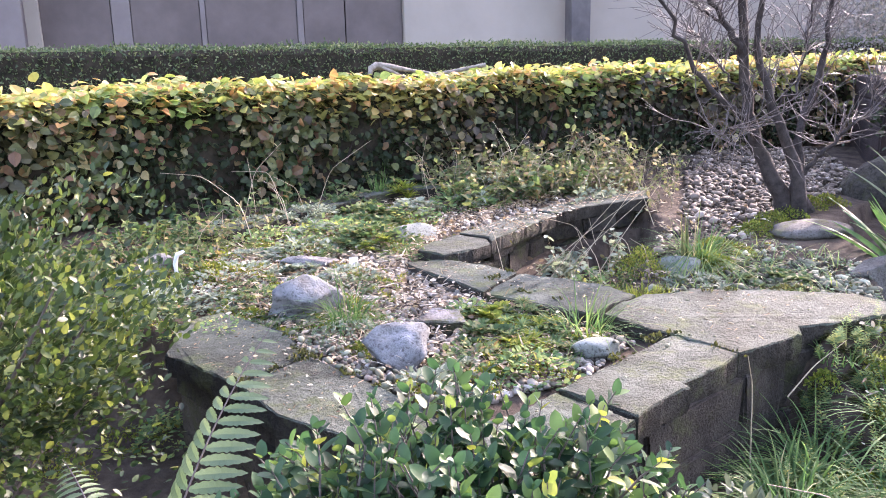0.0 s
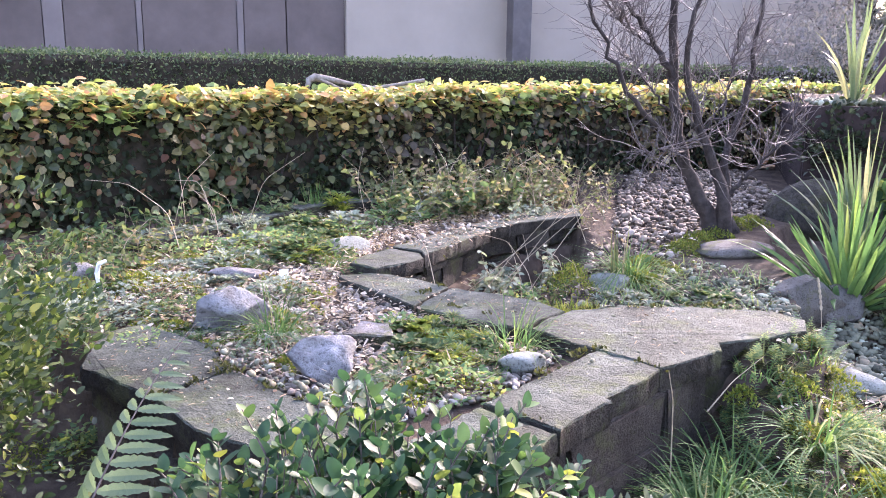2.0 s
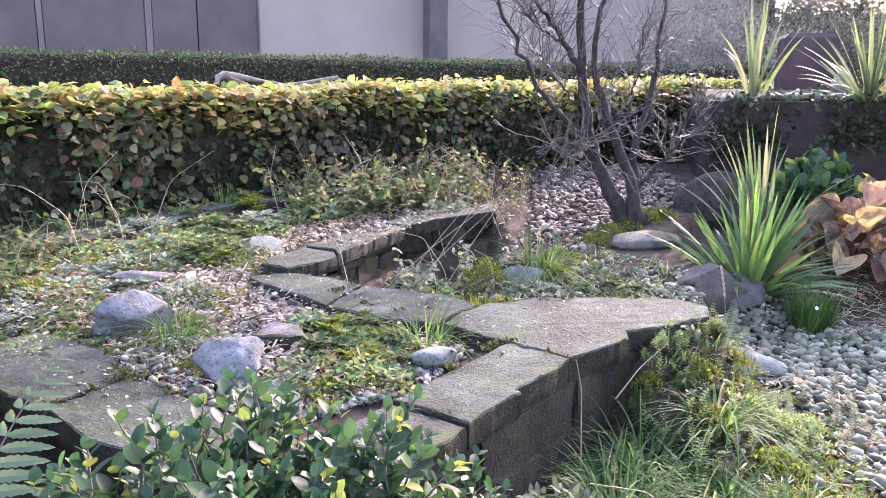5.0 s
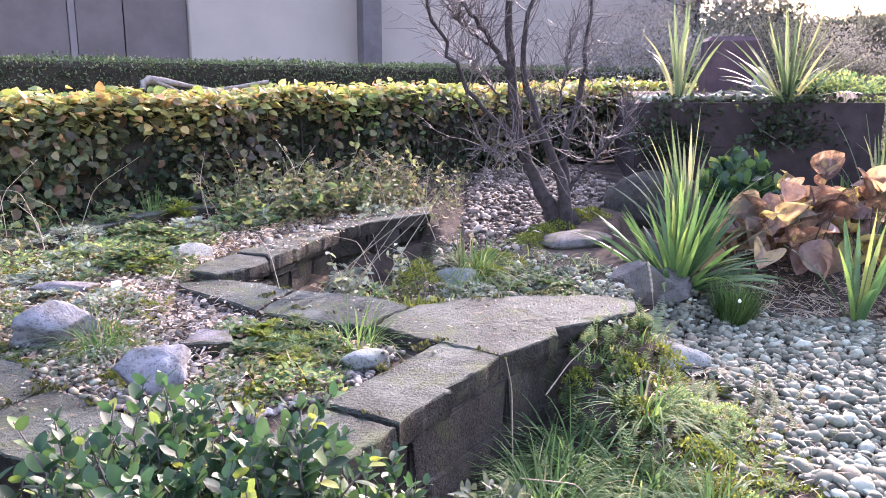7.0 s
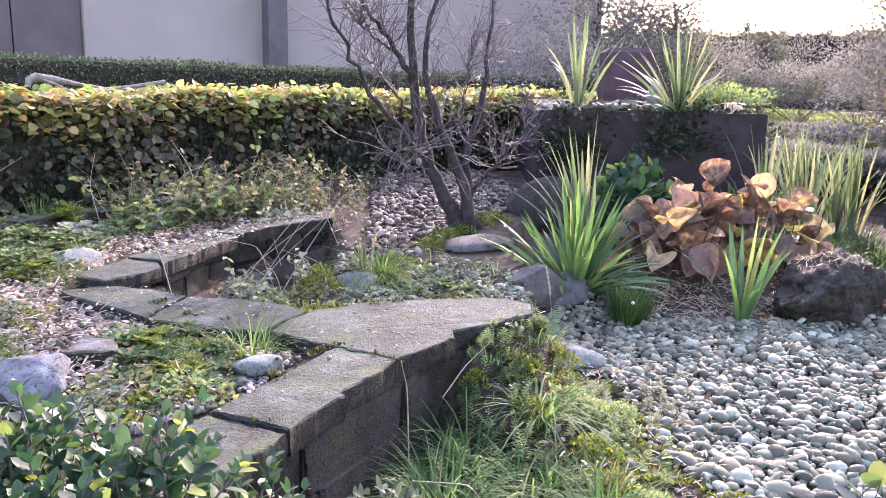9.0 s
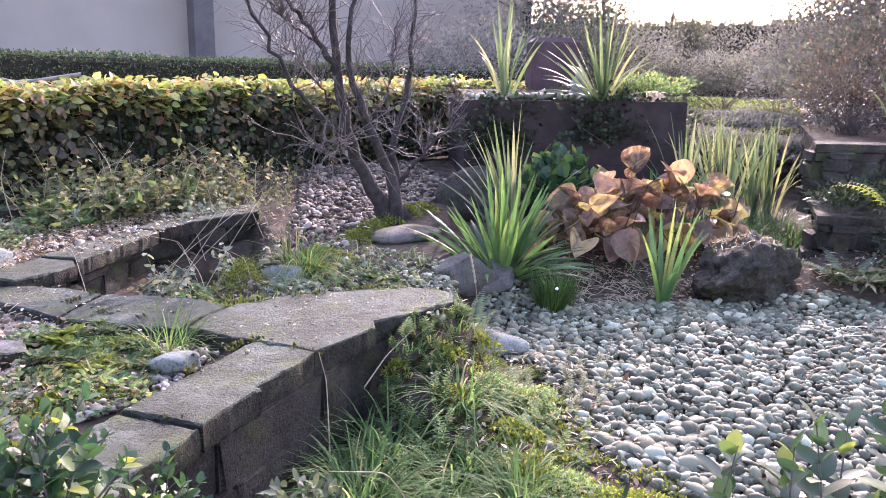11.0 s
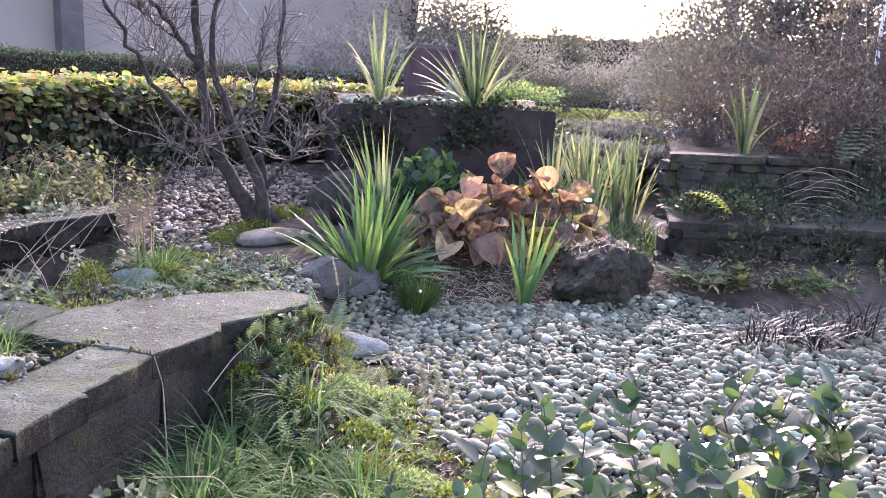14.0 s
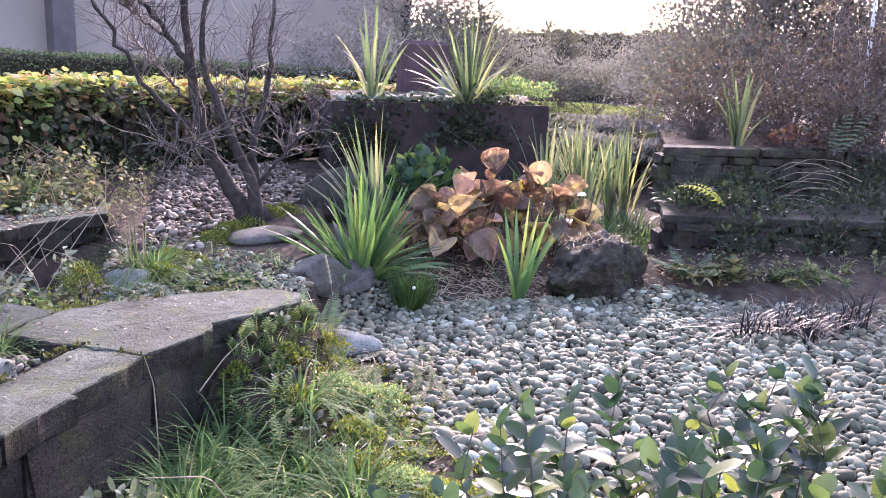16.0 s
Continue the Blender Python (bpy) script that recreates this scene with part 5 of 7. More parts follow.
for k, (x, y) in enumerate([(3.82, 1.88), (4.02, 1.66), (4.25, 1.9), (4.12, 1.78), (3.95, 1.82), (4.45, 1.75), (4.35, 1.62), (4.62, 1.7)]):
    tagged(tuft("black_grass", (x, y, gz(x, y)), 60, 0.33, 0.07, l_mondo, "arching black mondo grass clump in pebbles", 80 + k, 0.007, 0.9, 1.05), group="black grass clumps")

for k, (x, y) in enumerate([(1.21, 2.02), (1.06, 1.92), (1.5, 2.1), (1.38, 1.86), (0.98, 1.7), (1.2, 1.72), (1.1, 1.5), (1.4, 1.62), (1.3, 1.8), (1.02, 1.82)]):
    tagged(tuft("grass_tuft", (x, y, gz(x, y)), int(rng.integers(70, 150)), float(rng.uniform(0.22, 0.37)), 0.05, l_grass, "soft green grass tuft arching beside the wall", 260 + k, 0.0056, 0.7, 1.5), group="grass tufts beside the wall")
LONG_GRASS = [(0.85, 1.55), (1.12, 1.35), (1.5, 1.55), (1.65, 2.0), (1.5, 2.35), (1.25, 2.25), (0.95, 1.95)]
q = spots(LONG_GRASS, 0.068)
q = q[wobble(q[:, 0], q[:, 1], 11.0, 5.0) > -0.35]
k = len(q)
clump = 0.5 + 0.5 * wobble(q[:, 0], q[:, 1], 9.0)
v, f = blades(on_ground(q, -0.01), rng.uniform(0, 6.28, k), rng.uniform(0.08, 0.30, k) * (0.5 + 0.6 * clump), rng.uniform(0.002, 0.005, k), rng.uniform(0.1, 0.9, k), rng.uniform(0.3, 1.3, k), 7)
thing("long_grass", mesh_np("long_grass", v, f, True), l_grass, "long soft green grass drooping beside the wall", "grass", "stuff")

CORNER_FILL = [(0.95, 1.7), (1.2, 1.4), (1.55, 1.5), (1.75, 2.0), (1.95, 2.35), (1.85, 2.6), (1.4, 2.42), (1.1, 2.15)]
SPRIGS = [(1.2, 2.2), (1.28, 1.98), (1.6, 1.85), (1.92, 2.05), (1.98, 2.4), (1.85, 2.6), (1.5, 2.42), (1.3, 2.32)]


NEEDLE = leaf_shape(0.30, 0.05, 0.12, 2)


def sprigs(poly, gap, height, name, mat, label, leaf_len=0.02, seed=0.0, bare=-0.2):
    """Loose upright spires set all round with needles, in patches with gaps."""
    q = spots(poly, gap)
    q = q[wobble(q[:, 0], q[:, 1], 13.0, seed) > bare]
    base = on_ground(q, -0.01)
    ps, ds, ss = [], [], []
    m = 52
    for b in base:
        lean = rng.normal(0, 0.28, 2)
        h = height * rng.uniform(0.35, 1.1)
        t = np.linspace(0.1, 1, m)[:, None]
        ps.append(b + np.array([[lean[0] * h, lean[1] * h, h]]) * np.column_stack([t**1.6, t**1.6, t]))
        a = np.arange(m) * 2.4 + rng.uniform(0, 6)
        ds.append(np.stack([np.cos(a), np.sin(a), np.full(m, 0.35)], 1))
        ss.append((1.2 - 0.75 * t[:, 0] ** 2) * leaf_len * rng.uniform(0.8, 1.2))
    ps, ds = np.concatenate(ps), np.concatenate(ds)
    v, f = strew(NEEDLE, ps, frames_of(ds, ds * 0 + [0, 0, 1]), np.concatenate(ss))
    return thing(name, mesh_np(name, v, f), mat, label, "ground cover", "stuff")


sprigs(SPRIGS, 0.06, 0.12, "sedum_shoots", l_sedum, "blue-green needle-leaved sedum shoots beside the wall", 0.019, 0.0, -0.1)
sprigs([(1.05, 2.95), (1.7, 2.9), (2.0, 3.3), (1.9, 3.7), (1.3, 3.5)], 0.10, 0.07, "sedum_shoots", l_sedum, "thin blue-green ground cover between pebbles", 0.018)
sprigs([(1.30, 2.28), (1.5, 2.26), (1.75, 2.4), (1.9, 2.6), (1.82, 2.54), (1.42, 2.42)], 0.055, 0.075, "sedum_shoots", l_sedum, "green needle-leaved shoots beside the slab's corner", 0.023, 3.0, -0.5)
sprigs([(0.95, 1.85), (1.25, 1.75), (1.5, 2.0), (1.4, 2.3), (1.15, 2.15)], 0.07, 0.16, "sedum_shoots", l_sedum, "greyish needle-leaved shoots among the grass", 0.021, 6.0, -0.3)
sprigs([(1.75, 2.1), (2.05, 2.0), (2.25, 2.35), (2.05, 2.5), (1.85, 2.45)], 0.05, 0.085, "sedum_shoots", l_rosette, "dark creeping shoots over the pebbles' edge", 0.022, 1.0, -0.1)
sprigs([(1.5, 1.75), (1.75, 1.6), (2.0, 2.0), (1.85, 2.3), (1.6, 2.1)], 0.05, 0.06, "sedum_shoots", l_sedum, "short blue-green shoots in the moss", 0.02, 8.0, 0.0)
sprigs([(1.95, 1.85), (2.3, 1.9), (2.5, 2.3), (2.3, 2.7), (2.1, 2.6), (2.05, 2.2)], 0.10, 0.07, "sedum_shoots", l_rosette, "scattered dark shoots growing through the pebbles", 0.022, 4.0, 0.0)
sprigs(CORNER_FILL, 0.055, 0.035, "sedum_shoots", l_jointmoss, "dull green mossy mat under the shoots", 0.022, 5.0, -0.5)
q = spots([(1.40, 2.32), (1.7, 2.28), (2.0, 2.5), (1.9, 2.62), (1.8, 2.52), (1.42, 2.44)], 0.045)
k = len(q)
v, f = blades(on_ground(q, -0.01), rng.uniform(0, 6.28, k), rng.uniform(0.05, 0.13, k), rng.uniform(0.003, 0.006, k), rng.uniform(0.2, 0.9, k), rng.uniform(0.3, 1.2, k), 6)
thing("long_grass", mesh_np("long_grass", v, f, True), l_weed, "tufts of yellowing grass at the slab's corner", "grass", "stuff")
for k, (x, y, h) in enumerate([(1.42, 2.31, 0.10), (1.53, 2.35, 0.10), (1.66, 2.40, 0.12), (1.78, 2.47, 0.11), (1.82, 2.58, 0.12)]):
    tagged(tuft("grass_tuft", (x, y, gz(x, y)), 42, h, 0.06, l_weed if k % 2 else l_grass, "yellowing grass tuft against the slab's side", 290 + k, 0.005, 0.6, 0.8), group="grass tufts against the slab")
sprigs([(1.4, 2.36), (1.6, 2.4), (1.9, 2.5), (1.96, 2.6), (1.85, 2.56), (1.6, 2.46), (1.42, 2.43)], 0.07, 0.06, "sedum_shoots", l_sedum, "needle-leaved shoots reaching the slab's rim", 0.026, 2.0, -0.3)
for k, (x, y, rad, lift) in enumerate([(1.36, 2.28, 0.05, 0.05), (1.71, 2.17, 0.08, 0.06), (1.88, 2.5, 0.07, 0.06), (1.55, 2.3, 0.07, 0.06), (1.82, 2.15, 0.13, 0.05), (1.52, 1.77, 0.13, 0.05), (1.62, 1.98, 0.11, 0.04), (1.56, 1.6, 0.14, 0.07), (1.78, 2.42, 0.08, 0.08), (1.64, 1.42, 0.15, 0.08), (1.68, 2.22, 0.08, 0.035), (1.48, 2.14, 0.07, 0.035), (1.3, 1.95, 0.08, 0.06), (1.18, 3.50, 0.11, 0.14), (0.40, 2.36, 0.06, 0.04), (0.30, 2.2, 0.05, 0.04), (0.47, 2.62, 0.09, 0.05), (-0.72, 3.42, 0.12, 0.06), (-0.47, 2.85, 0.05, 0.03), (-0.08, 2.42, 0.06, 0.04), (1.7, 3.86, 0.14, 0.06), (1.55, 3.62, 0.1, 0.06), (2.02, 4.10, 0.11, 0.07), (2.18, 4.25, 0.11, 0.07), (2.38, 4.40, 0.11, 0.07), (2.56, 4.55, 0.11, 0.07), (2.72, 4.62, 0.11, 0.07)]):
    r = np.random.default_rng(500 + k)
    m = int(70000 * rad * rad + 200)
    a, d = r.uniform(0, 6.28, m), np.sqrt(r.uniform(0, 1, m))
    edge = rad * (1 + 0.25 * np.sin(3 * a + k) + 0.15 * np.sin(7 * a))
    p = np.stack([np.sin(a) * d * edge, np.cos(a) * d * edge, lift * (1 - d**2) * r.uniform(0.6, 1.05, m) + 0.004], 1)
    v, f = strew(LEAF_SMALL, p, frames_of(rand_dirs(m, 1.2), rand_dirs(m, 0.2)), r.uniform(0.008, 0.018, m))
    thing("moss_cushion", mesh_np("moss_cushion", v, f), l_lime if k % 3 == 0 else l_sedum if k % 3 == 1 and 1.25 < x < 2.0 else l_moss, "loose yellow-green cushion of moss between stones", "moss", group="moss cushions", at=(x, y, gz(x, y)))

q = spots([(1.05, 2.98), (1.75, 2.88), (2.05, 3.2), (2.25, 3.6), (1.95, 3.9), (1.5, 3.55), (1.15, 3.3)], 0.042)
q = q[rng.uniform(0, 1, len(q)) < 0.75 + 0.6 * wobble(q[:, 0], q[:, 1], 9.0, 4.0)]
k = len(q)
v, f = blades(on_ground(q, 0.0), rng.uniform(0, 6.28, k), rng.uniform(0.06, 0.17, k), rng.uniform(0.0025, 0.005, k), rng.uniform(0.3, 0.9, k), rng.uniform(0.3, 1.1, k), 5)
thing("short_grass", mesh_np("short_grass", v, f, True), l_sedum, "thin blue-green grass growing through the pebbles", "grass", "stuff")

MOSS = {
    "moss by the lower pebbles": [(1.2, 1.2), (1.85, 1.15), (1.92, 1.6), (1.98, 1.95), (2.12, 2.25), (2.08, 2.6), (1.6, 2.5), (1.6, 2.0), (1.3, 1.75)],
    "moss along the bed under the shrub": [(1.42, 3.42), (1.52, 3.34), (2.0, 3.88), (2.2, 4.2), (2.05, 4.3), (1.85, 4.0)],
    "moss in the raised bed": [(0.25, 2.1), (0.5, 2.1), (0.72, 2.42), (0.55, 2.75), (0.3, 2.6)],
    "moss in the bed's near part": [(-0.6, 2.75), (-0.2, 2.5), (0.0, 2.7), (0.1, 3.3), (-0.4, 3.6), (-0.9, 3.5)],
    "moss behind the cushion plants": [(-0.9, 3.5), (0.1, 3.6), (0.3, 4.2), (0.1, 4.8), (-0.7, 4.4)],
    "moss under the box bush": [(-1.5, 2.3), (-0.75, 2.3), (-0.72, 2.75), (-0.9, 3.5), (-1.4, 3.6)],
    "moss along the slabs": [(0.0, 2.05), (0.14, 1.9), (0.4, 2.0), (0.3, 2.2), (0.05, 2.25)],
}
for n_, poly in MOSS.items():
    q = spots(poly, 0.0095)
    keep = wobble(q[:, 0], q[:, 1], 14.0, 2.0) + 0.5 * wobble(q[:, 0], q[:, 1], 31.0) > (0.22 if "bed" in n_ or "behind" in n_ else 0.0)
    q = q[keep]
    k = len(q)
    up = 0.012 * (1 + wobble(q[:, 0], q[:, 1], 22.0)) + 0.016 * inside(BED, q[:, 0], q[:, 1])
    v, f = strew(LEAF_SMALL, on_ground(q, up), frames_of(rand_dirs(k, 0.9), rand_dirs(k, 0.2)), rng.uniform(0.008, 0.019, k))
    thing("moss", mesh_np("moss", v, f), l_moss, "yellow-green " + n_, "moss", "stuff")

q = []
for (x0, y0), (x1, y1), m in [((-0.42, 2.145), (-0.235, 2.325), 150), ((-0.24, 2.33), (-0.33, 2.57), 220), ((-0.03, 2.08), (-0.235, 2.32), 260), ((0.39, 1.955), (0.885, 2.385), 420), ((0.89, 2.39), (1.03, 2.165), 80), ((0.755, 2.57), (0.885, 2.39), 160), ((0.93, 2.815), (1.76, 2.79), 420), ((0.39, 1.955), (0.62, 1.85), 60), ((0.39, 3.06), (0.54, 3.21), 90), ((0.7, 2.66), (0.39, 3.06), 260), ((0.17, 3.74), (1.07, 4.66), 420), ((0.62, 3.69), (0.37, 3.865), 70)]:
    t = rng.uniform(0, 1, m)
    q.append(np.column_stack([x0 + (x1 - x0) * t, y0 + (y1 - y0) * t, np.full(m, CAP + 0.002)]) + np.column_stack([rng.normal(0, 0.012, (m, 2)), np.zeros(m)]))
q = np.concatenate(q)
q = q[wobble(q[:, 0], q[:, 1], 23.0) > 0.15]
k = len(q)
v, f = strew(LEAF_SMALL, q, frames_of(rand_dirs(k, 0.9), rand_dirs(k, 0.2)), rng.uniform(0.010, 0.022, k))
thing("moss", mesh_np("moss", v, f), l_jointmoss, "dull green moss in the joints of the coping slabs", "moss", "stuff")

# ---- low plants of the raised bed ----


def low_plant(at, radius, count, size, mat, label, seed, leaf=LEAF, lift=0.06):
    r = np.random.default_rng(seed)
    a = r.uniform(0, 6.28, count)
    rad = radius * np.sqrt(r.uniform(0, 1, count))
    p = np.stack([np.sin(a) * rad, np.cos(a) * rad, lift * (1 - (rad / radius) ** 2) * r.uniform(0.4, 1.2, count) + 0.01], 1)
    d = np.stack([np.sin(a + r.normal(0, 0.8, count)), np.cos(a + r.normal(0, 0.8, count)), r.uniform(0.0, 0.8, count)], 1)
    v, f = strew(leaf, p, frames_of(d, r.normal(0, 0.4, (count, 3)) + [0, 0, 1]), r.uniform(size[0], size[1], count))
    plant = thing("low_plant", None, None, label, "plant", at=at)
    part("foliage", mesh_np("foliage", v, f, True), mat, plant, at=(0, 0, 0))
    return plant


for k, (x, y, rad, cnt, sz, lf, lift) in enumerate([
    (0.5, 2.45, 0.14, 200, 0.03, LEAF, 0.05), (0.3, 2.75, 0.12, 160, 0.03, LEAF, 0.05), (-0.12, 2.55, 0.14, 240, 0.028, LEAF, 0.05), (-0.45, 2.95, 0.2, 360, 0.03, LEAF, 0.06), (-0.55, 2.65, 0.14, 240, 0.03, LEAF, 0.06), (-0.15, 3.25, 0.16, 240, 0.035, LEAF, 0.05), (-0.9, 4.0, 0.2, 300, 0.04, LEAF, 0.08), (0.15, 4.4, 0.2, 260, 0.045, LEAF, 0.08), (-0.4, 4.5, 0.2, 260, 0.045, LEAF, 0.08), (-0.03, 3.85, 0.22, 420, 0.05, LEAF, 0.09), (-0.25, 4.1, 0.24, 380, 0.05, LEAF, 0.08), (-0.38, 3.72, 0.2, 300, 0.045, LEAF, 0.07), (0.12, 3.6, 0.13, 160, 0.055, LEAF_THIN, 0.05),
    (-0.55, 3.95, 0.25, 300, 0.045, LEAF, 0.08), (-0.62, 3.35, 0.2, 260, 0.035, LEAF, 0.06), (-0.1, 4.5, 0.16, 160, 0.06, LEAF_WIDE, 0.1), (0.5, 4.75, 0.22, 260, 0.06, LEAF, 0.12),
    (0.72, 5.0, 0.22, 260, 0.06, LEAF_WIDE, 0.14), (0.25, 2.25, 0.14, 220, 0.035, LEAF, 0.08), (0.42, 2.2, 0.13, 220, 0.035, LEAF, 0.07), (0.1, 2.05, 0.14, 160, 0.04, LEAF, 0.08), (0.85, 3.4, 0.16, 160, 0.05, LEAF, 0.12), (1.0, 3.7, 0.15, 120, 0.05, LEAF, 0.14), (-0.75, 2.95, 0.22, 300, 0.03, LEAF, 0.08), (-0.78, 2.72, 0.13, 300, 0.035, LEAF, 0.12), (-0.72, 2.5, 0.10, 220, 0.035, LEAF, 0.12), (-0.82, 2.9, 0.14, 260, 0.035, LEAF, 0.14), (1.05, 2.02, 0.05, 60, 0.03, LEAF_THIN, 0.08),
]):
    low_plant((x, y, gz(x, y)), rad, int(cnt * 1.3), (sz * 0.45, sz * 0.8), (l_rosette, l_sedum, l_silver)[k % 3], ("low spreading green plant with small leaves", "low blue-green plant with small leaves", "low grey-green plant with small leaves")[k % 3], 100 + k, lf, lift)


def rosettes(at, radius, heads, size, mat, label, seed, leaf=LEAF_THIN, lift=0.05):
    """A mat of small many-leaved heads."""
    r = np.random.default_rng(seed)
    pos, dirs, sizes = [], [], []
    for k in range(heads):
        a, d = r.uniform(0, 6.28), math.sqrt(r.uniform(0, 1)) * radius
        c = np.array([math.sin(a) * d, math.cos(a) * d, lift * (1 - 0.7 * (d / radius) ** 2) * r.uniform(0.6, 1.1)])
        tilt = r.normal(0, 0.25, 2)
        for j in range(16):
            b = j * 2.4 + a
            rise = 0.15 + 1.1 * (j / 16)
            pos.append(c)
            dirs.append((math.cos(b), math.sin(b), rise + tilt[0] * math.cos(b) + tilt[1] * math.sin(b)))
            sizes.append(r.uniform(*size) * (1.1 - 0.45 * j / 16))
    dirs = np.array(dirs)
    v, f = strew(leaf, np.array(pos), frames_of(dirs, dirs * [-0.3, -0.3, 0] + [0, 0, 1]), np.array(sizes))
    plant = thing("low_plant", None, None, label, "plant", at=at)
    part("foliage", mesh_np("foliage", v, f, True), mat, plant, at=(0, 0, 0))


for k, (x, y, rad, heads, sz, mat, lift) in enumerate([
    (0.37, 2.7, 0.10, 18, 0.05, l_lime, 0.05), (0.49, 2.72, 0.10, 18, 0.05, l_rosette, 0.06), (0.52, 2.58, 0.09, 16, 0.05, l_lime, 0.05), (0.32, 2.5, 0.1, 16, 0.045, l_rosette, 0.05), (0.43, 2.4, 0.1, 16, 0.05, l_lime, 0.05), (0.54, 2.34, 0.08, 12, 0.05, l_rosette, 0.05), (0.24, 2.72, 0.08, 12, 0.045, l_rosette, 0.05), (0.42, 2.55, 0.08, 12, 0.045, l_sedum, 0.06),
    (-0.28, 3.72, 0.20, 34, 0.05, l_rosette, 0.07), (-0.05, 3.95, 0.19, 30, 0.055, l_rosette, 0.08), (-0.3, 4.05, 0.2, 30, 0.055, l_silver, 0.08), (-0.42, 4.4, 0.22, 30, 0.06, l_silver, 0.1), (-0.02, 4.35, 0.16, 22, 0.06, l_rosette, 0.09), (-0.03, 3.72, 0.09, 12, 0.05, l_lime, 0.08),
    (-0.62, 3.62, 0.16, 26, 0.045, l_silver, 0.06), (-0.38, 3.38, 0.15, 26, 0.04, l_silver, 0.05), (-0.5, 3.1, 0.17, 34, 0.035, l_rosette, 0.05), (-0.4, 2.72, 0.13, 26, 0.03, l_rosette, 0.04), (-0.62, 3.0, 0.13, 22, 0.035, l_silver, 0.05), (-0.12, 3.2, 0.13, 22, 0.035, l_rosette, 0.04),
    (-0.2, 4.7, 0.2, 22, 0.07, l_rosette, 0.1), (0.2, 4.55, 0.16, 18, 0.06, l_silver, 0.09), (-0.75, 4.3, 0.2, 22, 0.05, l_silver, 0.08), (0.35, 2.42, 0.11, 16, 0.04, l_rosette, 0.05), (0.56, 2.56, 0.10, 14, 0.04, l_rosette, 0.05), (0.2, 2.22, 0.1, 14, 0.04, l_silver, 0.05),
    (0.72, 4.95, 0.16, 12, 0.10, l_silver, 0.14), (0.95, 5.05, 0.16, 12, 0.10, l_silver, 0.14), (0.55, 4.72, 0.14, 12, 0.08, l_silver, 0.1), (0.9, 4.0, 0.12, 10, 0.08, l_silver, 0.14), (1.02, 4.2, 0.12, 10, 0.08, l_silver, 0.16), (0.12, 4.95, 0.1, 8, 0.10, l_lime, 0.12),
    (4.25, 2.52, 0.16, 10, 0.1, l_weed, 0.12), (4.45, 2.4, 0.14, 8, 0.1, l_weed, 0.1), (4.7, 2.0, 0.22, 30, 0.07, l_rosette, 0.2), (1.36, 3.32, 0.14, 16, 0.05, l_silver, 0.05), (1.75, 3.3, 0.16, 16, 0.05, l_rosette, 0.05), (1.6, 3.1, 0.14, 14, 0.045, l_silver, 0.04),
]):
    rosettes((x, y, gz(x, y)), rad, heads, (sz * 0.7, sz), mat, {"low_leaf": "mat of small dark green leafy heads", "grey_green_leaf": "mat of small grey-green leafy heads", "lime_leaf": "bright yellow-green leafy plant", "spruce_sedum": "mat of blue-green leafy heads", "weed_leaf": "straggling yellowing leafy plant on soil"}[mat.name], 600 + k, LEAF_THIN if k % 3 else LEAF, lift)


def weeds(name, poly, gap, height, mat, label, seed, leaf_size=(0.02, 0.045), leaves=14):
    """Tangled stalks with small leaves."""
    q = spots(poly, gap)
    r = np.random.default_rng(seed)
    tubes, pos, dirs = [], [], []
    for b in on_ground(q, -0.02):
        d = np.array([r.normal(0, 0.45), r.normal(0, 0.45), 1.0])
        pts = [b]
        h = height * r.uniform(0.4, 1.1)
        for k in range(5):
            d = d + r.normal(0, 0.22, 3) * [1, 1, 0.5]
            d /= np.linalg.norm(d)
            pts.append(pts[-1] + d * h / 5)
        tubes.append(tube(pts, np.linspace(0.003, 0.001, 6), 4))
        pts = np.array(pts)
        for k in range(leaves):
            t = r.uniform(0.2, 1) * 5
            i = min(int(t), 4)
            pos.append(pts[i] + (pts[i + 1] - pts[i]) * (t - i))
            dirs.append(r.normal(0, 1, 3) * [1, 1, 0.5])
    tv, tf = joined(*tubes)
    plant = thing(name, None, None, label, "plant", "stuff", at=(*q.mean(0), gz(*q.mean(0))))
    part("stemwork", mesh_np("stemwork", tv, tf), m_weedstem, plant, "thin brownish stalks")
    pos, dirs = np.array(pos), np.array(dirs)
    v, f = strew(LEAF, pos, frames_of(dirs, r.normal(0, 0.5, pos.shape) + [0, 0, 1]), r.uniform(leaf_size[0], leaf_size[1], len(pos)))
    part("foliage", mesh_np("foliage", v, f), mat, plant)


weeds("weeds", [(0.25, 4.75), (0.9, 4.7), (1.6, 5.0), (1.75, 5.6), (1.3, 6.0), (0.5, 5.6)], 0.085, 0.40, l_weed, "tangle of yellowing weeds below the hedge", 121, (0.024, 0.058), 15)
weeds("weeds", [(0.4, 4.5), (0.9, 4.75), (1.4, 5.1), (1.0, 5.3), (0.4, 5.0)], 0.10, 0.3, l_rosette, "green weeds behind the wall", 125, (0.035, 0.075), 16)
weeds("weeds", [(-1.2, 3.5), (-0.6, 3.7), (-0.5, 4.4), (-0.9, 4.3)], 0.09, 0.2, l_weed, "low brown-green weeds by the edging stones", 122)
weeds("weeds", [(-1.5, 2.75), (-0.85, 2.7), (-0.75, 3.2), (-0.8, 3.8), (-1.0, 4.3), (-1.8, 4.0)], 0.07, 0.15, l_rosette, "low green weeds between the box bush and the hedge", 130, (0.02, 0.045), 14)
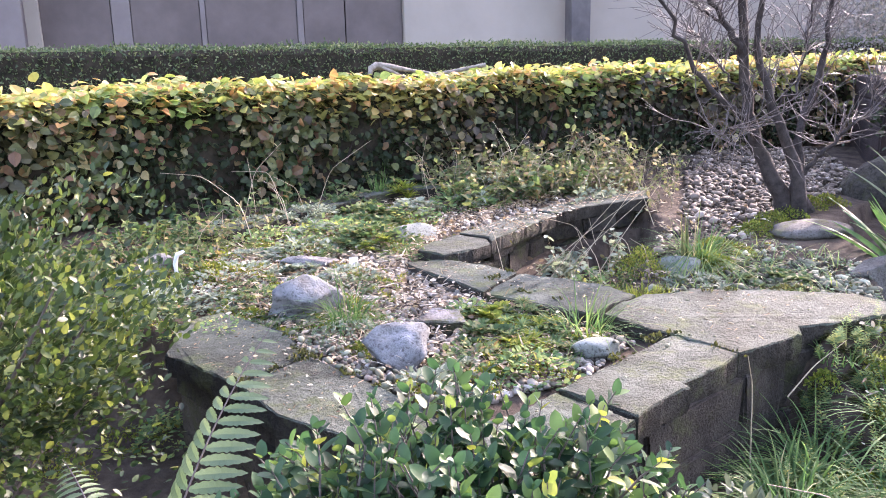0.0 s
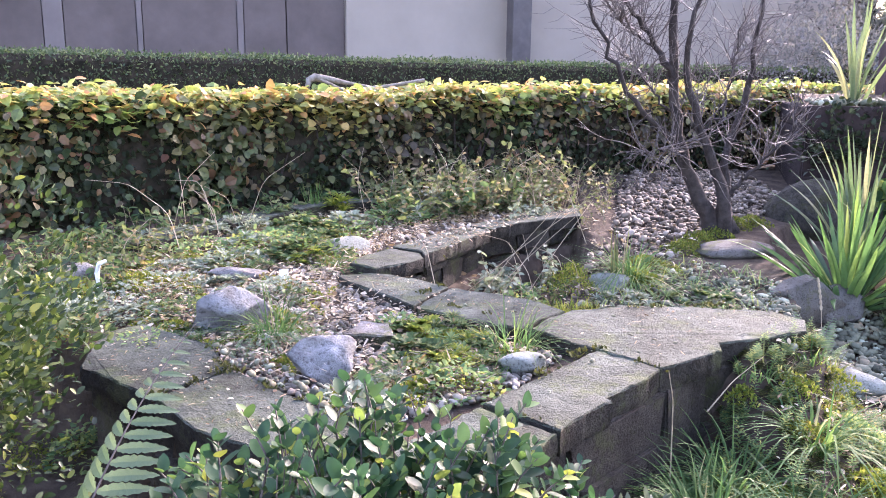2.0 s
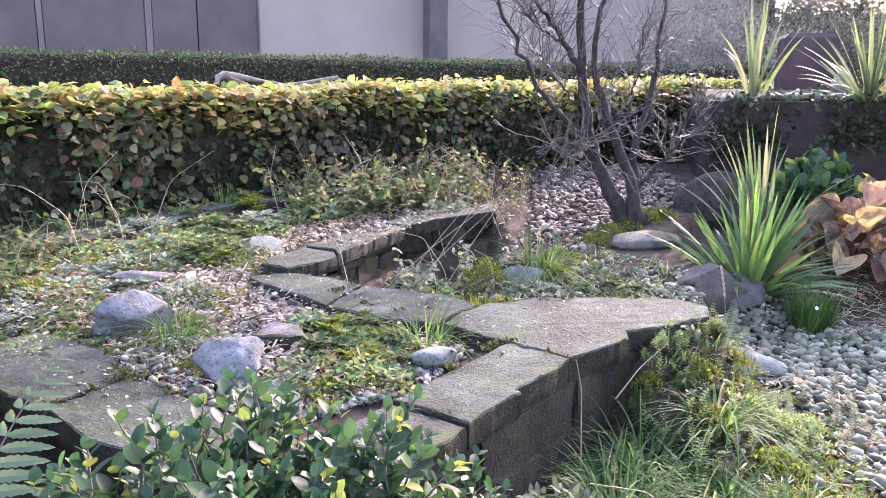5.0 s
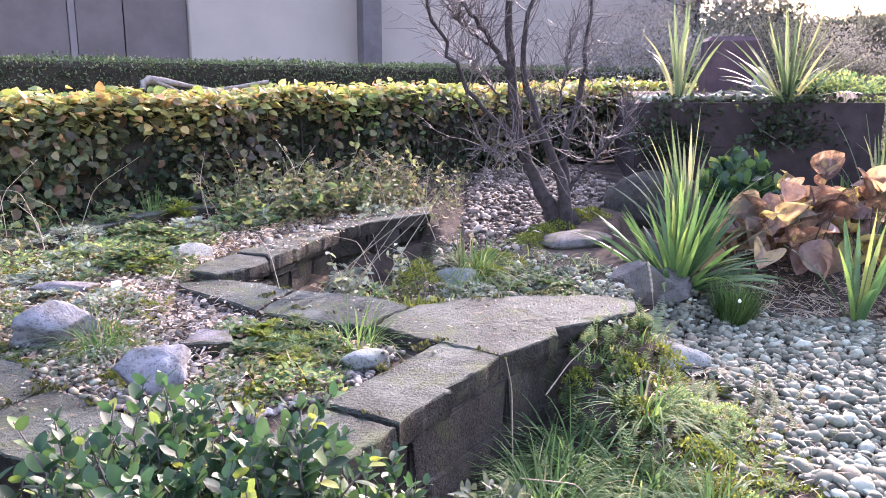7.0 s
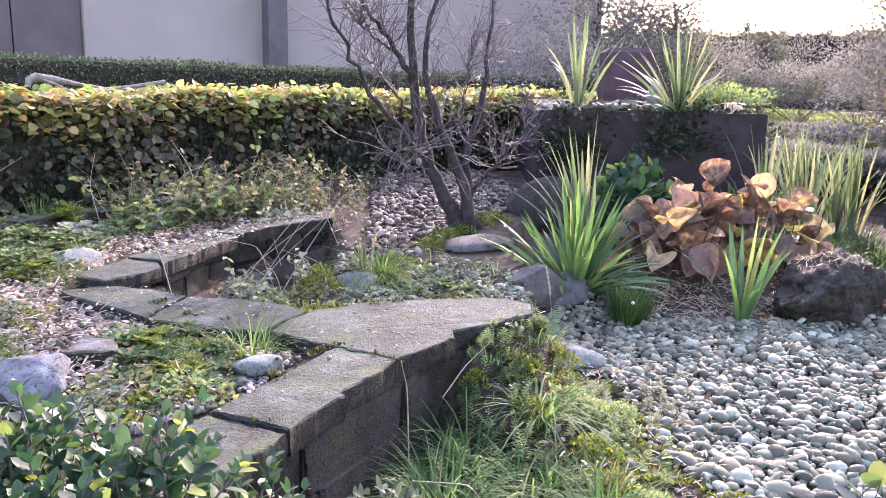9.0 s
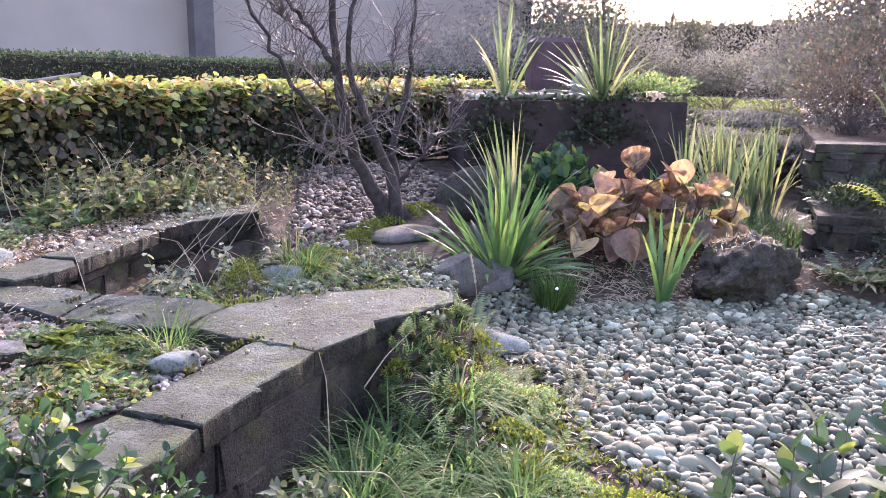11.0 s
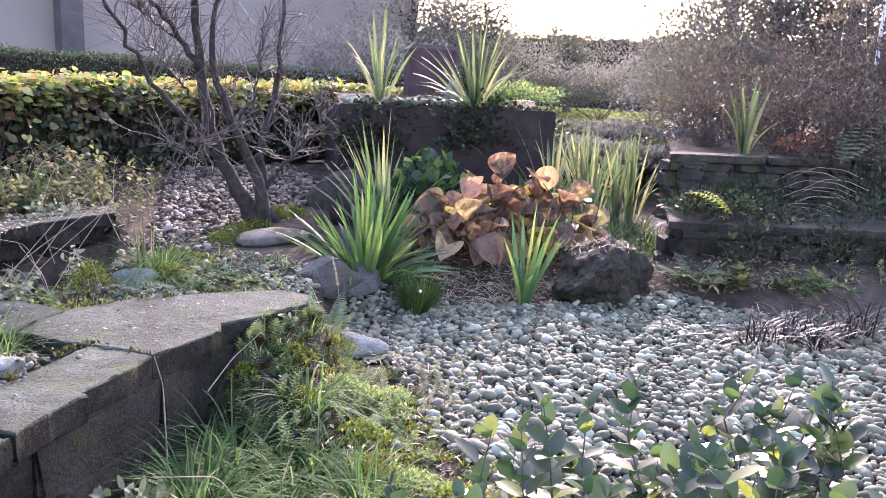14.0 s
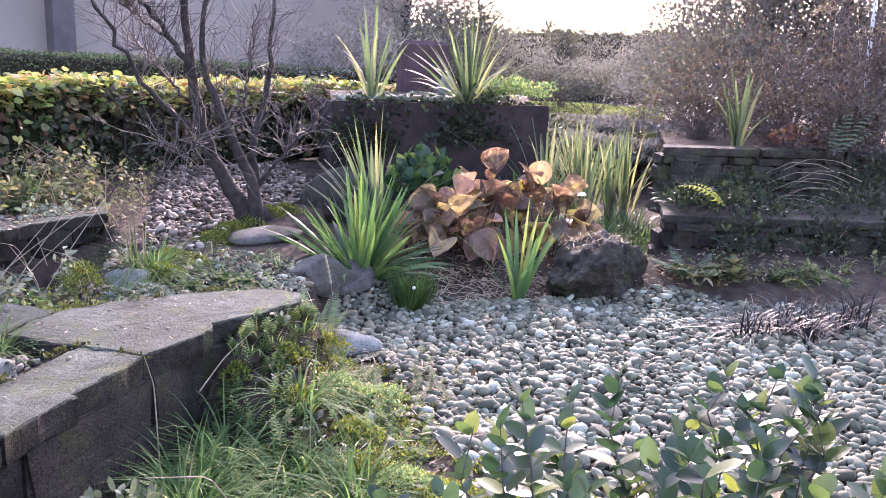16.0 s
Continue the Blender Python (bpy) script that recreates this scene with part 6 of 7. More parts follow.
weeds("weeds", [(0.6, 3.3), (0.9, 3.0), (1.2, 3.6), (1.55, 4.4), (1.3, 4.3)], 0.10, 0.2, l_rosette, "straggling weeds in the pocket before the wall", 123)
weeds("weeds", [(0.72, 3.75), (0.95, 3.7), (1.3, 4.2), (1.45, 4.45), (1.1, 4.3)], 0.10, 0.34, l_silver, "grey-green leafy weeds before the wall", 126, (0.03, 0.055), 16)
weeds("weeds", [(0.9, 4.75), (1.5, 4.98), (1.9, 5.3), (1.7, 5.6), (1.0, 5.3)], 0.13, 0.56, l_weed, "tall yellow-green weeds rising before the hedge", 127, (0.026, 0.06), 13)
weeds("weeds", [(-1.3, 4.1), (-0.7, 4.4), (-0.1, 5.0), (0.5, 5.1), (0.5, 5.3), (-0.2, 5.2), (-0.8, 4.7), (-1.4, 4.4)], 0.085, 0.2, l_rosette, "low weeds along the edging stones", 128, (0.03, 0.06), 12)
weeds("weeds", [(1.1, 4.52), (1.3, 4.58), (1.56, 4.72), (1.64, 4.9), (1.3, 4.9)], 0.07, 0.2, l_silver, "grey-green weeds sprawling over the end of the wall", 129, (0.02, 0.045), 16)
weeds("weeds", [(1.6, 4.5), (1.75, 4.6), (2.1, 5.2), (2.5, 6.2), (1.4, 6.0), (1.5, 4.9)], 0.12, 0.3, l_weed, "thin dry weeds at the edge of the cobbles", 124, (0.02, 0.04), 8)


def stalk(points, name="dry_stem", r0=0.0026, mat=None, label="long dry bramble stem arching over the wall"):
    p = np.array(points, float)
    t = np.linspace(0, 1, len(p))
    tt = np.linspace(0, 1, 16)
    q = np.stack([np.interp(tt, t, p[:, c]) for c in range(3)], 1)
    q[1:-1] = (q[:-2] + q[1:-1] * 2 + q[2:]) / 4
    r0 *= 0.62
    return thing(name, mesh_np(name, *tube(q, np.linspace(r0, r0 * 0.4, 16), 5), True), mat or m_dry, label, "stem")


for foot, tip in (((0.66, 3.95, 0.03), (1.42, 4.03, 0.58)), ((1.02, 3.88, 0.03), (1.42, 3.93, 0.60)), ((0.72, 3.78, 0.03), (1.18, 3.84, 0.56)), ((0.80, 3.68, 0.03), (1.2, 3.74, 0.58)), ((0.88, 4.05, 0.03), (1.40, 4.15, 0.47))):
    mid = [(a + b) / 2 + c for a, b, c in zip(foot, tip, (0.0, 0.0, 0.02))]
    stalk([foot, mid, tip], r0=0.0042)
stalk([(0.5, 3.2, 0.33), (0.47, 3.3, 0.5), (0.42, 3.5, 0.56)], r0=0.003)
stalk([(-0.62, 3.9, 0.3), (-0.7, 4.0, 0.55), (-0.9, 4.1, 0.68), (-1.1, 4.1, 0.7)], r0=0.004)
stalk([(-0.45, 4.0, 0.3), (-0.5, 4.1, 0.55), (-0.62, 4.15, 0.66)], r0=0.0035)
stalk([(0.3, 4.95, 0.38), (0.26, 5.0, 0.6), (0.3, 5.0, 0.78)], r0=0.004)
stalk([(0.45, 5.05, 0.38), (0.5, 5.1, 0.62), (0.4, 5.15, 0.85)], r0=0.003)
for k in range(46):
    r = np.random.default_rng(700 + k)
    x, y = (r.uniform(0.9, 1.6), r.uniform(3.4, 4.4)) if k < 12 else (r.uniform(0.2, 2.0), r.uniform(4.7, 5.5)) if k < 38 else (r.uniform(-1.0, -0.2), r.uniform(3.6, 4.7))
    a, ln = r.uniform(0, 6.28), r.uniform(0.2, 0.55)
    z = gz(x, y)
    stalk([(x, y, z - 0.02), (x + math.sin(a) * ln * 0.25, y + math.cos(a) * ln * 0.25, z + ln * 0.6), (x + math.sin(a) * ln * 0.7, y + math.cos(a) * ln * 0.7, z + ln * r.uniform(0.55, 1.0))], r0=0.0034, label="thin dry stem arching among weeds")
spike = np.column_stack([2.22 - 0.05 * np.linspace(0, 1, 40) ** 2, np.full(40, 3.12), 0.04 + 0.33 * np.linspace(0, 1, 40)])
thing("seed_spike", mesh_np("seed_spike", *tube(spike, np.where(np.arange(40) < 22, 0.0016, np.where(np.arange(40) % 3 == 0, 0.003, 0.0065)), 6), True), m_dry, "pale woolly seed spike standing by the rock", "stem")
stalk([(1.1, 1.62, 0.05), (1.0, 1.62, 0.22), (0.86, 1.66, 0.24)], r0=0.004, label="bleached grass stem leaning on the wall")
stalk([(1.02, 2.05, 0.05), (1.02, 2.07, 0.3), (0.99, 2.05, 0.4)], r0=0.004, label="dry stem standing at the wall")
stalk([(1.2, 2.2, 0.2), (1.3, 2.24, 0.28), (1.42, 2.28, 0.34)], r0=0.004, label="dry stem leaning across the wall face")

thing("plant_label", bm_mesh("plant_label", box_between((-0.15, 3.40), (-0.112, 3.41), 0.33, 0.395, 0.003, 0, 0.0008)), m_white, "white plastic plant label stuck in the soil", "label")
thing("plant_label", mesh_np("plant_label", *tube([(-0.88, 3.4, 0.33), (-0.885, 3.4, 0.4), (-0.87, 3.39, 0.44), (-0.84, 3.38, 0.455)], [0.007, 0.009, 0.010, 0.007], 6), True), m_white, "curled white plastic plant label among low plants", "label")
thing("snail_shell", bm_mesh("snail_shell", (lambda b: (bmesh.ops.create_icosphere(b, subdivisions=2, radius=0.009), b)[1])(bmesh.new()), True), m_white, "small white snail shell in the grass tussock", "shell", at=(2.65, 3.05, 0.155))

# ---- pebbles ----
PEBBLE_SHAPES = []
for k in range(16):
    r = np.random.default_rng(300 + k)
    bm = bmesh.new()
    bmesh.ops.create_icosphere(bm, subdivisions=1 if k < 8 else 2, radius=0.5)
    off = Vector(r.uniform(-9, 9, 3))
    for v in bm.verts:
        v.co *= 1 + 0.42 * noise.noise(v.co * 1.7 + off) + 0.08 * noise.noise(v.co * 5.0 + off)
    bm.verts.index_update()
    PEBBLE_SHAPES.append((np.array([v.co[:] for v in bm.verts]), np.array([[v.index for v in f.verts] for f in bm.faces])))
    bm.free()

PEBBLE_MESHES = []
for v, f in PEBBLE_SHAPES[8:]:
    me = mesh_np("pebble", v, f, True)
    me.materials.append(m_pebble)
    PEBBLE_MESHES.append(me)


def pebble_bed(poly, gap, size, label, name="pebbles", heap=0.0, singles=None, thin=None, z_of=None, mat=None):
    """A bed of pebbles, those of the singles' stretch of the plan as pieces of their own."""
    q = spots(poly, gap)
    if thin is not None:
        q = q[thin(q)]
    n = len(q)
    z0 = z_of(q) if z_of else ground_height(q[:, 0], q[:, 1])
    s = rng.lognormal(0, 0.36, (n, 1)).clip(0.45, 1.9) * size * np.column_stack([rng.uniform(0.9, 1.3, n), rng.uniform(0.75, 1.05, n), rng.uniform(0.4, 0.66, n)])
    p = np.column_stack([q, z0 + s[:, 2] * 0.28 + rng.uniform(0, heap, n)])
    turn = np.array([Euler((rng.normal(0, 0.42), rng.normal(0, 0.42), rng.uniform(0, 6.28))).to_matrix() for _ in range(n)])
    mid = q.mean(0)
    bed = thing(name, None, None, label, "pebbles", "stuff", at=(mid[0], mid[1], float(z0.mean())))
    alone = np.zeros(n, bool)
    if singles:
        alone = inside(singles, q[:, 0], q[:, 1])
        alone &= np.cumsum(alone) <= 300
        for i in np.nonzero(alone)[0]:
            ob = new("pebble", PEBBLE_MESHES[int(rng.integers(8))])
            ob.parent = bed
            ob.matrix_local = Matrix.Translation(Vector(p[i]) - bed.location) @ Matrix(turn[i].tolist()).to_4x4() @ Matrix.Diagonal((*s[i], 1))
    kind = rng.integers(0, 8, n)
    pieces = [strew(PEBBLE_SHAPES[k], p[sel], turn[sel], s[sel]) for k in range(8) if (sel := (kind == k) & ~alone).any()]
    part("pebble_layer", mesh_np("pebble_layer", *joined(*pieces), True), mat or m_pebbles, bed)
    return bed


LOWER = [(1.93, 2.95), (1.98, 2.75), (2.1, 2.56), (2.02, 2.2), (1.86, 1.95), (1.84, 1.6), (1.8, 1.2), (1.6, 0.8), (1.7, 0.4), (2.6, 0.3), (4.6, 0.7), (5.2, 1.6), (4.8, 1.7), (4.25, 2.25), (4.15, 2.6), (3.75, 2.75), (3.35, 2.98), (2.85, 3.3), (2.66, 3.52), (2.42, 3.36), (2.05, 3.15)]
pebble_bed(LOWER, 0.0285, 0.0385, "bed of rounded grey, white and pinkish pebbles", heap=0.011, singles=[(1.8, 1.45), (2.2, 1.4), (2.3, 1.8), (1.9, 1.95)])
pebble_bed([(1.4, 1.2), (1.75, 1.4), (2.0, 1.9), (2.2, 2.3), (2.0, 2.75), (1.6, 2.5), (1.5, 1.9)], 0.05, 0.034, "loose pebbles strewn in the moss", thin=lambda q: rng.uniform(0, 1, len(q)) < 0.45)
pebble_bed([(0.95, 2.95), (1.75, 2.83), (2.0, 3.05), (2.3, 3.5), (2.0, 3.95), (1.5, 3.6), (1.1, 3.25)], 0.027, 0.027, "small grey pebbles behind the coping slab", heap=0.006, thin=lambda q: rng.uniform(0, 1, len(q)) < 0.62 + 0.5 * wobble(q[:, 0], q[:, 1], 8.0, 3.0))
pebble_bed([(1.92, 4.85), (1.72, 4.45), (1.75, 4.15), (2.0, 4.25), (2.3, 4.35), (2.6, 4.5), (3.4, 5.3), (3.6, 6.4), (2.6, 6.3), (2.2, 5.6)], 0.031, 0.035, "bed of dull pinkish-grey rounded cobbles under the shrub", heap=0.03, mat=m_cobbles)
pebble_bed([(-0.3, 2.45), (0.15, 2.0), (0.5, 2.1), (0.8, 2.42), (0.62, 2.66), (0.4, 3.0), (0.1, 3.4), (0.1, 3.8), (-0.5, 3.4), (-0.55, 2.8)], 0.019, 0.0205, "small pale pebbles filling the raised bed", heap=0.010, mat=m_palepebbles, thin=lambda q: rng.uniform(0, 1, len(q)) < 0.75 + 0.6 * wobble(q[:, 0], q[:, 1], 7.0, 1.0))
pebble_bed([(-0.75, 3.0), (-0.5, 2.75), (-0.3, 3.2), (0.1, 3.6), (0.2, 4.3), (0.3, 4.9), (-0.4, 4.7), (-0.95, 3.9)], 0.030, 0.023, "pale pebbles between the low plants", heap=0.008, mat=m_palepebbles, thin=lambda q: rng.uniform(0, 1, len(q)) < 0.55 + 0.6 * wobble(q[:, 0], q[:, 1], 8.0, 2.0))
pebble_bed([(-0.36, 2.52), (-0.22, 2.30), (0.0, 2.06), (0.12, 1.9), (0.18, 1.94), (0.06, 2.16), (-0.16, 2.4), (-0.3, 2.6)], 0.032, 0.022, "small pebbles spilled over the slabs' inner edge", mat=m_pebbles, thin=lambda q: rng.uniform(0, 1, len(q)) < 0.4, z_of=lambda q: np.full(len(q), CAP))
pebble_bed([(0.2, 3.8), (0.9, 4.6), (1.5, 4.95), (1.2, 5.2), (0.3, 4.8), (-0.1, 4.2)], 0.036, 0.026, "thin scatter of pebbles behind the wall", mat=m_palepebbles, thin=lambda q: rng.uniform(0, 1, len(q)) < 0.7)
pebble_bed([(3.6, 5.42), (4.85, 4.82), (5.1, 5.4), (3.9, 5.95)], 0.055, 0.065, "white cobbles on the raised planter", z_of=lambda q: 1.03 + 0.03 * np.ones(len(q)))
q = np.concatenate([spots([(0.15, 1.75), (0.6, 1.95), (1.0, 2.3), (1.7, 2.6), (1.6, 2.75), (0.95, 2.7), (0.45, 1.98)], 0.05), spots([(-0.65, 2.7), (-0.4, 2.2), (0.0, 1.8), (-0.05, 2.0), (-0.3, 2.45)], 0.045), spots([(0.42, 3.08), (0.72, 2.72), (0.84, 2.84), (0.5, 3.2)], 0.05)])
q = q[rng.uniform(0, 1, len(q)) < 0.9]
k = len(q)
v, f = strew(PEBBLE_SHAPES[2], np.column_stack([q, np.full(k, CAP + 0.004)]), frames_of(rand_dirs(k) * [1, 1, 0.1], rand_dirs(k) * 0.2 + [0, 0, 1]), rng.lognormal(0, 0.6, k).clip(0.4, 4)[:, None] * np.array([[0.006, 0.0045, 0.003]]))
thing("grit", mesh_np("grit", v, f, True), m_pebbles, "grit and crumbs lying on the coping slabs", "grit", "stuff")
pebble_bed([(1.1, 3.35), (1.4, 3.55), (1.95, 4.0), (2.1, 4.25), (1.6, 4.3), (1.45, 4.05)], 0.04, 0.034, "dull small pebbles between the wall's end and the moss", thin=lambda q: rng.uniform(0, 1, len(q)) < 0.8, mat=m_cobbles)
# fallen leaves and crumbs
DEBRIS = {
    "the raised bed": ([(-0.9, 3.4), (-0.55, 2.75), (-0.2, 2.4), (0.15, 2.0), (0.75, 2.4), (0.4, 3.0), (0.1, 3.4), (0.3, 4.0), (1.2, 5.0), (0.4, 5.2), (-0.6, 4.5)], 0.018, 0.03),
    "the soil and cobbles under the shrub": ([(1.55, 4.8), (1.56, 4.2), (1.7, 3.98), (2.3, 4.3), (3.4, 5.3), (3.6, 6.4), (2.2, 6.3), (1.7, 6.0)], 0.05, 0.034),
    "the stones behind the slab": ([(0.95, 2.95), (1.75, 2.83), (2.0, 3.05), (2.3, 3.5), (2.0, 3.95), (1.5, 4.4), (1.1, 3.9), (0.7, 3.3)], 0.04, 0.026),
    "the lower pebbles' edge": ([(1.3, 1.3), (1.7, 1.3), (2.1, 2.0), (2.3, 2.6), (2.0, 2.8), (1.6, 2.5), (1.3, 2.0)], 0.03, 0.03),
    "the soil before the stone wall": ([(3.2, 3.0), (4.3, 2.5), (5.3, 1.7), (5.5, 2.0), (4.5, 2.9), (4.8, 3.6), (3.2, 3.6)], 0.05, 0.03),
}
SLIVER = leaf_shape(0.10, 0.02, 0.15, 2)
for place, (poly, gap, big) in DEBRIS.items():
    pieces = []
    for shape, share, grow in ((SLIVER, 0.55, 2.2), (LEAF, 0.45, 1.0)):
        q = spots(poly, gap)
        q = q[rng.uniform(0, 1, len(q)) < share * (0.8 + 0.6 * wobble(q[:, 0], q[:, 1], 9.0, 7.0))]
        k = len(q)
        up = rng.uniform(0.016, 0.045, k)
        pieces.append(strew(shape, on_ground(q, up), frames_of(rng.normal(0, 1, (k, 3)) * [1, 1, 0.25], rng.normal(0, 0.4, (k, 3)) + [0, 0, 1]), rng.uniform(0.35, 1.0, k) * big * grow))
    for k, piece in enumerate(pieces):
        thing("plant_debris", mesh_np("plant_debris", *piece), l_straw, ("broken straw and stalks strewn on " if k == 0 else "small withered leaves strewn on ") + place, "debris", "stuff")
q = np.concatenate([spots([(3.0, 2.9), (4.2, 2.5), (5.0, 2.2), (4.9, 3.6), (3.2, 4.2)], 0.05), spots([(-1.2, 3.4), (-0.3, 2.6), (0.6, 3.4), (1.5, 4.9), (0.4, 5.4), (-0.8, 4.6)], 0.075), spots([(0.6, 3.2), (1.0, 2.9), (1.6, 4.5), (1.2, 4.3)], 0.06), spots(LOWER, 0.10)])
k = len(q)
v, f = strew(LEAF, on_ground(q, 0.012), frames_of(rng.normal(0, 1, (k, 3)) * [1, 1, 0.2], rng.normal(0, 0.4, (k, 3)) + [0, 0, 1]), rng.uniform(0.02, 0.05, k))
thing("leaf_litter", mesh_np("leaf_litter", v, f), l_litter, "brown dead leaves lying on soil and pebbles", "leaves", "stuff")

# litter lying on the walls' slabs
SLAB_LITTER = {
    "the back wall's slabs": ([(0.62, 3.72), (1.23, 4.52), (1.6, 4.7), (1.62, 4.9), (1.3, 4.88), (0.42, 3.87)], 0.03, CAP + 0.042, 0.03),
    "the slabs edging the bed": ([(0.71, 2.68), (0.87, 2.82), (0.53, 3.2), (0.42, 3.38), (0.2, 3.46), (0.1, 3.37), (0.4, 3.08)], 0.045, CAP + 0.006, 0.018),
    "the worn slabs by the box bush": ([(-0.66, 2.7), (-0.62, 2.42), (-0.3, 1.98), (0.05, 1.7), (0.12, 1.84), (-0.05, 2.08), (-0.3, 2.5), (-0.56, 2.76)], 0.045, CAP + 0.005, 0.018),
    "the broad coping slab": ([(0.9, 2.42), (1.04, 2.2), (1.38, 2.5), (1.8, 2.58), (1.72, 2.76), (1.33, 2.84), (0.95, 2.78), (0.8, 2.58)], 0.07, CAP + 0.008, 0.018),
}
for place, (poly, gap, z, big) in SLAB_LITTER.items():
    for shape, grow, label in ((SLIVER, 2.0, "broken straw and twigs on "), (LEAF, 1.0, "withered leaf crumbs on ")):
        q = spots(poly, gap)
        q = q[rng.uniform(0, 1, len(q)) < 0.6 + 0.5 * wobble(q[:, 0], q[:, 1], 9.0, 1.0)]
        k = len(q)
        v, f = strew(shape, np.column_stack([q, z + rng.uniform(0, 0.006, k)]), frames_of(rng.normal(0, 1, (k, 3)) * [1, 1, 0.12], rng.normal(0, 0.3, (k, 3)) + [0, 0, 1]), rng.uniform(0.3, 1.0, k) * big * grow)
        thing("plant_debris", mesh_np("plant_debris", v, f), l_straw if grow < 2 else l_litter, label + place, "debris", "stuff")
pebble_bed([(0.62, 3.74), (1.23, 4.54), (1.06, 4.64), (0.42, 3.88)], 0.06, 0.018, "few small pebbles lying on the wall's slabs", thin=lambda q: rng.uniform(0, 1, len(q)) < 0.5, z_of=lambda q: np.full(len(q), CAP + 0.036), mat=m_palepebbles)

# ---- bank planting and the far garden ----
for k, (x, y, w, h, m_) in enumerate([(6.7, 3.4, 0.6, 0.62, 0), (7.0, 2.8, 0.7, 1.15, 0), (7.9, 3.5, 1.0, 1.5, 1), (6.9, 4.3, 0.7, 0.6, 1), (8.4, 4.9, 1.1, 1.3, 0), (7.6, 2.6, 0.8, 1.3, 0), (6.45, 2.75, 0.35, 0.4, 0)]):
    leafy_shrub("shrub", (x, y, 0.76), (w, w * 0.8, h), 3800, LEAF, (0.018, 0.038), l_bank, "tall twiggy shrub with dull red and green leaves", 141 + 20 * k, 120, 0.25, 0.8, shell=0.95, stem_r=0.4, squat=0.55)
leafy_shrub("shrub", (6.2, 3.0, 0.76), (0.2, 0.16, 0.10), 200, LEAF_WIDE, (0.025, 0.045), l_red, "low plant with reddish leaves on the bank", 143, 14)
for k in range(11):
    r = np.random.default_rng(240 + k)
    x, y, z = 5.98 + r.normal(0, 0.05), 2.58 + r.normal(0, 0.05), 0.73 - 0.030 * k + r.normal(0, 0.015)
    ln = r.uniform(0.3, 0.46)
    tagged(stalk([(x + 0.12, y - 0.09, z - 0.06), (x, y, z), (x - 0.42 * ln, y + 0.33 * ln, z + 0.01), (x - 0.8 * ln, y + 0.6 * ln, z - 0.09 * ln - 0.04)], name="withered_stem", r0=0.0044, label="withered pale stem drooping over the stone ledge"), group="withered stems over the ledge")
for k, (x, y, h) in enumerate([(7.2, 3.2, 1.15), (7.5, 3.0, 1.3), (6.95, 2.75, 0.95), (7.7, 2.7, 1.2), (7.3, 2.5, 1.05)]):
    r = np.random.default_rng(260 + k)
    top = np.array([x + r.normal(0, 0.15), y + r.normal(0, 0.15), 0.76 + h])
    plant = thing("plume_stalk", None, None, "tall dry stalk with a pale feathery seed head", "plant", group="plumed stalks on the bank", at=(x, y, 0.74))
    q = np.array([(x, y, 0.74), ((x + top[0]) / 2, (y + top[1]) / 2 + 0.03, 0.76 + h * 0.5), top]) - np.array([x, y, 0.74])
    stem = part("stalk", mesh_np("stalk", *tube(q, [0.006, 0.005, 0.003], 5), True), m_dry, plant, at=(0, 0, 0))
    m = 160
    t = r.uniform(0, 1, m)
    p = q[2] + np.column_stack([-0.16 * t**1.4, 0.12 * t**1.4, 0.10 * t - 0.14 * t**2.2]) + r.normal(0, 0.016, (m, 3))
    part("seed_head", mesh_np("seed_head", *strew(LEAF_THIN, p, frames_of(r.normal(0, 1, (m, 3)) + [-0.8, 0.6, -0.6], r.normal(0, 1, (m, 3))), r.uniform(0.025, 0.05, m))), l_straw, stem, "pale feathery seed head", at=(0, 0, 0))["kind"] = "stuff"
tagged(stalk([(5.3, 2.68, 0.40), (5.12, 2.74, 0.47), (4.98, 2.72, 0.49), (4.88, 2.7, 0.5)], name="withered_stem", r0=0.009, mat=m_bleached, label="short bleached stem lying across the ledge"), group="withered stems over the ledge")
thing("pole", mesh_np("pole", *tube([(7.05, 2.92, 0.7), (7.05, 2.92, 1.5), (7.05, 2.92, 2.5)], [0.016, 0.016, 0.016], 8), True), m_pale, "thin pale grey pole standing among the shrubs", "pole")
# Dark plants added over wall and ledge, also standing in for shade there.
leafy_shrub("shrub", (5.35, 3.05, 0.4), (0.35, 0.22, 0.1), 500, LEAF, (0.02, 0.04), l_ivy, "low dark leafy plant along the ledge", 144, 20)
for k, (x, y, z, w, h) in enumerate([(4.85, 2.52, 0.02, 0.3, 0.22), (5.25, 2.2, 0.02, 0.3, 0.24), (5.6, 1.95, 0.02, 0.25, 0.22), (5.3, 2.6, 0.36, 0.35, 0.08), (5.85, 2.3, 0.36, 0.35, 0.12), (5.6, 2.95, 0.38, 0.4, 0.14), (6.3, 2.5, 0.38, 0.4, 0.18), (4.72, 2.9, 0.40, 0.22, 0.09), (5.05, 3.05, 0.40, 0.28, 0.10), (4.98, 2.72, 0.40, 0.26, 0.08), (5.2, 2.85, 0.4, 0.26, 0.1)]):
    leafy_shrub("trailing_plant", (x, y, z), (w, w * 0.6, h), 420, LEAF, (0.02, 0.045), l_ivy, "dark trailing plant added to darken the dry-stone wall", 340 + k, 26, 0.3, 0.3, category="plant", shell=0.8, stem_r=0.4)
leafy_shrub("ivy", (4.75, 4.86, 0.42), (0.62, 0.13, 0.36), 1500, LEAF_WIDE, (0.03, 0.05), l_ivy, "dark ivy hanging down the planter", 145, 4, 0.3, shell=0.6)
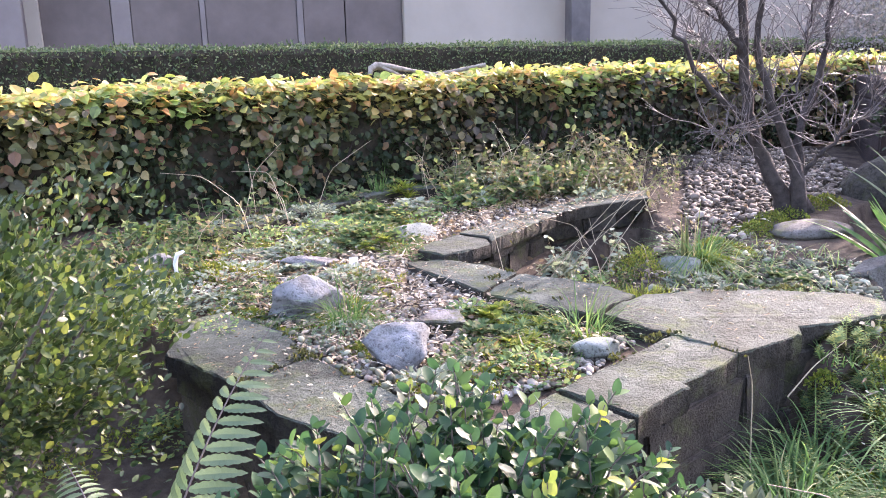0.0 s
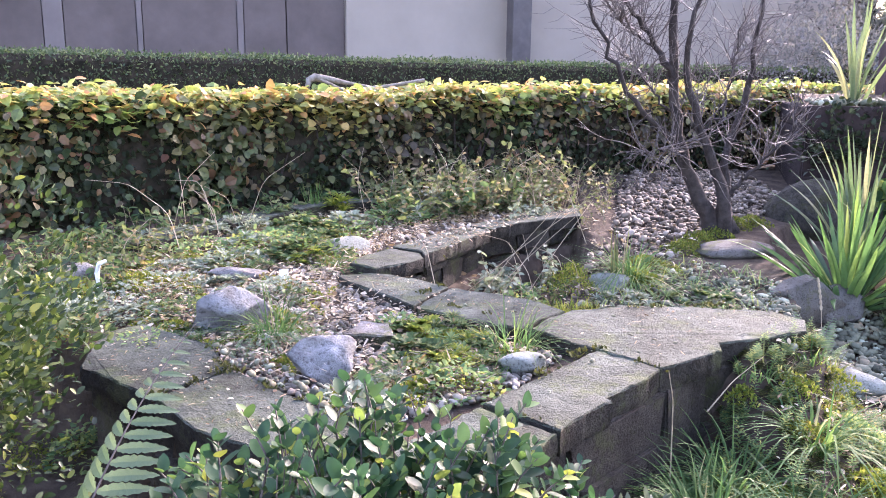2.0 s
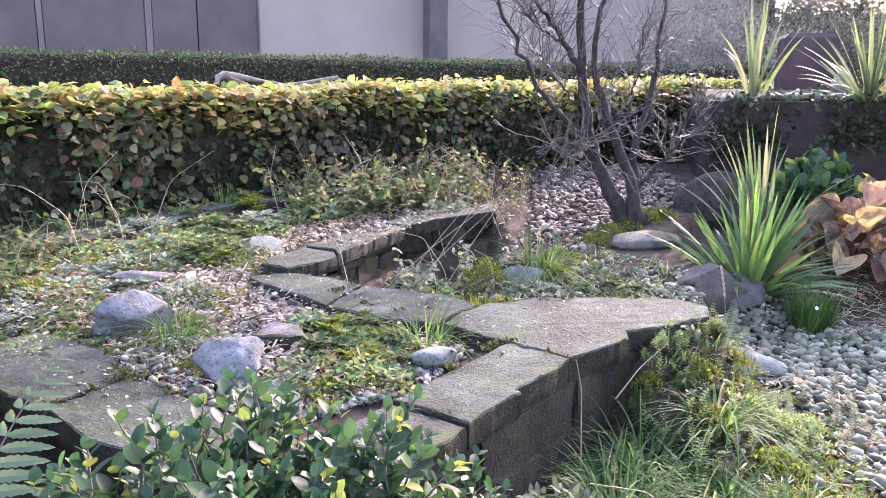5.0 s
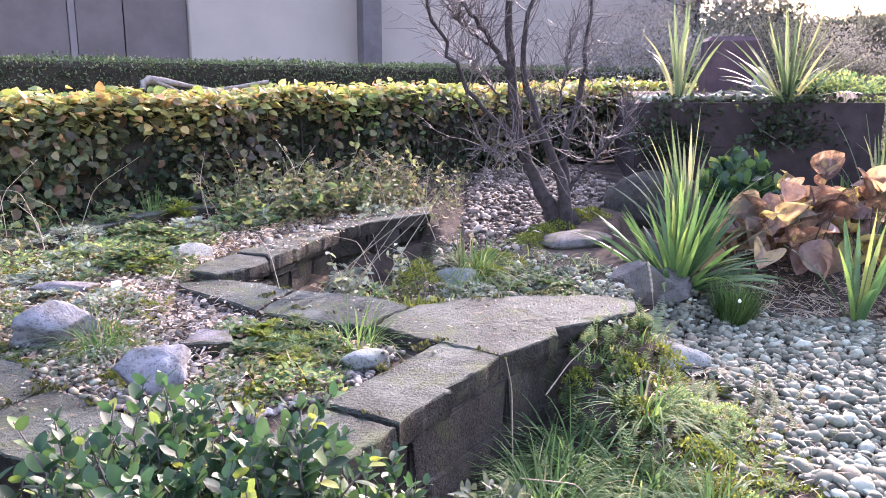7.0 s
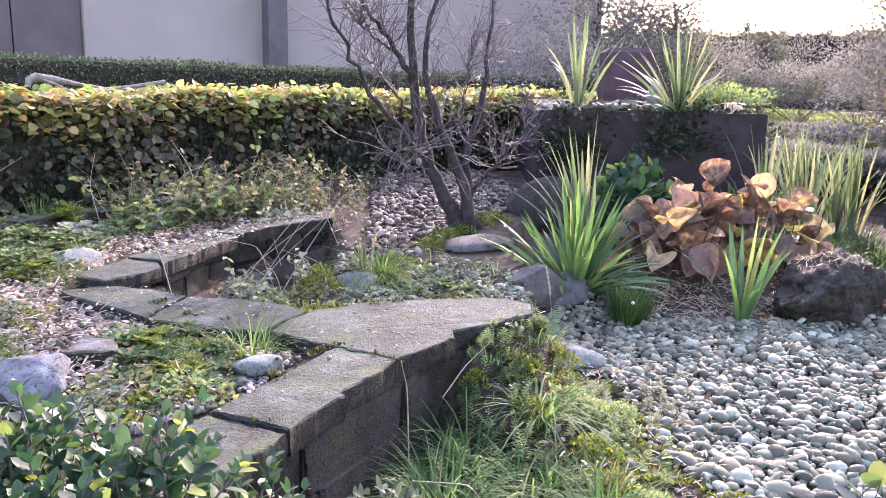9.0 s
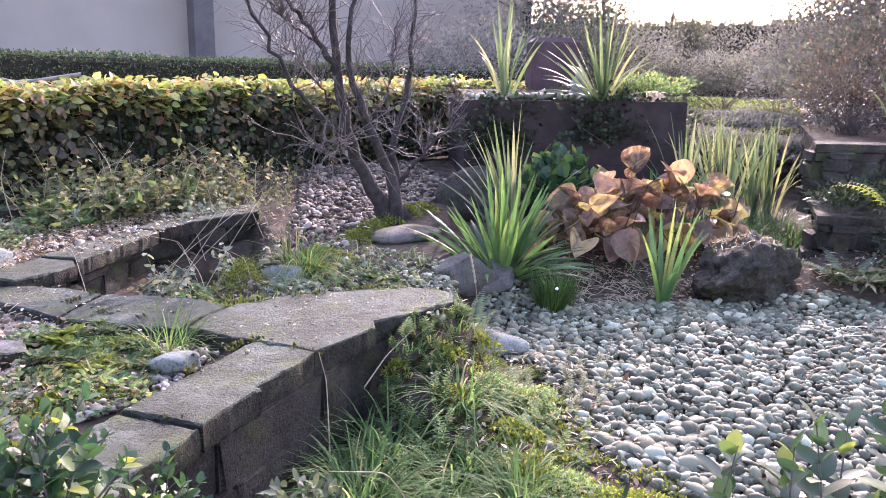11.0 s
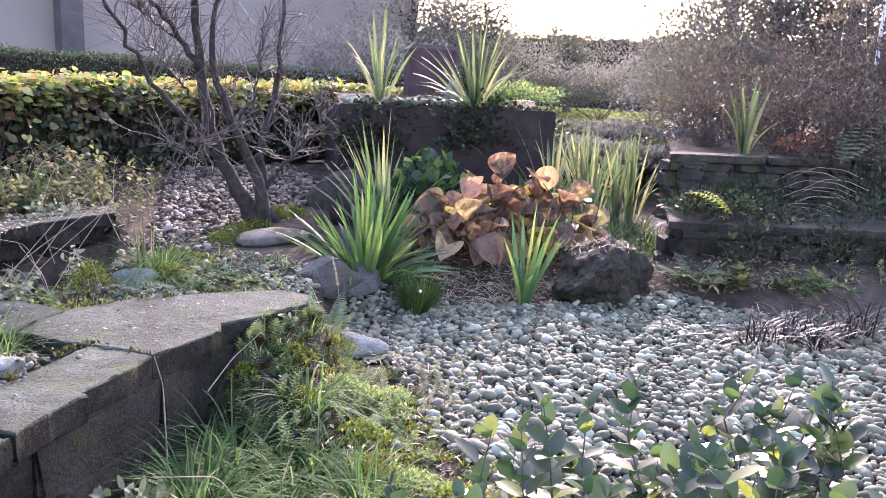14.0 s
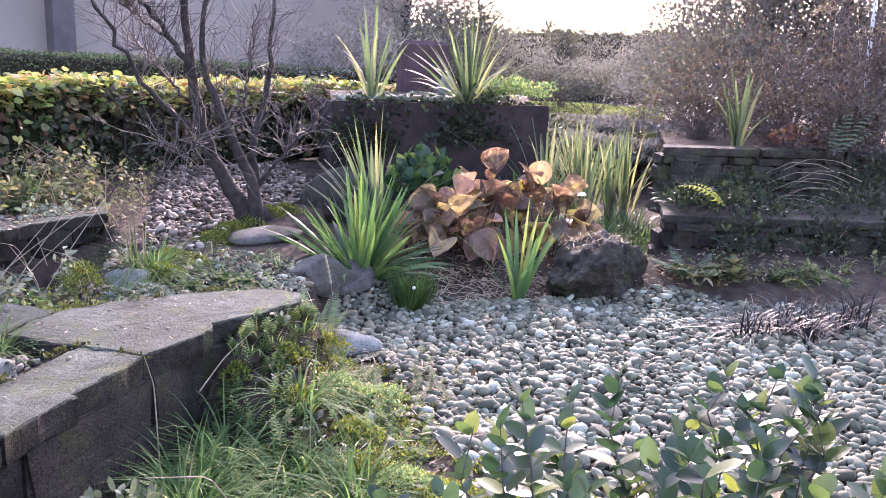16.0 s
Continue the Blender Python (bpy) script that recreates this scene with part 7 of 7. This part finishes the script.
leafy_shrub("shrub", (5.0, 4.9, 1.02), (0.42, 0.22, 0.12), 1500, LEAF, (0.02, 0.04), l_sedum, "low spreading green plant on the planter's edge", 148, 24, 0.3, shell=0.6, stem_r=0.5)
leafy_shrub("shrub", (3.62, 4.28, 0.2), (0.24, 0.18, 0.25), 260, LEAF_WIDE, (0.06, 0.11), l_euo, "dark green broad-leaved plant behind the bergenia", 149, 24, 0.3, 0.9)
leafy_shrub("ivy", (3.95, 5.2, 0.3), (0.62, 0.13, 0.40), 1500, LEAF_WIDE, (0.03, 0.05), l_ivy, "dark ivy climbing the planter", 146, 4, 0.3, shell=0.6)
# Pale blades added on top, standing in for the boulder's lit upper edge.
bx0, by0 = 3.80, 2.86
m = 200
a, d = rng.uniform(0, 6.28, m), np.sqrt(rng.uniform(0, 1, m))
p = np.column_stack([bx0 + 0.24 * d * np.sin(a), by0 + 0.17 * d * np.cos(a), 0.30 + 0.055 * (1 - d**2) + rng.uniform(-0.01, 0.012, m)])
thing("moss", mesh_np("moss", *strew(LEAF_THIN, p, frames_of(rand_dirs(m, 0.5), rand_dirs(m, 0.4)), rng.uniform(0.02, 0.045, m))), l_straw, "straw-coloured blades added for the tufa boulder's pale lit top", "moss", "stuff")
weeds("weeds", [(4.3, 2.75), (5.4, 1.85), (5.6, 1.7), (4.9, 2.0), (4.2, 2.5)], 0.09, 0.18, l_weed, "thin weeds on dark soil below the dry-stone wall", 147)
q = spots([(5.6, 6.6), (6.6, 5.6), (9.0, 6.0), (18, 13), (25, 22), (12, 24), (6.0, 13.0)], 0.10)
k = len(q)
v, f = blades(on_ground(q), rng.uniform(0, 6.28, k), rng.uniform(0.04, 0.10, k), 0.03, 0.5, 0.4, 2)
thing("lawn", mesh_np("lawn", v, f), l_lawn, "sunlit lawn beyond the beds", "grass", "stuff")


def tree(at, height, spread, count, mat, label, seed, leaf=(0.05, 0.10), trunk=0.12, low=0.3):
    """A tree with a tapered trunk, limbs and a loose crown of leaf clumps."""
    r = np.random.default_rng(seed)
    t = thing("tree", None, None, label, "tree", at=at)
    pts = [np.array([0, 0, -0.1])]
    for k in range(6):
        pts.append(pts[-1] + np.array([r.normal(0, 0.06), r.normal(0, 0.06), height / 6.5]))
    part("trunk", mesh_np("trunk", *tube(pts, np.linspace(trunk, trunk * 0.2, 7), 8), True), m_bark, t, at=(0, 0, 0))
    limbs, ps = [], []
    for k in range(26):
        a = r.uniform(low, 1.0)
        i = min(int(a * 6), 5)
        b = pts[i] + (pts[i + 1] - pts[i]) * (a * 6 - i)
        az = r.uniform(0, 6.28)
        ln = spread * r.uniform(0.5, 1.0) * (1.15 - 0.6 * a)
        e = b + np.array([math.sin(az) * ln, math.cos(az) * ln, ln * r.uniform(0.2, 0.9)])
        m = (b + e) / 2 + np.array([0, 0, -0.1 * ln])
        limbs.append(tube([b, m, e], [trunk * 0.3, trunk * 0.18, trunk * 0.06], 5))
        n_ = count // 26
        tt = r.uniform(0.3, 1.1, n_)[:, None]
        ps.append(b + (e - b) * tt + r.normal(0, 0.2 * spread, (n_, 3)))
    part("limbwork", mesh_np("limbwork", *joined(*limbs), True), m_bark, t, at=(0, 0, 0))
    ps = np.concatenate(ps)
    d = r.normal(size=ps.shape)
    part("crown", mesh_np("crown", *strew(LEAF_SMALL, ps, frames_of(d, r.normal(size=ps.shape)), r.uniform(leaf[0], leaf[1], len(ps)))), mat, t, at=(0, 0, 0))
    return t


def plan(az, dist):
    """A place by bearing in degrees and metres from the path's middle."""
    return 0.2 + dist * math.sin(radians(az)), 0.05 + dist * math.cos(radians(az))


for k, (az, dist, h, sp, cnt, ev) in enumerate([
    (35.8, 17.0, 3.2, 1.5, 2600, 0), (38, 19.0, 3.0, 1.6, 2600, 0), (41, 18.0, 2.8, 1.4, 2600, 1), (46, 30.0, 3.4, 0.5, 1500, 1),
    (57.5, 16.0, 5.5, 1.6, 3000, 0), (61, 13.0, 5.0, 1.5, 3000, 0), (65, 12.0, 5.0, 1.6, 3000, 1), (69, 13.0, 6.0, 1.8, 3000, 0), (74, 12.0, 6.0, 1.8, 2600, 1),
]):
    x, y = plan(az, dist)
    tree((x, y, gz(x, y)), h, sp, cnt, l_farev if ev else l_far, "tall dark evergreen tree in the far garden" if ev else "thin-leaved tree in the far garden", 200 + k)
for k, (az, dist, w, h) in enumerate([(42, 17, 1.6, 0.9), (45.5, 17, 1.4, 0.5), (49.5, 18, 1.7, 0.6), (53, 17, 1.5, 0.55), (56, 13, 1.4, 0.8), (38, 15, 1.5, 0.9), (33, 13, 1.3, 0.8), (59, 10, 1.2, 0.8), (51, 24, 3.0, 1.2), (44, 26, 3.0, 1.3), (41, 9.0, 0.8, 0.17), (44.5, 8.6, 0.8, 0.18), (48, 9.2, 0.9, 0.16), (51.5, 8.6, 0.8, 0.18), (55, 9.0, 0.9, 0.18), (46, 11.5, 1.2, 0.15), (51, 12, 1.2, 0.15)]):
    x, y = plan(az, dist)
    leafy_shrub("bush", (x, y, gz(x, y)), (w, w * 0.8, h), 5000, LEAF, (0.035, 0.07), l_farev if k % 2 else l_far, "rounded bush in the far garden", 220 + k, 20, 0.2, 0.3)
for k, (az, dist, w, h) in enumerate([(36.5, 17, 1.4, 2.5), (39.8, 18, 1.2, 2.3), (55.5, 15, 1.0, 2.0), (58.5, 13, 1.2, 2.0), (62, 12, 1.2, 2.1), (66, 12, 1.3, 2.2), (70, 12, 1.3, 2.3), (75, 12, 1.5, 2.4), (47, 22, 0.5, 1.4)]):
    x, y = plan(az, dist)
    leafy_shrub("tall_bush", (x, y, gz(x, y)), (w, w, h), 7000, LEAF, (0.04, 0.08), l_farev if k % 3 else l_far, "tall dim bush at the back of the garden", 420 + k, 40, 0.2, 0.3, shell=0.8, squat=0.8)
far = thing("far_hedge", None, None, "long dark hedge closing the far end of the garden", "hedge", at=(*plan(49, 40), 0.5))
a_, b_ = plan(25, 42), plan(78, 42)
part("heart", bm_mesh("heart", box_between(a_, b_, 0.0, 3.9, 1.5, 1.5, 0.1)), m_core, far)
n = 22000
s = rng.uniform(0, 1, n)
q = np.column_stack([np.array(a_) + (np.array(b_) - np.array(a_)) * s[:, None] + rng.normal(0, 0.2, (n, 2)), np.where(rng.uniform(0, 1, n) < 0.35, 3.9 + rng.normal(0, 0.12, n), rng.uniform(0.3, 3.9, n))])
part("foliage", mesh_np("foliage", *strew(LEAF_SMALL, q, frames_of(rand_dirs(n), rand_dirs(n)), rng.uniform(0.12, 0.24, n))), l_farev, far)
